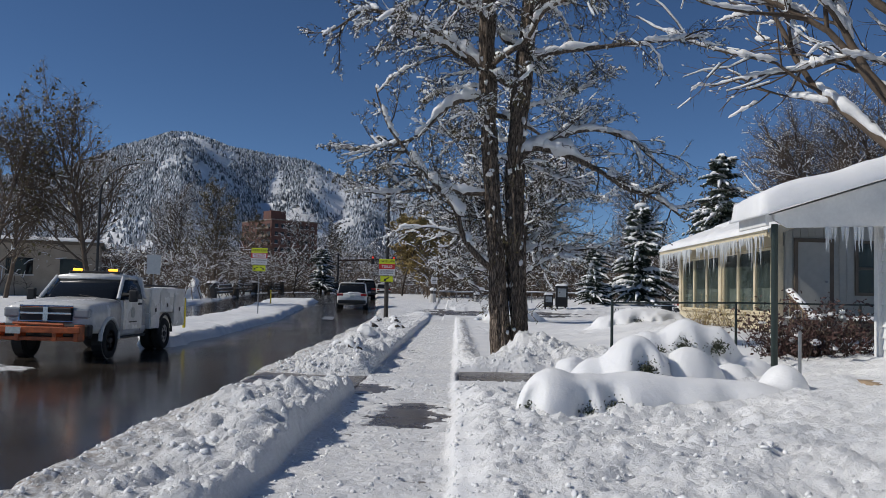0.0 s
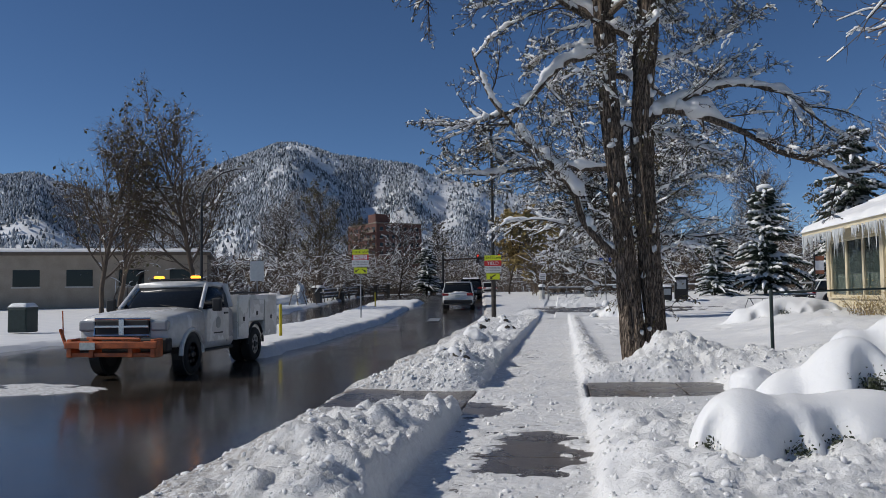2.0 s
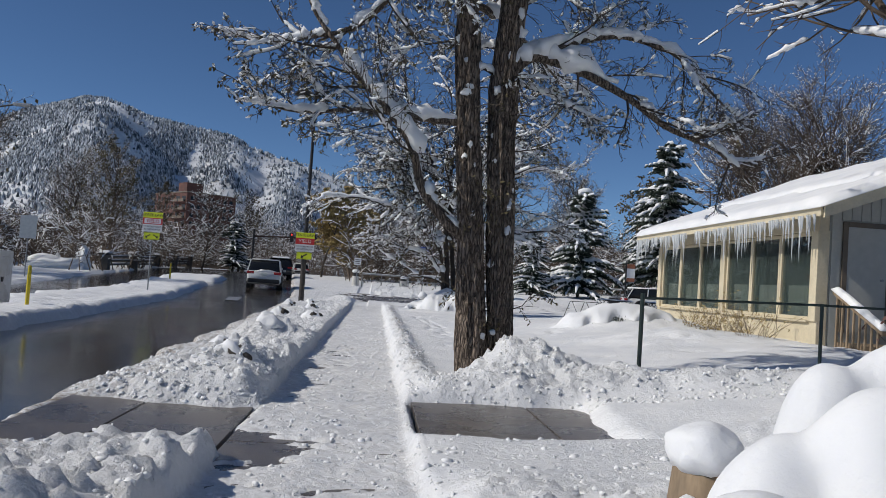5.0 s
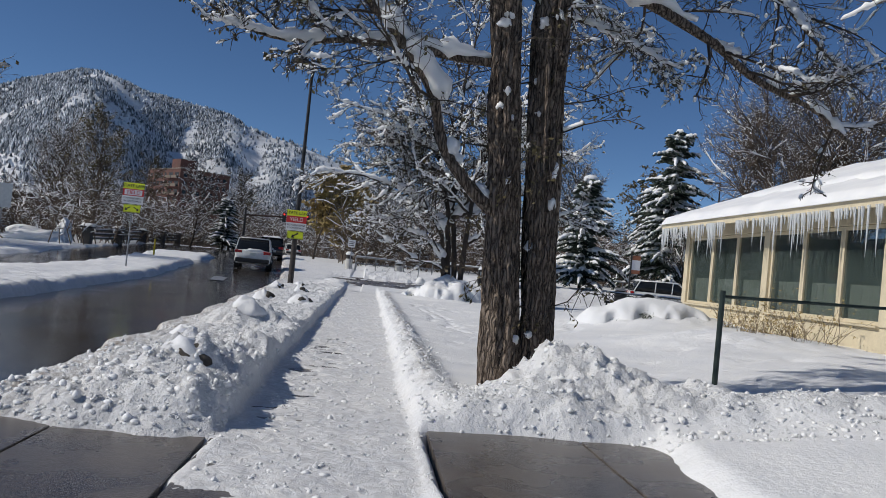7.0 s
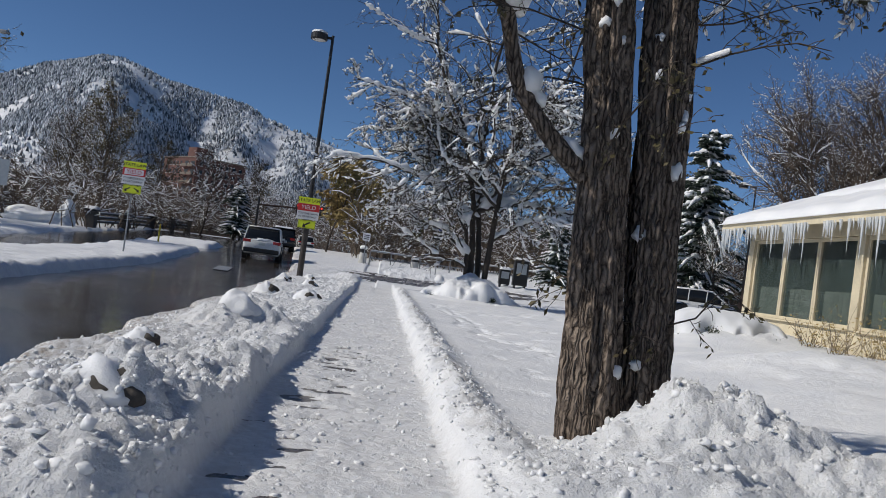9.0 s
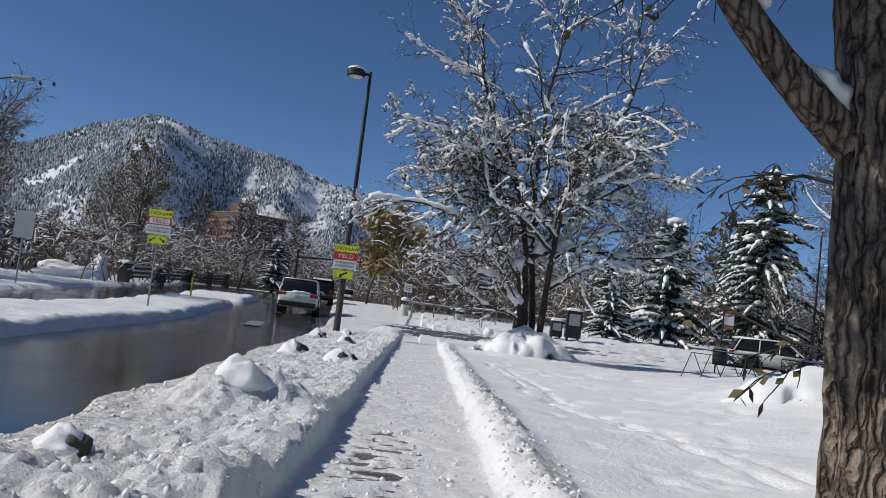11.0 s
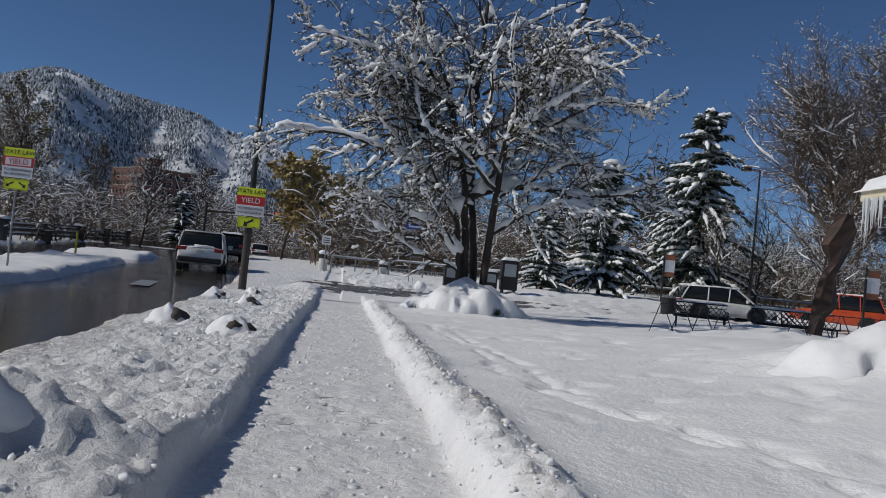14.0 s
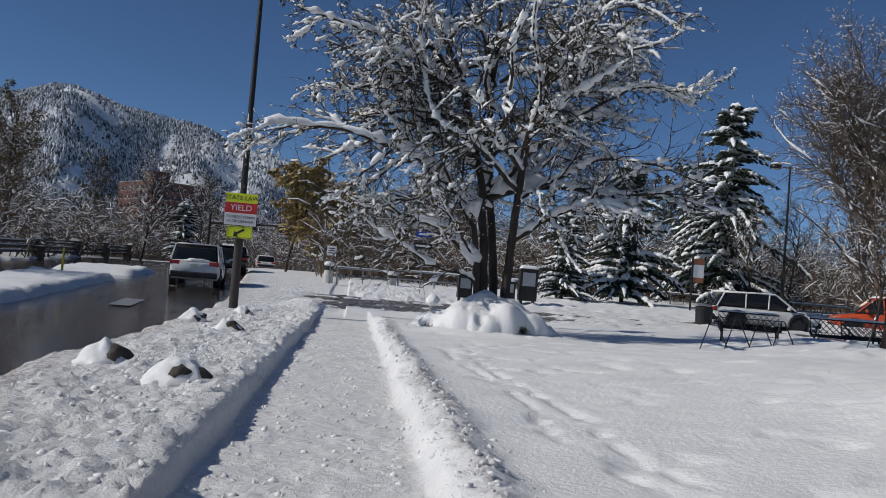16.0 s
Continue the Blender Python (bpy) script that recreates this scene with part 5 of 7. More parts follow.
for k in range(26):
    a = rnd.uniform(0, 6.28)
    q = rnd.uniform(0.2, 0.75)
    blob(bm, (math.cos(a) * q, math.sin(a) * q, rnd.uniform(0.4, 0.95)), rnd.uniform(0.03, 0.08), rnd.uniform(0.03, 0.08), rnd.uniform(0.02, 0.05), k, 0.2, 2)
part("snow", bm, SNOW, t, "", True)
deck = thing("planter_edge", 5.1, 9.3, 0.42, "tan timber edging beside the porch", "edging")
part("board", box(-0.6, 1.4, -0.25, 0.25, -0.2, 0.14, 0.02), OLDWOOD, deck)


# ---- vehicles ----
PAINT_WHITE = material("white_car_paint", (0.70, 0.71, 0.72), 0.28, vary=0.05, scale=1.2, second=(0.52, 0.51, 0.48))
PAINT_BLACK = material("black_car_paint", (0.012, 0.013, 0.015), 0.2, vary=0.2, scale=2)
PAINT_ORANGE = material("orange_red_car_paint", (0.50, 0.075, 0.025), 0.3, vary=0.08, scale=2)
PLOW_ORANGE = material("orange_plow_paint", (0.55, 0.13, 0.035), 0.5, vary=0.3, scale=5)
CAR_GLASS = glass("dark_car_glass", (0.012, 0.014, 0.016), 0.03, 1.0)
RUBBER = material("tyre_rubber", (0.018, 0.018, 0.018), 0.85, vary=0.2, scale=8)
CHROME = material("chrome", (0.55, 0.56, 0.57), 0.2, 1.0, vary=0.08, scale=5)
BLACK_TRIM = material("black_plastic", (0.02, 0.02, 0.021), 0.6, vary=0.15, scale=6)
LAMP_CLEAR = glass("clear_lamp", (0.30, 0.32, 0.34), 0.06, 1.0)
TAIL_RED = material("red_tail_lamp", (0.35, 0.015, 0.015), 0.2, vary=0.1, scale=6)
AMBER = glow("amber_beacon", (1.0, 0.36, 0.03), 3.0)
PLATE = material("number_plate", (0.55, 0.58, 0.55), 0.4, vary=0.1, scale=20)


def loft(stations, close=True):
    """A body through cross-sections; each is a list of (x, z) for one half, at a y."""
    bm = bmesh.new()
    rings = []
    for y, half in stations:
        pts = [(x, z) for x, z in half] + [(-x, z) for x, z in reversed(half)]
        rings.append([bm.verts.new((x, y, z)) for x, z in pts])
    n = len(rings[0])
    for a, b in zip(rings, rings[1:]):
        for k in range(n):
            bm.faces.new((a[k], a[(k + 1) % n], b[(k + 1) % n], b[k]))
    if close:
        bm.faces.new(rings[0])
        bm.faces.new(rings[-1][::-1])
    return bm


def wheel(parent, x, y, r, width, side):
    """A tyre with a rim; side is +1 or -1, the outer face."""
    bm = bmesh.new()
    prof = [(-width / 2, r * 0.6), (-width / 2, r * 0.92), (-width * 0.36, r), (width * 0.36, r), (width / 2, r * 0.92), (width / 2, r * 0.6)]
    rings = []
    for k in range(24):
        a = 2 * math.pi * k / 24
        rings.append([bm.verts.new((w, math.cos(a) * q, math.sin(a) * q)) for w, q in prof])
    for k in range(24):
        a, b = rings[k], rings[(k + 1) % 24]
        for i in range(len(prof) - 1):
            bm.faces.new((a[i], a[i + 1], b[i + 1], b[i]))
    ty = part("wheel", bm, RUBBER, parent, "", True)
    ty.location = (x, y, r)
    rim = bmesh.new()
    add_tube(rim, [(-width * 0.3 * side, 0, 0), (width * 0.40 * side, 0, 0)], [r * 0.6, r * 0.6], 20)
    part("rim", rim, GALV, ty, "silver rim")
    hub = bmesh.new()
    for k in range(6):
        a = math.pi / 3 * k
        add_tube(hub, [(width * 0.405 * side, math.cos(a) * r * 0.36, math.sin(a) * r * 0.36), (width * 0.42 * side, math.cos(a) * r * 0.36, math.sin(a) * r * 0.36)], r * 0.10, 8)
    add_tube(hub, [(width * 0.40 * side, 0, 0), (width * 0.50 * side, 0, 0)], [r * 0.2, r * 0.15], 12)
    part("hub", hub, BLACK_TRIM, ty)


def suv(x, y, z, turn, paint, label, snow=0.05, length=4.7, width=1.9, height=1.72, rack=False, hatch_snow=0.0):
    """A five-door SUV; its nose points along +y at no turn."""
    car = thing("car", x, y, z, label, "car", turn=turn)
    L, W, H = length, width / 2, height
    r = 0.36
    f, b = L / 2, -L / 2
    belt = H * 0.60
    def low(s, zb, zt):
        return [(W * s * 0.90, zb), (W * s, zb + 0.16), (W * s * 1.0, zb + 0.42), (W * s * 0.97, zt - 0.05), (W * s * 0.90, zt)]
    body = loft([(b, low(0.86, 0.50, belt - 0.10)), (b + 0.10, low(0.94, 0.36, belt - 0.02)), (b + 0.45, low(1.0, 0.28, belt)), (0, low(1.0, 0.26, belt - 0.02)), (f - 1.35, low(1.0, 0.26, belt - 0.05)), (f - 0.55, low(0.97, 0.28, belt - 0.16)), (f - 0.12, low(0.90, 0.36, belt - 0.26)), (f, low(0.78, 0.46, belt - 0.36))])
    bmesh.ops.bevel(body, geom=[e for e in body.edges if e.calc_face_angle(0) > 0.6], offset=0.03, segments=2, affect="EDGES")
    part("body", body, paint, car, "", True)
    def up(s, zb, zt, tw):
        return [(W * s * 0.95, zb), (W * s * 0.90, zb + (zt - zb) * 0.5), (W * s * tw, zt - 0.04), (W * s * tw * 0.9, zt)]
    cab = loft([(b + 0.12, up(0.95, belt - 0.03, belt + 0.06, 0.90)), (b + 0.38, up(1.0, belt - 0.02, H - 0.07, 0.80)), (-0.3, up(1.0, belt - 0.02, H - 0.01, 0.80)), (0.35, up(1.0, belt - 0.04, H - 0.04, 0.80)), (1.18, up(0.98, belt - 0.06, belt + 0.06, 0.88))])
    part("glasshouse", cab, CAR_GLASS, car, "dark glass", True)
    roof = loft([(b + 0.34, [(W * 0.80, H - 0.075), (W * 0.74, H - 0.02)]), (-0.3, [(W * 0.81, H - 0.035), (W * 0.74, H + 0.015)]), (0.42, [(W * 0.80, H - 0.075), (W * 0.74, H - 0.025)])])
    part("roof", roof, paint, car, "", True)
    for s in (1, -1):
        for y0, y1 in ((b + 0.14, b + 0.40), (b + 1.30, b + 1.34), (0.02, 0.08)):
            pb = bmesh.new()
            add_tube(pb, [(s * W * 0.955, y0, belt - 0.02), (s * W * 0.83, y1 + (0.06 if y0 < -1 else 0), H - 0.06)], 0.032, 6)
            part("pillar", pb, paint, car)
        pb = bmesh.new()
        add_tube(pb, [(s * W * 0.90, 1.15, belt), (s * W * 0.80, 0.40, H - 0.06)], 0.04, 6)
        part("pillar", pb, paint, car)
        part("mirror", box(s * (W + 0.10) - 0.09, s * (W + 0.10) + 0.09, 0.75, 0.86, belt + 0.0, belt + 0.15, 0.03), paint, car)
        part("tail_light", box(min(s * W * 0.98, s * W * 0.58), max(s * W * 0.98, s * W * 0.58), b - 0.015, b + 0.16, belt - 0.20, belt - 0.04, 0.03), TAIL_RED, car, "red tail light")
        part("headlight", box(min(s * W * 0.90, s * W * 0.5), max(s * W * 0.90, s * W * 0.5), f - 0.22, f - 0.06, belt - 0.42, belt - 0.28, 0.03), LAMP_CLEAR, car)
        for yy in (b + 0.95, f - 0.92):
            wheel(car, s * (W - 0.10), yy, r, 0.22, s)
            arch = bmesh.new()
            add_tube(arch, [(s * (W + 0.005), yy + math.cos(a) * 0.42, r + math.sin(a) * 0.42) for a in [math.pi * k / 10 for k in range(11)]], 0.045, 6)
            part("wheel_arch", arch, BLACK_TRIM, car)
            part("wheel_well", tube([(s * (W - 0.24), yy, r + 0.02), (s * (W + 0.004), yy, r + 0.02)], 0.40, 20), BLACK_TRIM, car)
        for yy in (-0.15, -1.0):
            part("door_handle", box(min(s * W * 1.0, s * (W + 0.03)), max(s * W, s * (W + 0.03)), yy - 0.09, yy + 0.09, belt - 0.13, belt - 0.10, 0.008), paint, car)
        if rack:
            part("roof_rail", tube([(s * W * 0.74, b + 0.5, H + 0.01), (s * W * 0.74, b + 0.6, H + 0.08), (s * W * 0.74, 0.1, H + 0.10), (s * W * 0.74, 0.2, H + 0.02)], 0.022, 8), BLACK_TRIM, car)
    part("rear_bumper", box(-W * 0.93, W * 0.93, b - 0.07, b + 0.25, 0.36, 0.60, 0.05), BLACK_TRIM, car)
    part("front_bumper", box(-W * 0.86, W * 0.86, f - 0.2, f + 0.04, 0.30, 0.52, 0.05), BLACK_TRIM, car)
    part("number_plate", box(-0.16, 0.16, b - 0.012, b + 0.02, belt - 0.30, belt - 0.15, 0.004), PLATE, car)
    part("rear_wiper", tube([(0, b + 0.10, belt + 0.05), (0.28, b + 0.12, belt + 0.09)], 0.012, 6), BLACK_TRIM, car)
    if snow:
        part("roof_snow", snow_slab(((-W * 0.74, b + 0.32, H - 0.03), (W * 0.74, b + 0.32, H - 0.03), (W * 0.74, 0.45, H - 0.02), (-W * 0.74, 0.45, H - 0.02)), snow, 5, (16, 20), 0.5), SNOW, car, "snow on the roof", True)
    if hatch_snow:
        bm = bmesh.new()
        blob(bm, (0.1, b + 0.06, belt - 0.02), 0.5, 0.05, hatch_snow, 2, 0.3, 3)
        part("hatch_snow", bm, SNOW, car, "", True)
    return car


def utility_truck(x, y, z, turn):
    """A white work pickup with a service body, amber beacons and an orange plow mount; nose towards -y."""
    t = thing("utility_truck", x, y, z, "white utility pickup with amber beacons and orange plow mount", "truck", turn=turn)
    W = 1.0
    def sec(s, zb, zt, crown=0.03):
        return [(W * s * 0.94, zb), (W * s, zb + 0.12), (W * s * 1.0, zt - 0.22), (W * s * 0.97, zt - 0.07), (W * s * 0.86, zt - 0.015), (W * s * 0.4, zt + crown)]
    hood = loft([(-0.92, sec(0.90, 0.62, 1.17)), (-0.80, sec(0.97, 0.60, 1.24)), (-0.2, sec(1.0, 0.58, 1.30)), (0.62, sec(1.0, 0.50, 1.35))])
    part("hood", hood, PAINT_WHITE, t, "", True)
    cab = loft([(0.62, sec(1.0, 0.46, 1.35)), (2.15, sec(1.0, 0.46, 1.36))])
    part("cab", cab, PAINT_WHITE, t, "", True)
    def gh(s, zb, zt):
        return [(W * s * 0.97, zb), (W * s * 0.90, zb + (zt - zb) * 0.55), (W * s * 0.80, zt - 0.05), (W * s * 0.70, zt)]
    part("cab_glass", loft([(0.55, gh(0.94, 1.32, 1.36)), (1.16, gh(1.0, 1.33, 1.86)), (1.98, gh(1.0, 1.34, 1.88)), (2.14, gh(0.99, 1.34, 1.80))]), CAR_GLASS, t, "dark cab glass", True)
    part("cab_roof", loft([(1.08, [(W * 0.78, 1.80), (W * 0.74, 1.88), (W * 0.4, 1.92)]), (1.5, [(W * 0.83, 1.82), (W * 0.76, 1.92), (W * 0.4, 1.95)]), (2.14, [(W * 0.83, 1.80), (W * 0.76, 1.90), (W * 0.4, 1.93)])]), PAINT_WHITE, t, "", True)
    for s in (1, -1):
        part("pillar", tube([(s * 0.925, 0.58, 1.34), (s * 0.80, 1.14, 1.86)], 0.045, 8), PAINT_WHITE, t)
        part("pillar", tube([(s * 0.96, 2.06, 1.34), (s * 0.82, 2.06, 1.86)], 0.09, 8), PAINT_WHITE, t)
        bm = bmesh.new()
        add_box(bm, min(s * 1.0, s * 1.01), max(s * 1.0, s * 1.01), 0.72, 1.88, 0.62, 1.33, 0.004)
        dr = part("door", bm, PAINT_WHITE, t)
        part("handle", box(min(s * 1.01, s * 1.04), max(s * 1.01, s * 1.04), 1.60, 1.80, 1.20, 1.24, 0.008), BLACK_TRIM, dr)
        part("seal", tube([(s * 1.008, 1.30, 1.02), (s * 1.016, 1.30, 1.02)], 0.13, 24), material("door_emblem_%s" % ("a" if s > 0 else "b"), (0.28, 0.30, 0.30), 0.5), dr, "round grey emblem")
        part("lettering", box(min(s * 1.012, s * 1.016), max(s * 1.012, s * 1.016), 1.05, 1.55, 0.78, 0.81), BLACK_TRIM, dr)
        mi = part("mirror", box(s * 1.22 - 0.10, s * 1.22 + 0.10, 0.70, 0.82, 1.28, 1.56, 0.03), BLACK_TRIM, t)
        part("mirror_arm", tube([(s * 0.98, 0.80, 1.36), (s * 1.16, 0.76, 1.38)], 0.02, 8), BLACK_TRIM, mi)
        part("fender_flare", tube([(s * 1.0, math.cos(a) * 0.50, 0.42 + math.sin(a) * 0.50) for a in [math.pi * k / 12 for k in range(13)]], 0.05, 8), PAINT_WHITE, t)
        part("wheel_well", tube([(s * 0.78, 0, 0.45), (s * 1.004, 0, 0.45)], 0.47, 24), BLACK_TRIM, t)
        wheel(t, s * 0.90, 0, 0.41, 0.26, s)
        wheel(t, s * 0.92, 3.50, 0.41, 0.24, s)
        wheel(t, s * 0.62, 3.50, 0.41, 0.24, s)
        hl = part("headlight", box(min(s * 0.93, s * 0.58), max(s * 0.93, s * 0.58), -0.97, -0.80, 0.93, 1.14, 0.04), LAMP_CLEAR, t, "clear headlight")
        part("running_board", box(min(s * 0.80, s * 1.02), max(s * 0.80, s * 1.02), 0.60, 2.15, 0.42, 0.48, 0.015), BLACK_TRIM, t)
        # service body side: panels with door leaves and latches
        sb = part("service_body", box(min(s * 0.66, s * 1.06), max(s * 0.66, s * 1.06), 2.27, 4.98, 0.98, 1.62, 0.02), PAINT_WHITE, t, "white tool-box body")
        part("lower_box", box(min(s * 0.66, s * 1.058), max(s * 0.66, s * 1.058), 2.27, 2.98, 0.58, 0.979, 0.015), PAINT_WHITE, sb)
        part("lower_box", box(min(s * 0.66, s * 1.058), max(s * 0.66, s * 1.058), 4.02, 4.97, 0.58, 0.979, 0.015), PAINT_WHITE, sb)
        part("wheel_arch", tube([(s * 1.03, 3.50 + math.cos(a) * 0.50, 0.44 + math.sin(a) * 0.50) for a in [math.pi * k / 12 for k in range(13)]], 0.035, 8), BLACK_TRIM, sb)
        for y0, y1, z0, z1 in ((2.32, 2.94, 0.64, 1.50), (3.0, 3.98, 1.06, 1.50), (4.04, 4.92, 0.64, 1.50)):
            lf = part("leaf", box(min(s * 1.058, s * 1.078), max(s * 1.058, s * 1.078), y0, y1, z0, z1, 0.006), PAINT_WHITE, sb)
            part("latch", box(min(s * 1.078, s * 1.092), max(s * 1.078, s * 1.092), (y0 + y1) / 2 - 0.05, (y0 + y1) / 2 + 0.05, 1.0 if z0 < 1 else 1.12, 1.10 if z0 < 1 else 1.22, 0.01), BLACK_TRIM, sb)
        part("top_rail", tube([(s * 0.86, 2.35, 1.67), (s * 0.86, 4.9, 1.67)], 0.025, 8), BLACK_TRIM, sb)
    part("bed_floor", box(-0.66, 0.66, 2.27, 4.98, 0.72, 0.80), BLACK_TRIM, t)
    part("bed_front", box(-0.66, 0.66, 2.27, 2.33, 0.80, 1.60, 0.01), PAINT_WHITE, t)
    part("tailgate", box(-0.66, 0.66, 4.92, 4.98, 0.80, 1.50, 0.01), PAINT_WHITE, t)
    part("chassis", box(-0.45, 0.45, -0.7, 4.9, 0.42, 0.60, 0.02), BLACK_TRIM, t)
    gr = part("grille", box(-0.56, 0.56, -0.985, -0.90, 0.86, 1.16, 0.03), BLACK_TRIM, t, "black grille in a chrome surround")
    part("surround", tube([(-0.58, -0.97, 0.85), (-0.58, -0.95, 1.17), (0.58, -0.95, 1.17), (0.58, -0.97, 0.85), (-0.58, -0.97, 0.85)], 0.03, 8), CHROME, gr)
    part("crossbar", box(-0.055, 0.055, -1.01, -0.98, 0.86, 1.17, 0.008), CHROME, gr)
    part("crossbar", box(-0.56, 0.56, -1.005, -0.978, 1.0, 1.05, 0.008), CHROME, gr)
    part("bumper", box(-0.98, 0.98, -1.05, -0.82, 0.52, 0.80, 0.04), BLACK_TRIM, t)
    pm = part("plow_mount", box(-0.95, 0.95, -1.42, -1.30, 0.62, 0.76, 0.02), PLOW_ORANGE, t, "scuffed orange plow mount")
    part("bar", box(-0.85, 0.85, -1.38, -1.28, 0.46, 0.54, 0.015), PLOW_ORANGE, pm)
    for xx in (-0.86, -0.4, 0.4, 0.86):
        part("upright", box(xx - 0.05, xx + 0.05, -1.40, -1.08, 0.45, 0.80, 0.015), PLOW_ORANGE, pm)
    part("ram", tube([(-0.95, -1.36, 0.70), (-1.05, -1.38, 1.0)], 0.035, 8), PLOW_ORANGE, pm)
    part("ram", tube([(-0.5, -1.36, 0.82), (0.6, -1.40, 0.80)], 0.03, 8), PLOW_ORANGE, pm)
    part("marker_rod", tube([(-1.0, -1.35, 0.8), (-1.02, -1.36, 1.35)], 0.012, 6), PLOW_ORANGE, pm)
    part("number_plate", box(-0.62, -0.30, -1.435, -1.425, 0.60, 0.74, 0.004), PLATE, t)
    lb = part("light_bar", box(-0.62, 0.62, 1.34, 1.54, 1.96, 2.0, 0.01), BLACK_TRIM, t)
    for xx in (-0.45, 0.42):
        part("beacon", box(xx - 0.09, xx + 0.09, 1.35, 1.52, 2.0, 2.06, 0.02), AMBER, lb, "lit amber beacon")
    part("windshield_wiper", tube([(0.5, 0.53, 1.36), (0.0, 0.60, 1.42)], 0.012, 6), BLACK_TRIM, t)
    part("ladder_rack", box(-0.6, 0.6, 2.35, 2.41, 1.66, 1.72, 0.01), BLACK_TRIM, t)
    return t


_truck = utility_truck(-8.36, 17.9, -0.15, 0)
_truck.scale = (0.945, 0.945, 0.945)
ROAD_Z = -0.15
suv(-7.15, 58, ROAD_Z + 0.42, 5, PAINT_WHITE, "mud-splashed white SUV driving on the wet road", 0.0, 5.0, 1.98, 1.78, True, 0.10)
suv(-8.4, 76.0, ROAD_Z + 0.96, 9, PAINT_BLACK, "black SUV with snow on its roof on the road", 0.10, 4.6, 1.86, 1.70)
suv(-9.6, 108, ROAD_Z + 1.2, 10, PAINT_WHITE, "pale car waiting far along the road", 0.05, 4.5, 1.8, 1.5)
suv(-15.5, 104, ROAD_Z + 1.2, 190, PAINT_BLACK, "dark car far along the road", 0.06, 4.5, 1.8, 1.5)
suv(16.4, 54.2, 0.30, 262, PAINT_WHITE, "white hatchback parked by the square", 0.04, 4.4, 1.8, 1.55)
suv(24.6, 58.4, 0.34, 66, PAINT_ORANGE, "orange off-roader parked under snow", 0.08, 4.5, 1.9, 1.85)
suv(29.5, 57.2, 0.34, 66, PAINT_ORANGE, "orange-red delivery car parked beside another", 0.06, 4.5, 1.9, 1.7)


# ---- street furniture ----
YELLOW = material("fluorescent_yellow_sign", (0.72, 0.80, 0.03), 0.4, vary=0.04, scale=4)
SIGN_RED = material("red_sign", (0.55, 0.03, 0.03), 0.4, vary=0.05, scale=4)
SIGN_WHITE = material("white_sign", (0.75, 0.75, 0.75), 0.4, vary=0.05, scale=4)
SIGN_BLACK = material("sign_black", (0.015, 0.015, 0.015), 0.5, vary=0.05)
SIGN_BLUE = material("blue_street_sign", (0.02, 0.07, 0.38), 0.4, vary=0.05)
SIGN_BACK = material("grey_sign_back", (0.35, 0.38, 0.40), 0.5, 0.4, vary=0.08)
CORTEN = material("rusted_brown_steel", (0.05, 0.027, 0.018), 0.7, vary=0.3, scale=3, bump=0.004, bump_scale=30)
POST_YELLOW = material("yellow_marker", (0.65, 0.50, 0.02), 0.5, vary=0.08)
LIMESTONE = material("pale_stone", (0.55, 0.54, 0.51), 0.8, vary=0.12, scale=3, bump=0.006, bump_scale=30)
ORANGE_BANNER = material("orange_banner", (0.32, 0.12, 0.06), 0.6, vary=0.1)


def writing(text, height, parent, mat, x, y, z):
    """Flat letters facing -y, centred on x, z."""
    cu = bpy.data.curves.new("lettering", "FONT")
    cu.body, cu.size, cu.align_x, cu.align_y, cu.extrude = text, height * 1.38, "CENTER", "CENTER", 0.002
    tmp = bpy.data.objects.new("lettering", cu)
    me = bpy.data.meshes.new_from_object(tmp)
    bpy.data.objects.remove(tmp)
    me.materials.clear()
    me.materials.append(mat)
    ob = new("lettering", me)
    ob.parent = parent
    ob.matrix_basis = pose(x, y, z, 90, 0, 0)
    return ob


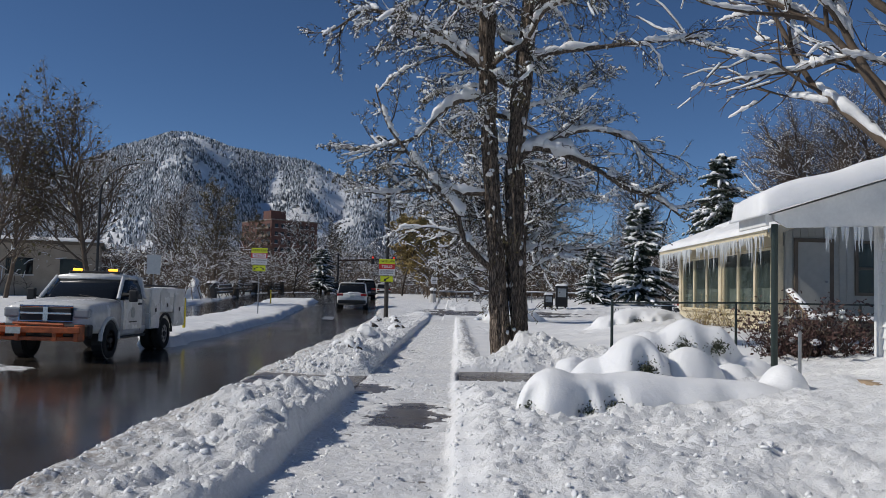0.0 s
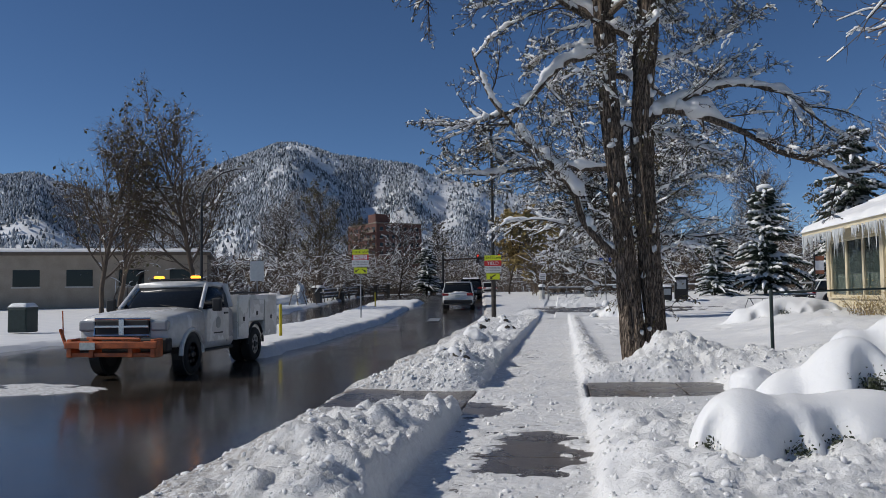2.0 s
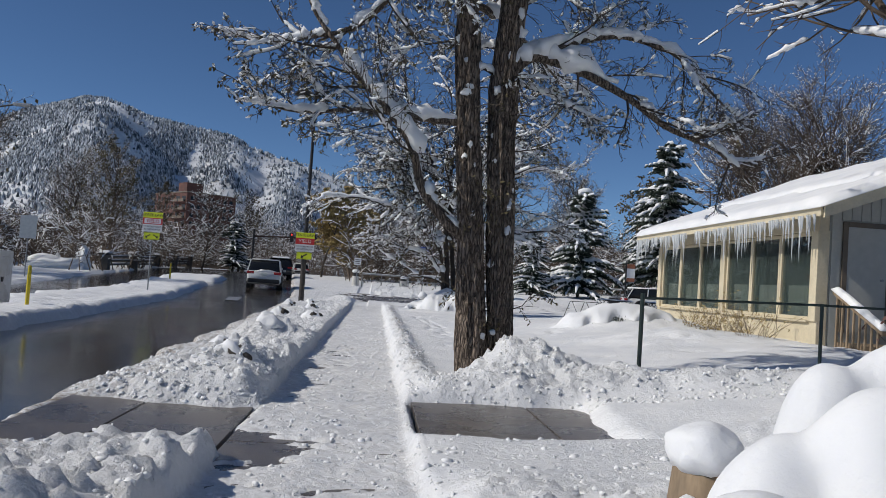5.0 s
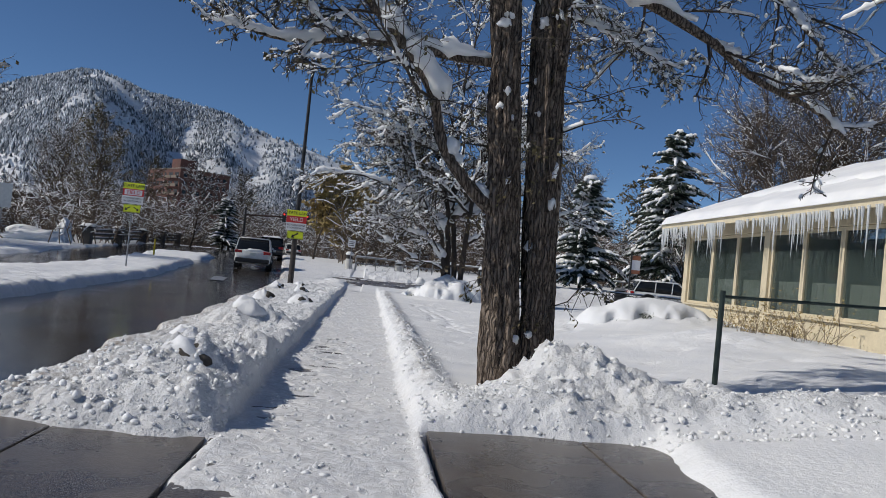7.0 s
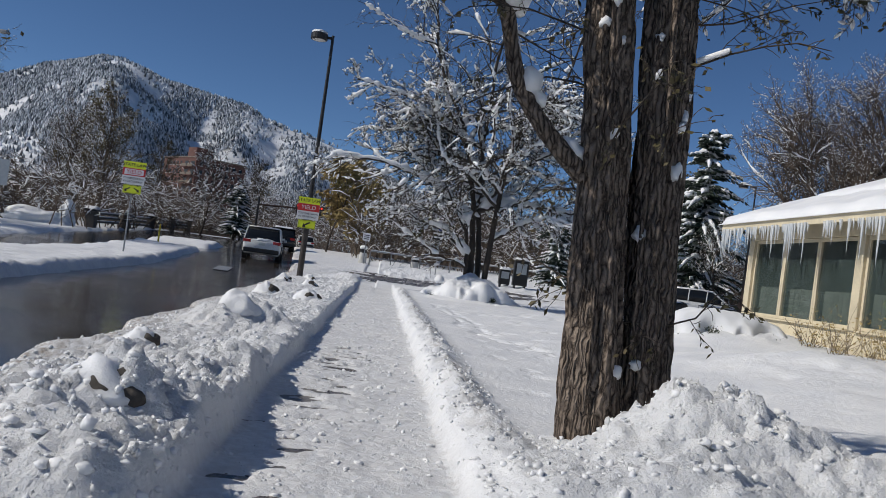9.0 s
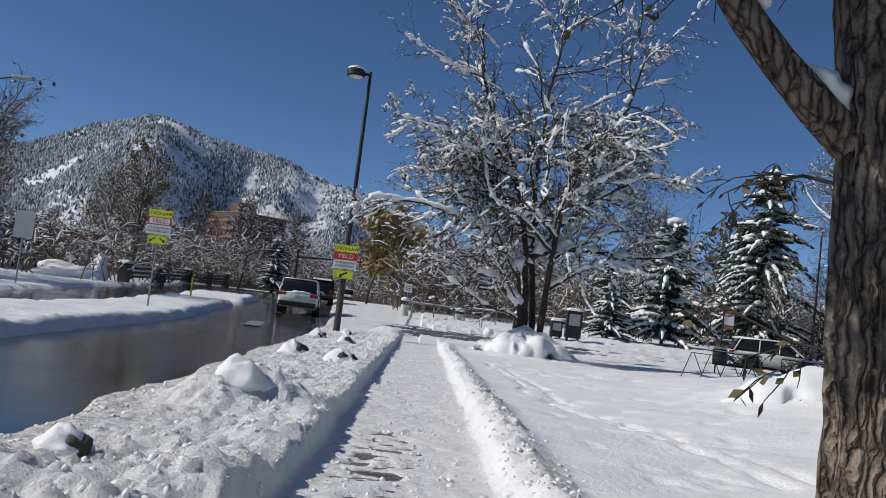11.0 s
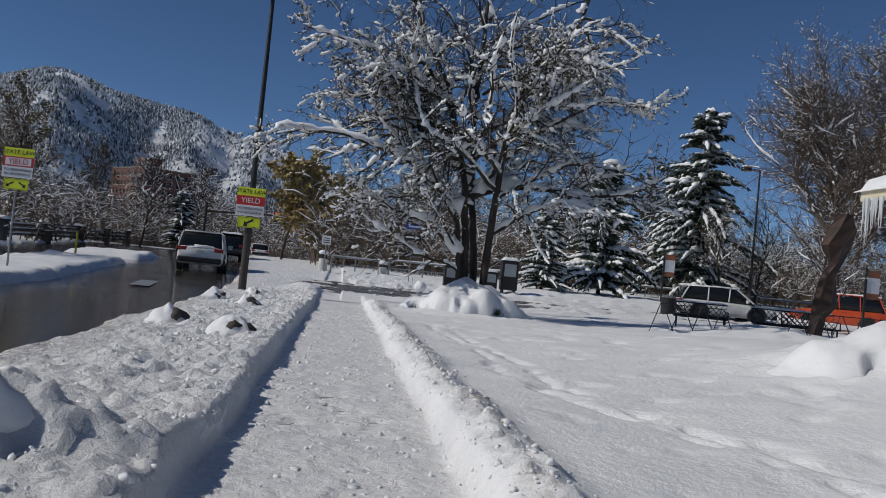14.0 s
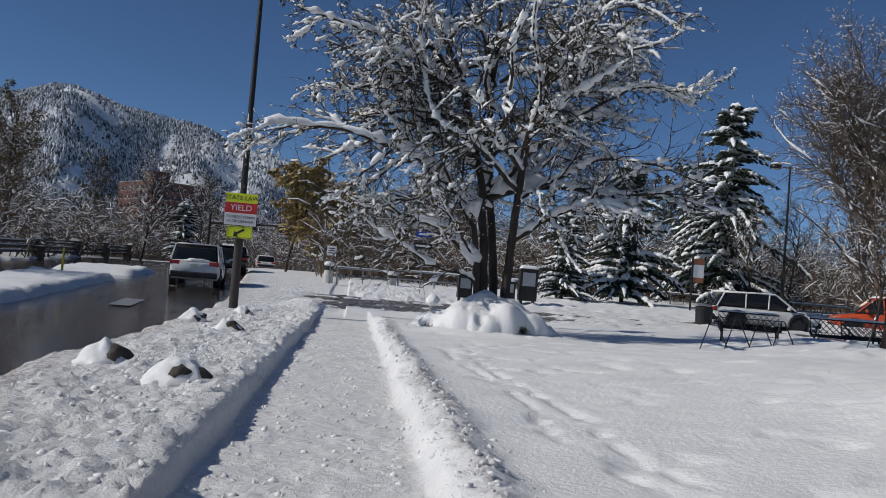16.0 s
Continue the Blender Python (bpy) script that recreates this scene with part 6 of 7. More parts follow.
def yield_sign(parent, x, y, z, w, double):
    """Stacked crossing sign: yellow, red and white bands and an arrow plaque; z is its top."""
    h = w * 1.02
    plate = part("sign_panel", box(x - w / 2, x + w / 2, y, y + 0.02, z - h, z, 0.003), SIGN_BACK, parent, "stacked crossing sign")
    part("yellow_band", box(x - w / 2, x + w / 2, y - 0.004, y, z - h * 0.29, z, 0.001), YELLOW, plate)
    part("red_band", box(x - w / 2, x + w / 2, y - 0.004, y, z - h * 0.62, z - h * 0.295, 0.001), SIGN_RED, plate)
    part("white_band", box(x - w / 2, x + w / 2, y - 0.004, y, z - h, z - h * 0.625, 0.001), SIGN_WHITE, plate)
    writing("STATE LAW", w * 0.145, plate, SIGN_BLACK, x, y - 0.008, z - h * 0.145)
    if double:
        part("word_panel", box(x - w * 0.42, x + w * 0.42, y - 0.007, y - 0.0045, z - h * 0.58, z - h * 0.335), SIGN_WHITE, plate)
        writing("YIELD", w * 0.19, plate, SIGN_RED, x, y - 0.011, z - h * 0.46)
    else:
        writing("YIELD", w * 0.19, plate, SIGN_WHITE, x, y - 0.008, z - h * 0.46)
    writing("TO PEDESTRIANS", w * 0.085, plate, SIGN_BLACK, x, y - 0.008, z - h * 0.74)
    writing("IN CROSSWALK", w * 0.085, plate, SIGN_BLACK, x, y - 0.008, z - h * 0.88)
    pw, ph, pz = w * 0.8, w * 0.38, z - h - 0.03
    pl = part("arrow_plaque", box(x - pw / 2, x + pw / 2, y, y + 0.02, pz - ph, pz, 0.003), YELLOW, parent, "yellow arrow plaque")
    def arrow(cx, s):
        k = pw * 0.5 if not double else pw * 0.36
        pts = [(-0.45, -0.38), (-0.05, -0.38), (-0.17, -0.20), (0.42, 0.14), (0.34, 0.30), (-0.26, -0.06), (-0.38, 0.10)]
        part("arrow", extrude_outline([(cx + s * a * k, pz - ph / 2 + b * k + 0.03 * k) for a, b in pts], 0.003, "y", y - 0.004), SIGN_BLACK, pl)
    if double:
        arrow(x - pw * 0.24, 1)
        arrow(x + pw * 0.24, -1)
    else:
        arrow(x, 1)
    part("border", tube([(x - pw * 0.47, y - 0.003, pz - ph * 0.94), (x + pw * 0.47, y - 0.003, pz - ph * 0.94), (x + pw * 0.47, y - 0.003, pz - ph * 0.06), (x - pw * 0.47, y - 0.003, pz - ph * 0.06), (x - pw * 0.47, y - 0.003, pz - ph * 0.94)], 0.006, 4), SIGN_BLACK, pl)


def shoebox_lamp(x, y, z, height, reach, label, r=0.09):
    t = thing("street_lamp", x, y, z, label, "street lamp")
    part("base", tube([(0, 0, -0.2), (0, 0, 2.6), (0, 0, 2.65)], [r * 1.35, r * 1.25, r], 14), material("worn_brown_pole", (0.05, 0.04, 0.034), 0.6, vary=0.25, scale=5) if "worn_brown_pole" not in bpy.data.materials else bpy.data.materials["worn_brown_pole"], t)
    part("pole", tube([(0, 0, 2.6), (0, 0, height)], [r, r * 0.62], 14), BLACK_STEEL, t)
    s = 1 if reach > 0 else -1
    part("arm", box(min(0, reach * 0.5), max(0, reach * 0.5), -0.04, 0.04, height - 0.16, height - 0.06, 0.01), BLACK_STEEL, t)
    bm = bmesh.new()
    add_tube(bm, [(reach, 0, height - 0.24), (reach, 0, height - 0.20), (reach, 0, height - 0.02), (reach, 0, height + 0.03)], [0.30, 0.33, 0.33, 0.27], 20)
    hd = part("head", bm, BLACK_STEEL, t)
    part("lens", tube([(reach, 0, height - 0.25), (reach, 0, height - 0.238)], 0.26, 20), SIGN_WHITE, hd)
    bm = bmesh.new()
    blob(bm, (reach, 0, height + 0.05), 0.29, 0.29, 0.10, 4, 0.08, 3)
    part("snow_cap", bm, SNOW, t, "", True)
    return t


lamp = shoebox_lamp(-3.65, 43.6, 0.0, 9.5, -0.52, "tall black street lamp with snow cap and crossing signs")
yield_sign(lamp, 0.0, -0.14, 3.16, 0.83, False)
shoebox_lamp(24.5, 67.6, 0.75, 9.0, -0.9, "black car-park lamp beyond the square", 0.08)
sp = thing("traffic_sign", -10.38, 43.7, 0.05, "yellow and red crossing sign on a steel post in the median", "sign")
part("post", tube([(0, 0.03, -0.3), (0, 0.03, 3.56)], 0.032, 8), GALV, sp)
yield_sign(sp, 0.0, -0.02, 3.54, 0.85, True)
bs = thing("traffic_sign", -18.6, 51.0, 0.1, "back of a grey metal sign on a post", "sign")
part("post", tube([(0, 0.03, -0.3), (0, 0.03, 3.4)], 0.035, 8), GALV, bs)
part("panel", box(-0.43, 0.43, -0.01, 0.01, 2.1, 3.3, 0.004), SIGN_BACK, bs)
cob = thing("street_lamp", -20.8, 48, 0, "dark curved-arm street lamp over the road", "street lamp")
part("pole", tube([(0, 0, -0.2), (0, 0, 6.6), (0.1, 0, 7.3)], [0.10, 0.07, 0.06], 10), BLACK_STEEL, cob)
part("arm", tube([(0.1, 0, 7.3), (0.5, 0, 7.9), (1.3, 0, 8.4), (2.3, 0, 8.62)], [0.055, 0.05, 0.045, 0.04], 8), BLACK_STEEL, cob)
part("head", box(2.2, 3.1, -0.14, 0.14, 8.55, 8.70, 0.05), GALV, cob)
for x, y in ((-8.75, 26.9), (-13.0, 58.5)):
    mk = thing("marker_post", x, y, -0.05 if y < 40 else 0.3, "yellow delineator post in the median snow", "marker post", "delineators")
    part("post", tube([(0, 0, -0.1), (0, 0, 1.1), (0, 0, 1.13)], [0.05, 0.045, 0.03], 10), POST_YELLOW, mk)
# bridge parapet along the far side of the road
OLD_STONE = material("weathered_stone", (0.12, 0.105, 0.09), 0.85, vary=0.2, scale=4, bump=0.006, bump_scale=30)


def parapet(x0, y0, x1, y1, bays):
    L = math.hypot(x1 - x0, y1 - y0)
    turn = math.degrees(math.atan2(y1 - y0, x1 - x0))
    t = thing("bridge_railing", x0, y0, float(land(0 * x0, y0)), "bridge railing of snow-topped beams between stone piers", "railing", turn=turn)
    rise = float(land(0 * x1, y1)) - float(land(0 * x0, y0))
    for k in range(bays + 1):
        d, dz = L * k / bays, rise * k / bays
        p = part("pier", box(d - 0.35, d + 0.35, -0.3, 0.3, dz - 0.3, dz + 1.05, 0.04), OLD_STONE, t)
        part("cap", box(d - 0.45, d + 0.45, -0.4, 0.4, dz + 1.05, dz + 1.17, 0.03), BLACK_STEEL, p)
        part("snow", snow_slab(((d - 0.45, -0.4, dz + 1.175), (d + 0.45, -0.4, dz + 1.175), (d + 0.45, 0.4, dz + 1.175), (d - 0.45, 0.4, dz + 1.175)), 0.16, k, (8, 8), 0.3), SNOW, p, "", True)
        if k < bays:
            e, ez = L * (k + 1) / bays, rise * (k + 1) / bays
            for h in (0.30, 0.58, 0.86):
                part("beam", extrude_outline([(d + 0.36, dz + h), (e - 0.36, ez + h), (e - 0.36, ez + h + 0.13), (d + 0.36, dz + h + 0.13)], 0.12, "y", -0.06), BLACK_STEEL, t)
                part("beam_snow", snow_slab(((d + 0.36, -0.07, dz + h + 0.134), (e - 0.36, -0.07, ez + h + 0.134), (e - 0.36, 0.07, ez + h + 0.134), (d + 0.36, 0.07, dz + h + 0.134)), 0.06, k + h, (14, 4), 0.6), SNOW, t, "", True)
    return t


parapet(-19.4, 66.3, -20.6, 98.0, 4)
heap = thing("snow_heap", -20.3, 64.6, 0.55, "tall heap of plowed snow at the railing's end", "snow heap")
bm = bmesh.new()
blob(bm, (0, 0, 0.4), 0.5, 0.5, 1.2, 6, 0.2)
blob(bm, (-1.6, -0.6, 0.1), 2.2, 1.2, 0.8, 9, 0.3)
part("snow", bm, SNOW, heap, "", True)


def pipe_fence(x0, y0, x1, y1, n, z):
    t = thing("pipe_fence", x0, y0, z, "low grey pipe railing edged with snow", "fence")
    for k in range(n + 1):
        f = k / n
        part("post", tube([((x1 - x0) * f, (y1 - y0) * f, -0.3), ((x1 - x0) * f, (y1 - y0) * f, 0.95)], 0.04, 8), GALV, t)
    for h in (0.5, 0.95):
        part("rail", tube([(0, 0, h), (x1 - x0, y1 - y0, h)], 0.04, 8), GALV, t)
    bm = bmesh.new()
    add_snow_slab(bm, ((0, -0.05, 0.99), (x1 - x0, y1 - y0 - 0.05, 0.99), (x1 - x0, y1 - y0 + 0.05, 0.99), (0, 0.05, 0.99)), 0.05, 1, (60, 3), 0.7)
    part("rail_snow", bm, SNOW, t, "", True)


pipe_fence(-1.4, 66.4, 1.4, 68, 2, 0.66)
pipe_fence(2.0, 68, 31, 71, 14, 0.78)
for x, y, h in ((-1.85, 66, 1.2), (1.65, 68, 0.9)):
    t = thing("bollard", x, y, float(land(x, y)) - 0.05, "white stone bollard with a dark band and snow cap", "bollard", "bollards")
    part("shaft", tube([(0, 0, 0), (0, 0, h * 0.68)], [0.26, 0.24], 16), LIMESTONE, t)
    part("band", tube([(0, 0, h * 0.68), (0, 0, h * 0.88)], [0.2, 0.2], 16), BLACK_STEEL, t)
    bm = bmesh.new()
    blob(bm, (0, 0, h * 0.96), 0.27, 0.27, 0.16, 2, 0.06, 3)
    part("snow_cap", bm, SNOW, t, "", True)
t = thing("traffic_sign", -1.75, 64.8, 0.6, "small white sign on a post by the bollard", "sign")
part("post", tube([(0, 0.02, -0.2), (0, 0.02, 2.1)], 0.03, 8), GALV, t)
part("panel", box(-0.24, 0.24, -0.01, 0.01, 1.6, 2.1, 0.004), SIGN_WHITE, t)
for k in range(3):
    part("mark", box(-0.17, 0.17, -0.014, -0.011, 1.70 + k * 0.12, 1.75 + k * 0.12), SIGN_BLACK, t)
t = thing("street_name_sign", 2.6, 60, 0.45, "blue street-name sign above a one-way arrow", "sign")
part("post", tube([(0, 0.02, -0.2), (0, 0.02, 3.2)], 0.03, 8), GALV, t)
part("name_plate", box(-0.38, 0.38, -0.01, 0.01, 2.85, 3.12, 0.004), SIGN_BLUE, t, "blue plate with white lettering")
part("name_mark", box(-0.25, 0.22, -0.014, -0.011, 2.94, 3.03), SIGN_WHITE, t)
part("one_way_plate", box(-0.42, 0.42, -0.01, 0.01, 2.30, 2.58, 0.004), SIGN_BLACK, t)
part("arrow", extrude_outline([(-0.36, 2.40), (0.12, 2.40), (0.12, 2.33), (0.36, 2.44), (0.12, 2.55), (0.12, 2.48), (-0.36, 2.48)], 0.003, "y", -0.014), SIGN_WHITE, t)
t = thing("bollard", 1.9, 46.2, 0.1, "short bollard capped with a ball of snow", "bollard", "bollards")
part("shaft", tube([(0, 0, 0), (0, 0, 0.5)], 0.10, 12), GALV, t)
bm = bmesh.new()
blob(bm, (0, 0, 0.58), 0.2, 0.2, 0.19, 8, 0.08, 3)
part("snow_cap", bm, SNOW, t, "", True)


def newspaper_box(x, y, h, w):
    t = thing("newspaper_box", x, y, float(land(x, y)), "dark newspaper box with a pale front and snow on top", "newspaper box", "newspaper boxes")
    part("body", box(-w / 2, w / 2, -0.25, 0.25, 0.28, h, 0.03), BLACK_STEEL, t)
    part("window", box(-w * 0.36, w * 0.36, -0.262, -0.25, h * 0.55, h * 0.9, 0.004), SIGN_BACK, t)
    for sx in (-1, 1):
        part("leg", box(sx * w * 0.35 - 0.04, sx * w * 0.35 + 0.04, -0.2, 0.2, -0.1, 0.28), BLACK_STEEL, t)
    part("snow_cap", snow_slab(((-w / 2, -0.25, h), (w / 2, -0.25, h), (w / 2, 0.25, h), (-w / 2, 0.25, h)), 0.14, x, (8, 8), 0.3), SNOW, t, "", True)


newspaper_box(4.3, 57, 1.25, 0.62)
newspaper_box(6.3, 57.5, 1.1, 0.6)
newspaper_box(7.2, 57.6, 1.7, 0.8)
t = thing("trash_bin", 13.0, 52, 0.2, "dark metal litter bin beside the parked cars", "litter bin")
part("body", tube([(0, 0, 0), (0, 0, 0.9), (0, 0, 0.95)], [0.30, 0.33, 0.28], 16), BLACK_STEEL, t)
part("lid", tube([(0, 0, 0.955), (0, 0, 1.05)], [0.34, 0.2], 16), GALV, t)


def bike_rack(x, y, turn, n):
    """A row of leaning steel hoops in zigzag."""
    t = thing("bike_rack", x, y, float(land(x, y)) + 0.05, "zigzag bicycle rack of thin grey steel bars", "bike rack", "bike racks", turn=turn)
    for k in range(n):
        a = k * 0.62
        part("hoop", tube([(a, 0.0, 0.0), (a + 0.36, 0.10, 0.80), (a + 0.44, 0.10, 0.80), (a + 0.80, 0, 0.0)], 0.013, 6), BLACK_STEEL, t)
    part("top_bar", tube([(0.36, 0.12, 0.80), (0.62 * (n - 1) + 0.44, 0.12, 0.80)], 0.013, 6), BLACK_STEEL, t)


bike_rack(7.0, 38.4, 12, 4)
bike_rack(9.6, 36.6, 8, 5)


def mesh_bench(x, y, turn):
    """A park bench of black steel lattice."""
    t = thing("park_bench", x, y, float(land(x, y)) + 0.05, "black steel lattice bench standing in snow", "bench", "park benches", turn=turn)
    for nm, z0, y0, z1, y1 in (("seat", 0.45, -0.22, 0.43, 0.22), ("backrest", 0.47, 0.24, 0.88, 0.36)):
        bm = bmesh.new()
        P = lambda u, v: (-0.8 + 1.6 * u, y0 + (y1 - y0) * v, z0 + (z1 - z0) * v)
        for k in range(11):
            for d in (-1, 1):
                u0, u1 = k / 10, k / 10 + d * 0.25
                v1 = 1.0
                if u1 > 1:
                    v1, u1 = (1 - u0) / 0.25, 1.0
                if u1 < 0:
                    v1, u1 = u0 / 0.25, 0.0
                if v1 > 0.05:
                    add_tube(bm, [P(u0, 0), P(u1, v1)], 0.011, 4)
        add_tube(bm, [P(0, 0), P(1, 0), P(1, 1), P(0, 1), P(0, 0)], 0.026, 6)
        part(nm, bm, BLACK_STEEL, t)
    for sx in (-0.72, 0.72):
        part("leg", tube([(sx, -0.2, 0), (sx, -0.18, 0.45), (sx, 0.2, 0.44), (sx, 0.22, 0)], 0.03, 6), BLACK_STEEL, t)
        part("armrest", tube([(sx * 1.1, -0.2, 0.45), (sx * 1.1, -0.2, 0.66), (sx * 1.1, 0.28, 0.68)], 0.022, 6), BLACK_STEEL, t)
    part("snow", snow_slab(((-0.8, 0.33, 0.89), (0.8, 0.33, 0.89), (0.8, 0.40, 0.89), (-0.8, 0.40, 0.89)), 0.05, x, (14, 4), 0.6), SNOW, t, "", True)


mesh_bench(10.4, 43.0, -20)
mesh_bench(12.0, 41.0, -14)
mesh_bench(13.6, 42.2, -10)
# leaning steel sculpture of stacked facets
bm = bmesh.new()
levels = [(0.0, 0.0, 0.30, 0), (0.10, 0.75, 0.20, 20), (0.28, 1.15, 0.34, 40), (0.30, 1.9, 0.22, 60), (0.50, 2.3, 0.20, 80), (0.45, 2.75, 0.40, 100), (0.62, 3.25, 0.40, 120), (0.66, 3.62, 0.22, 140)]
rings = []
for ox, oz, r0, tw in levels:
    rings.append([bm.verts.new((ox + r0 * math.cos(radians(tw + 60 * k)), r0 * 0.6 * math.sin(radians(tw + 60 * k)), oz)) for k in range(6)])
for a, b in zip(rings, rings[1:]):
    for k in range(6):
        bm.faces.new((a[k], a[(k + 1) % 6], b[(k + 1) % 6]))
        bm.faces.new((a[k], b[(k + 1) % 6], b[k]))
bm.faces.new(rings[0])
bm.faces.new(rings[-1])
t = part("sculpture", bm, CORTEN)
t.location = (11.75, 39.0, 0.2)
tagged(t, "leaning faceted sculpture of rust-brown steel", "sculpture")
for x, y, h in ((20.8, 50.5, 3.0), (16.6, 62, 3.4)):
    t = thing("banner_pole", x, y, 0.3, "dark pole with orange and white banner", "banner pole", "banner poles")
    part("pole", tube([(0, 0, -0.2), (0, 0, h)], 0.05, 10), BLACK_STEEL, t)
    part("banner", box(0.06, 0.62, -0.01, 0.01, h - 1.15, h - 0.5, 0.004), SIGN_WHITE, t)
    part("banner_head", box(0.06, 0.62, -0.012, 0.012, h - 0.495, h - 0.2, 0.004), ORANGE_BANNER, t)
    part("banner_foot", box(0.06, 0.62, -0.012, 0.012, h - 1.4, h - 1.155, 0.004), ORANGE_BANNER, t)
# boulders under snow on the bank
ROCK = material("dark_stone", (0.07, 0.06, 0.05), 0.85, vary=0.3, scale=6, bump=0.02, bump_scale=12)
for k, (x, y, s, z) in enumerate(((-2.35, 21.9, 0.31, 0.30), (-2.0, 28.4, 0.30, 0.14), (-3.05, 29.9, 0.28, 0.10), (-2.55, 35.1, 0.24, 0.14), (-3.55, 37.5, 0.24, 0.14), (-2.62, 18.7, 0.15, 0.20), (-1.95, 15.5, 0.24, 0.32), (-3.0, 40.5, 0.24, 0.12))):
    t = thing("boulder", x, y, z, "dark boulder mostly hidden under a cap of snow", "boulder", "boulders on the verge")
    bm = bmesh.new()
    k2 = 0.62 if k == 0 else 1.0
    blob(bm, (s * 0.24, -s * 0.1, 0.0), s * 0.72 * k2, s * 0.66 * k2, s * 0.62 * k2, k + 20, 0.28, 3)
    part("rock", bm, ROCK, t, "", True)
    bm = bmesh.new()
    blob(bm, (0, 0, 0), 1, 1, 1, k + 40, 0.10, 4)
    for v in bm.verts:
        up = max(0.0, v.co.z)
        f = 1.15 - 0.55 * up ** 0.8
        v.co = Vector((v.co.x * s * 0.95 * f - 0.06 * s, v.co.y * s * 0.85 * f + 0.08 * s, v.co.z * s * 0.80 + 0.10 * s + 0.10 * s * noise.noise(v.co * 2.2 + Vector((k, 0, 0)))))
    part("snow", bm, SNOW, t, "", True)
MARKING = material("worn_white_marking", (0.28, 0.28, 0.27), 0.35, vary=0.3, scale=3)
for x, y in ((-7.05, 46.3),):
    t = part("road_marking", box(-0.3, 0.3, -1.5, 1.5, 0, 0.006), MARKING)
    t.matrix_basis = pose(x, y, -0.15 + 0.03 * max(0, y - 44) + 0.012, 1.2, 0, 6)
    tagged(t, "worn white crosswalk bar on wet asphalt", "road marking", kind="structure")
# traffic signals at the next junction
t = thing("traffic_signal", -15.4, 108, 1.15, "traffic signals on a long mast arm at the junction", "traffic light")
part("pole", tube([(0, 0, -0.2), (0, 0, 5.2)], [0.16, 0.12], 10), BLACK_STEEL, t)
part("mast_arm", tube([(0, 0, 4.3), (10.5, 0, 4.7)], [0.11, 0.06], 8), CORTEN, t)
for xx in (4.5, 7.2, 9.8):
    hd = part("signal_head", box(xx - 0.2, xx + 0.2, -0.15, 0.12, 3.9, 5.0, 0.03), BLACK_TRIM, t)
    part("red_lens", tube([(xx, -0.19, 4.78), (xx, -0.14, 4.78)], 0.11, 10), glow("red_signal", (1, 0.05, 0.03), 1.2) if xx == 4.5 else bpy.data.materials["red_signal"], hd)

t = thing("utility_cabinet", -20.8, 32, 0.05, "dark utility cabinet with snow on top", "cabinet")
part("body", box(-0.4, 0.4, -0.35, 0.35, 0, 0.95, 0.03), GREEN_STEEL, t)
part("door", box(-0.34, 0.34, -0.37, -0.352, 0.12, 0.88, 0.008), GREEN_STEEL, t)
part("snow_cap", snow_slab(((-0.4, -0.35, 0.955), (0.4, -0.35, 0.955), (0.4, 0.35, 0.955), (-0.4, 0.35, 0.955)), 0.14, 5, (8, 8), 0.3), SNOW, t, "", True)

# ---- buildings in the distance ----
def brick_tower():
    t = thing("apartment_tower", -67.2, 299.6, 0.0, "red-brick apartment tower with balconies and a roof block", "building", turn=40)
    S, n = 2.9, 9
    Wd, Dp = 19.0, 24.0
    top = S * n
    part("wall", box(0, Wd, 0, Dp, -3, top + 0.6), BRICK, t)
    part("parapet", box(-0.15, Wd + 0.15, -0.15, Dp + 0.15, top + 0.6, top + 1.0, 0.03), TRIM, t)
    part("roof_block", box(0.5, 6.6, 1.6, 7.6, top + 1.0, top + 4.2), BRICK, t)
    part("roof_snow", snow_slab(((0, 0, top + 1.02), (Wd, 0, top + 1.02), (Wd, Dp, top + 1.02), (0, Dp, top + 1.02)), 0.16, 2, (12, 10), 0.3), SNOW, t, "", True)
    for k in range(n):
        z = 0.9 + k * S
        for i in range(7):
            w = part("window", box(1.4 + i * 2.5, 2.7 + i * 2.5, -0.03, 0.02, z, z + 1.4, 0.01), CAR_GLASS, t)
            part("sill", box(1.3 + i * 2.5, 2.8 + i * 2.5, -0.12, -0.005, z - 0.12, z - 0.005), LIMESTONE, w)
        for i in range(5):
            w = part("window", box(-0.03, 0.02, 10.0 + i * 2.6, 11.2 + i * 2.6, z, z + 1.4, 0.01), CAR_GLASS, t)
            part("sill", box(-0.12, -0.005, 9.9 + i * 2.6, 11.3 + i * 2.6, z - 0.12, z - 0.005), LIMESTONE, w)
        for i in range(2):
            part("door", box(-0.03, 0.02, 1.0 + i * 4.3, 3.6 + i * 4.3, z - 0.55, z + 1.4, 0.01), CAR_GLASS, t, "dark balcony door")
            b = part("balcony", box(-1.2, 0.0, 0.4 + i * 4.3, 4.1 + i * 4.3, z - 0.78, z - 0.58), BRICK, t)
            part("railing", box(-1.2, -1.12, 0.4 + i * 4.3, 4.1 + i * 4.3, z - 0.58, z + 0.32), TRIM, b)
    return t


brick_tower()
TAN_WALL = material("tan_stucco", (0.36, 0.31, 0.25), 0.85, vary=0.12, scale=1.2)


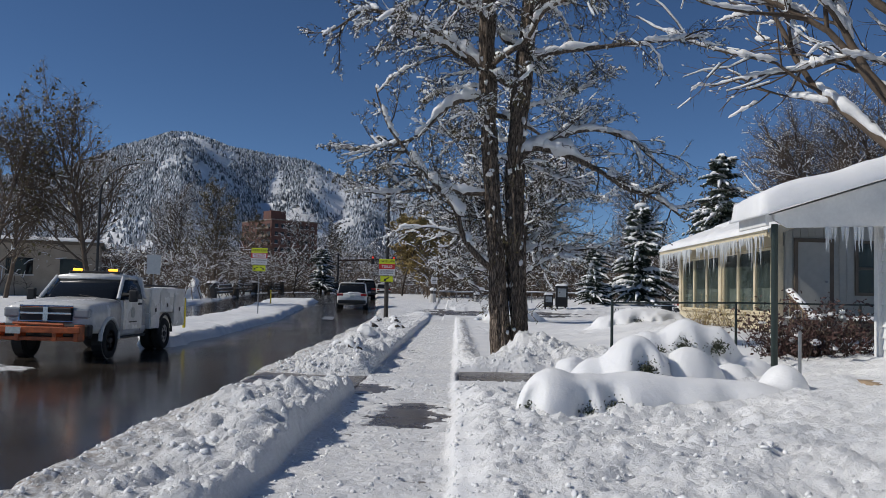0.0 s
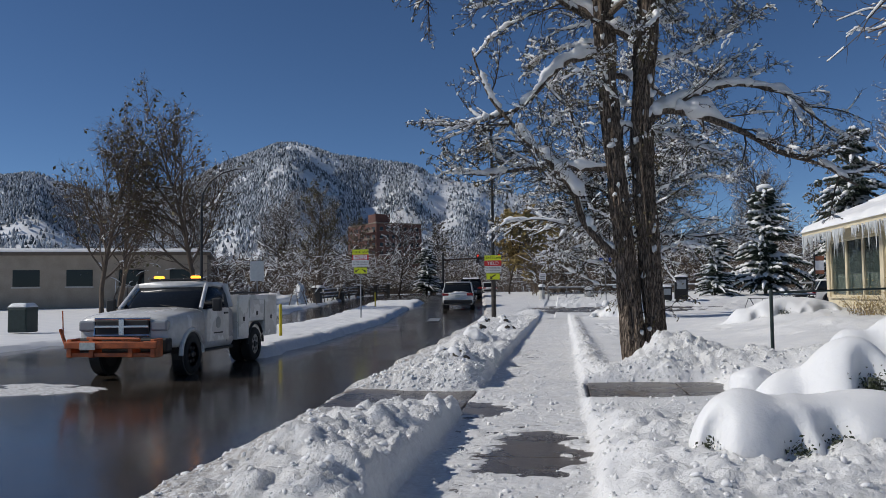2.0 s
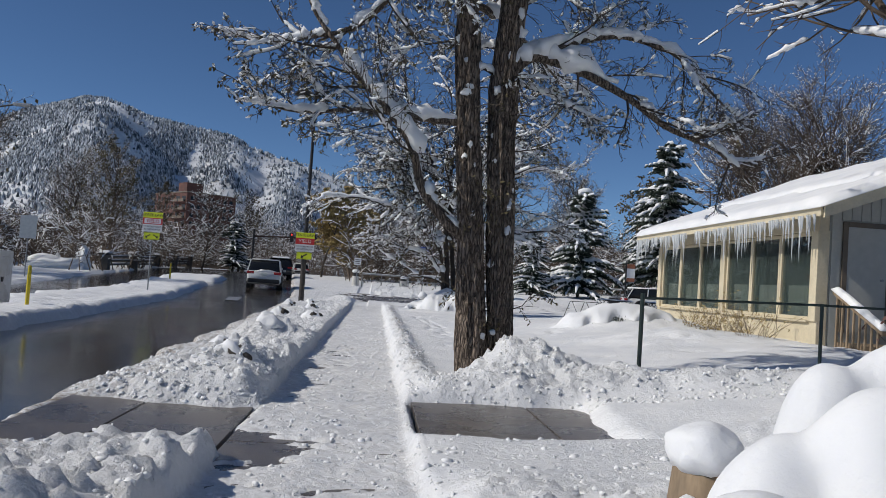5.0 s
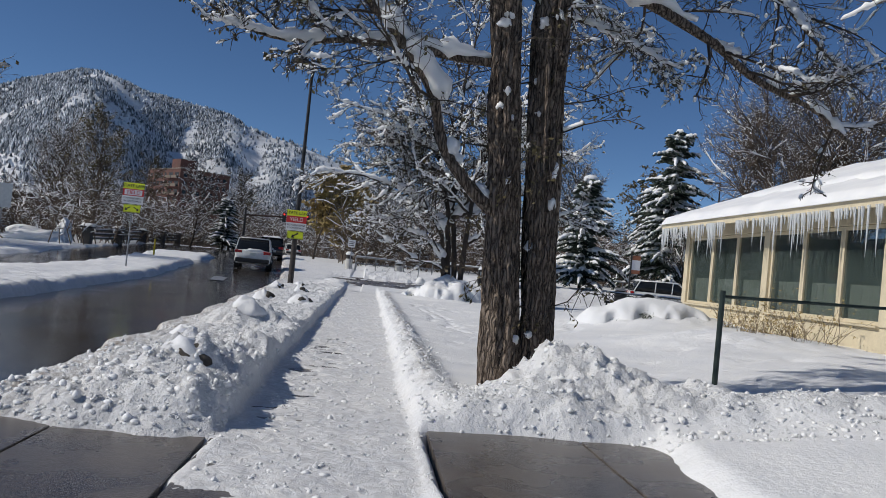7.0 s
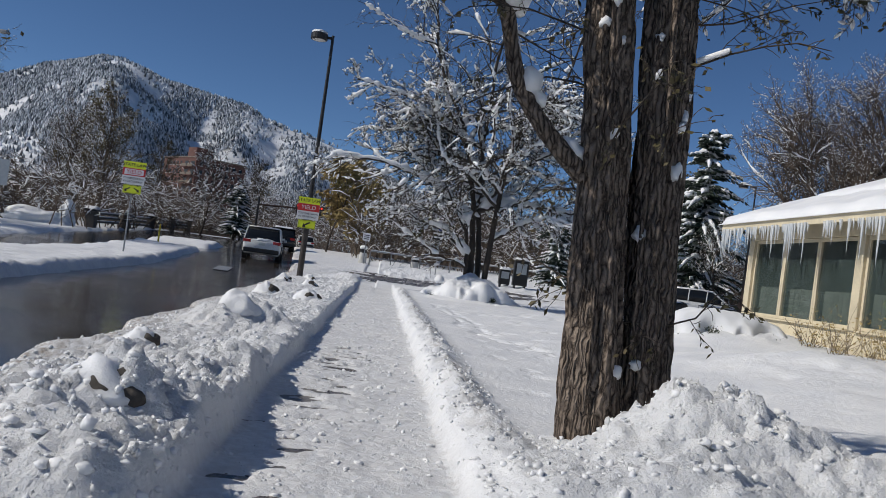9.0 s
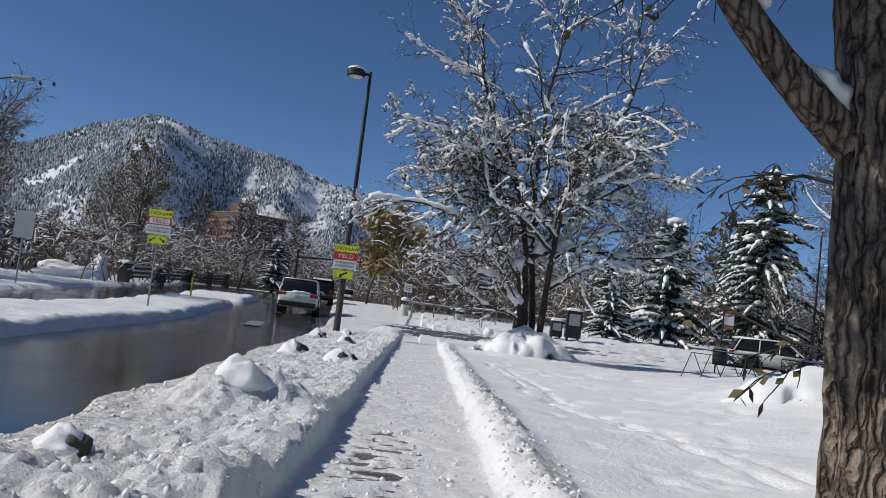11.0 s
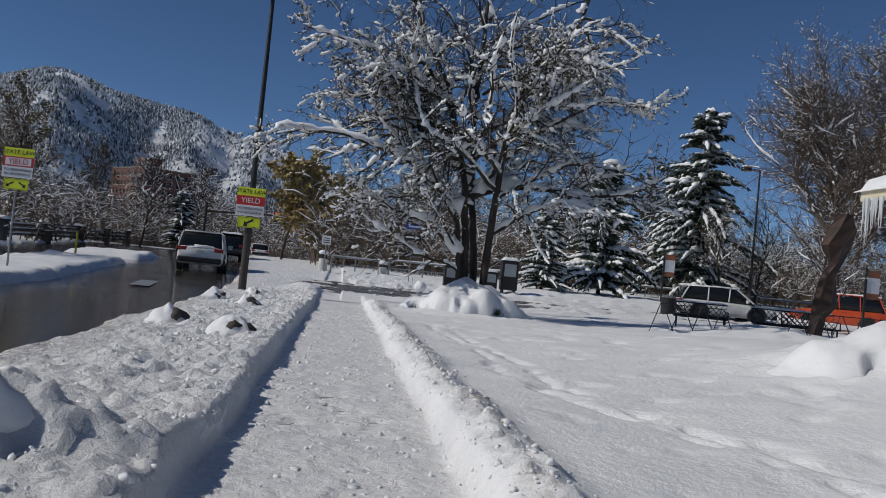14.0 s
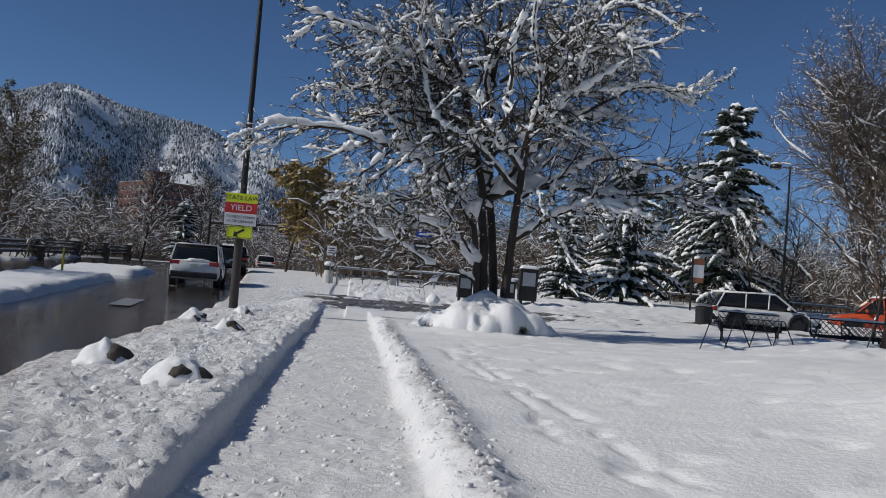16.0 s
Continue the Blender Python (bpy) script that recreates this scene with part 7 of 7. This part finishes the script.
def low_building(x, y, z, turn, w, d, h, wall, label, bays):
    t = thing("building", x, y, z, label, "building", turn=turn)
    part("wall", box(0, w, 0, d, -0.5, h), wall, t)
    part("roof_edge", box(-0.3, w + 0.3, -0.3, d + 0.3, h, h + 0.25, 0.02), TRIM, t)
    part("roof_snow", snow_slab(((-0.3, -0.3, h + 0.255), (w + 0.3, -0.3, h + 0.255), (w + 0.3, d + 0.3, h + 0.255), (-0.3, d + 0.3, h + 0.255)), 0.28, 3, (24, 12), 0.3), SNOW, t, "", True)
    for i in range(bays):
        a = w * (i + 0.25) / bays
        wd = part("window", box(a, a + w / bays * 0.5, -0.04, 0.02, h * 0.40, h * 0.72, 0.01), CAR_GLASS, t)
        part("sill", box(a - 0.08, a + w / bays * 0.5 + 0.08, -0.12, -0.005, h * 0.40 - 0.12, h * 0.40 - 0.005), LIMESTONE, wd)


low_building(-52, 55, 0.6, 22, 26, 10, 3.9, TAN_WALL, "long tan flat-roofed building with snow on its roof", 7)
low_building(-44, 96, 1.2, 10, 14, 8, 3.4, BRICK, "low brick building behind bare trees", 4)
low_building(3, 99, 1.1, -3, 22, 8, 3.6, BRICK, "low brick building with a snowy flat roof", 6)
low_building(30, 108, 1.1, -8, 26, 10, 4.5, BRICK, "low brick building with a snowy flat roof", 6)

# ---- thickets behind ----
def thicket(name, seed, count, place, tall, label, mat, snowy):
    w = Wood(seed)
    r = w.r
    for k in range(count):
        x, y = place(r)
        z = float(land(x, y))
        h = tall * r.uniform(0.35, 1.0)
        p = Vector((x, y, z))
        d = Vector((r.gauss(0, 0.35), r.gauss(0, 0.2), 1)).normalized()
        pts = [p]
        for i in range(4):
            d = (d + Vector((r.gauss(0, 0.28), r.gauss(0, 0.2), 0.0))).normalized()
            p = p + d * h / 4
            pts.append(p)
        w.tube(pts, [0.045, 0.035, 0.025, 0.018, 0.01], 3, w.v, w.f)
        for i in (1, 2, 3, 4):
            for j in range(3):
                q = pts[i]
                e = Vector((r.gauss(0, 0.9), r.gauss(0, 0.5), r.uniform(-0.1, 0.9))).normalized()
                ln = h * r.uniform(0.12, 0.32)
                mid = q + e * ln * 0.5 + Vector((0, 0, r.uniform(-0.1, 0.15)))
                end = q + e * ln
                w.tube([q, mid, end], [0.022, 0.017, 0.010], 3, w.v, w.f)
                if r.random() < snowy:
                    w.tube([q + Vector((0, 0, 0.02)), mid + Vector((0, 0, 0.05)), end + Vector((0, 0, 0.02))], [0.016, r.uniform(0.025, 0.06), 0.014], 4, w.sv, w.sf)
    a = tagged(link_mesh(name, w.v, w.f, mat), label, "thicket", kind="stuff")
    tagged(link_mesh(name + "_snow", w.sv, w.sf, SNOW, None, True), "snow lying on the thicket's twigs", "snow", kind="stuff")


thicket("thicket", 71, 2600, lambda r: (r.uniform(-75, -19.5), r.uniform(86, 128)), 5.2, "dense bare brown thicket with snow on its twigs", TWIG_TAN, 0.3)
thicket("thicket", 72, 2600, lambda r: (r.uniform(-3, 62), r.uniform(74, 100)), 6.5, "dense bare brown thicket with snow on its twigs", TWIG_TAN, 0.3)
thicket("thicket", 73, 500, lambda r: (r.uniform(-40, -18.5), r.uniform(62, 86)), 4.5, "bare brush along the creek dusted with snow", TWIG_TAN, 0.3)
thicket("thicket", 74, 600, lambda r: (r.uniform(-20, 6), r.uniform(118, 150)), 8.0, "bare trees closing the end of the road", TWIG_TAN, 0.3)
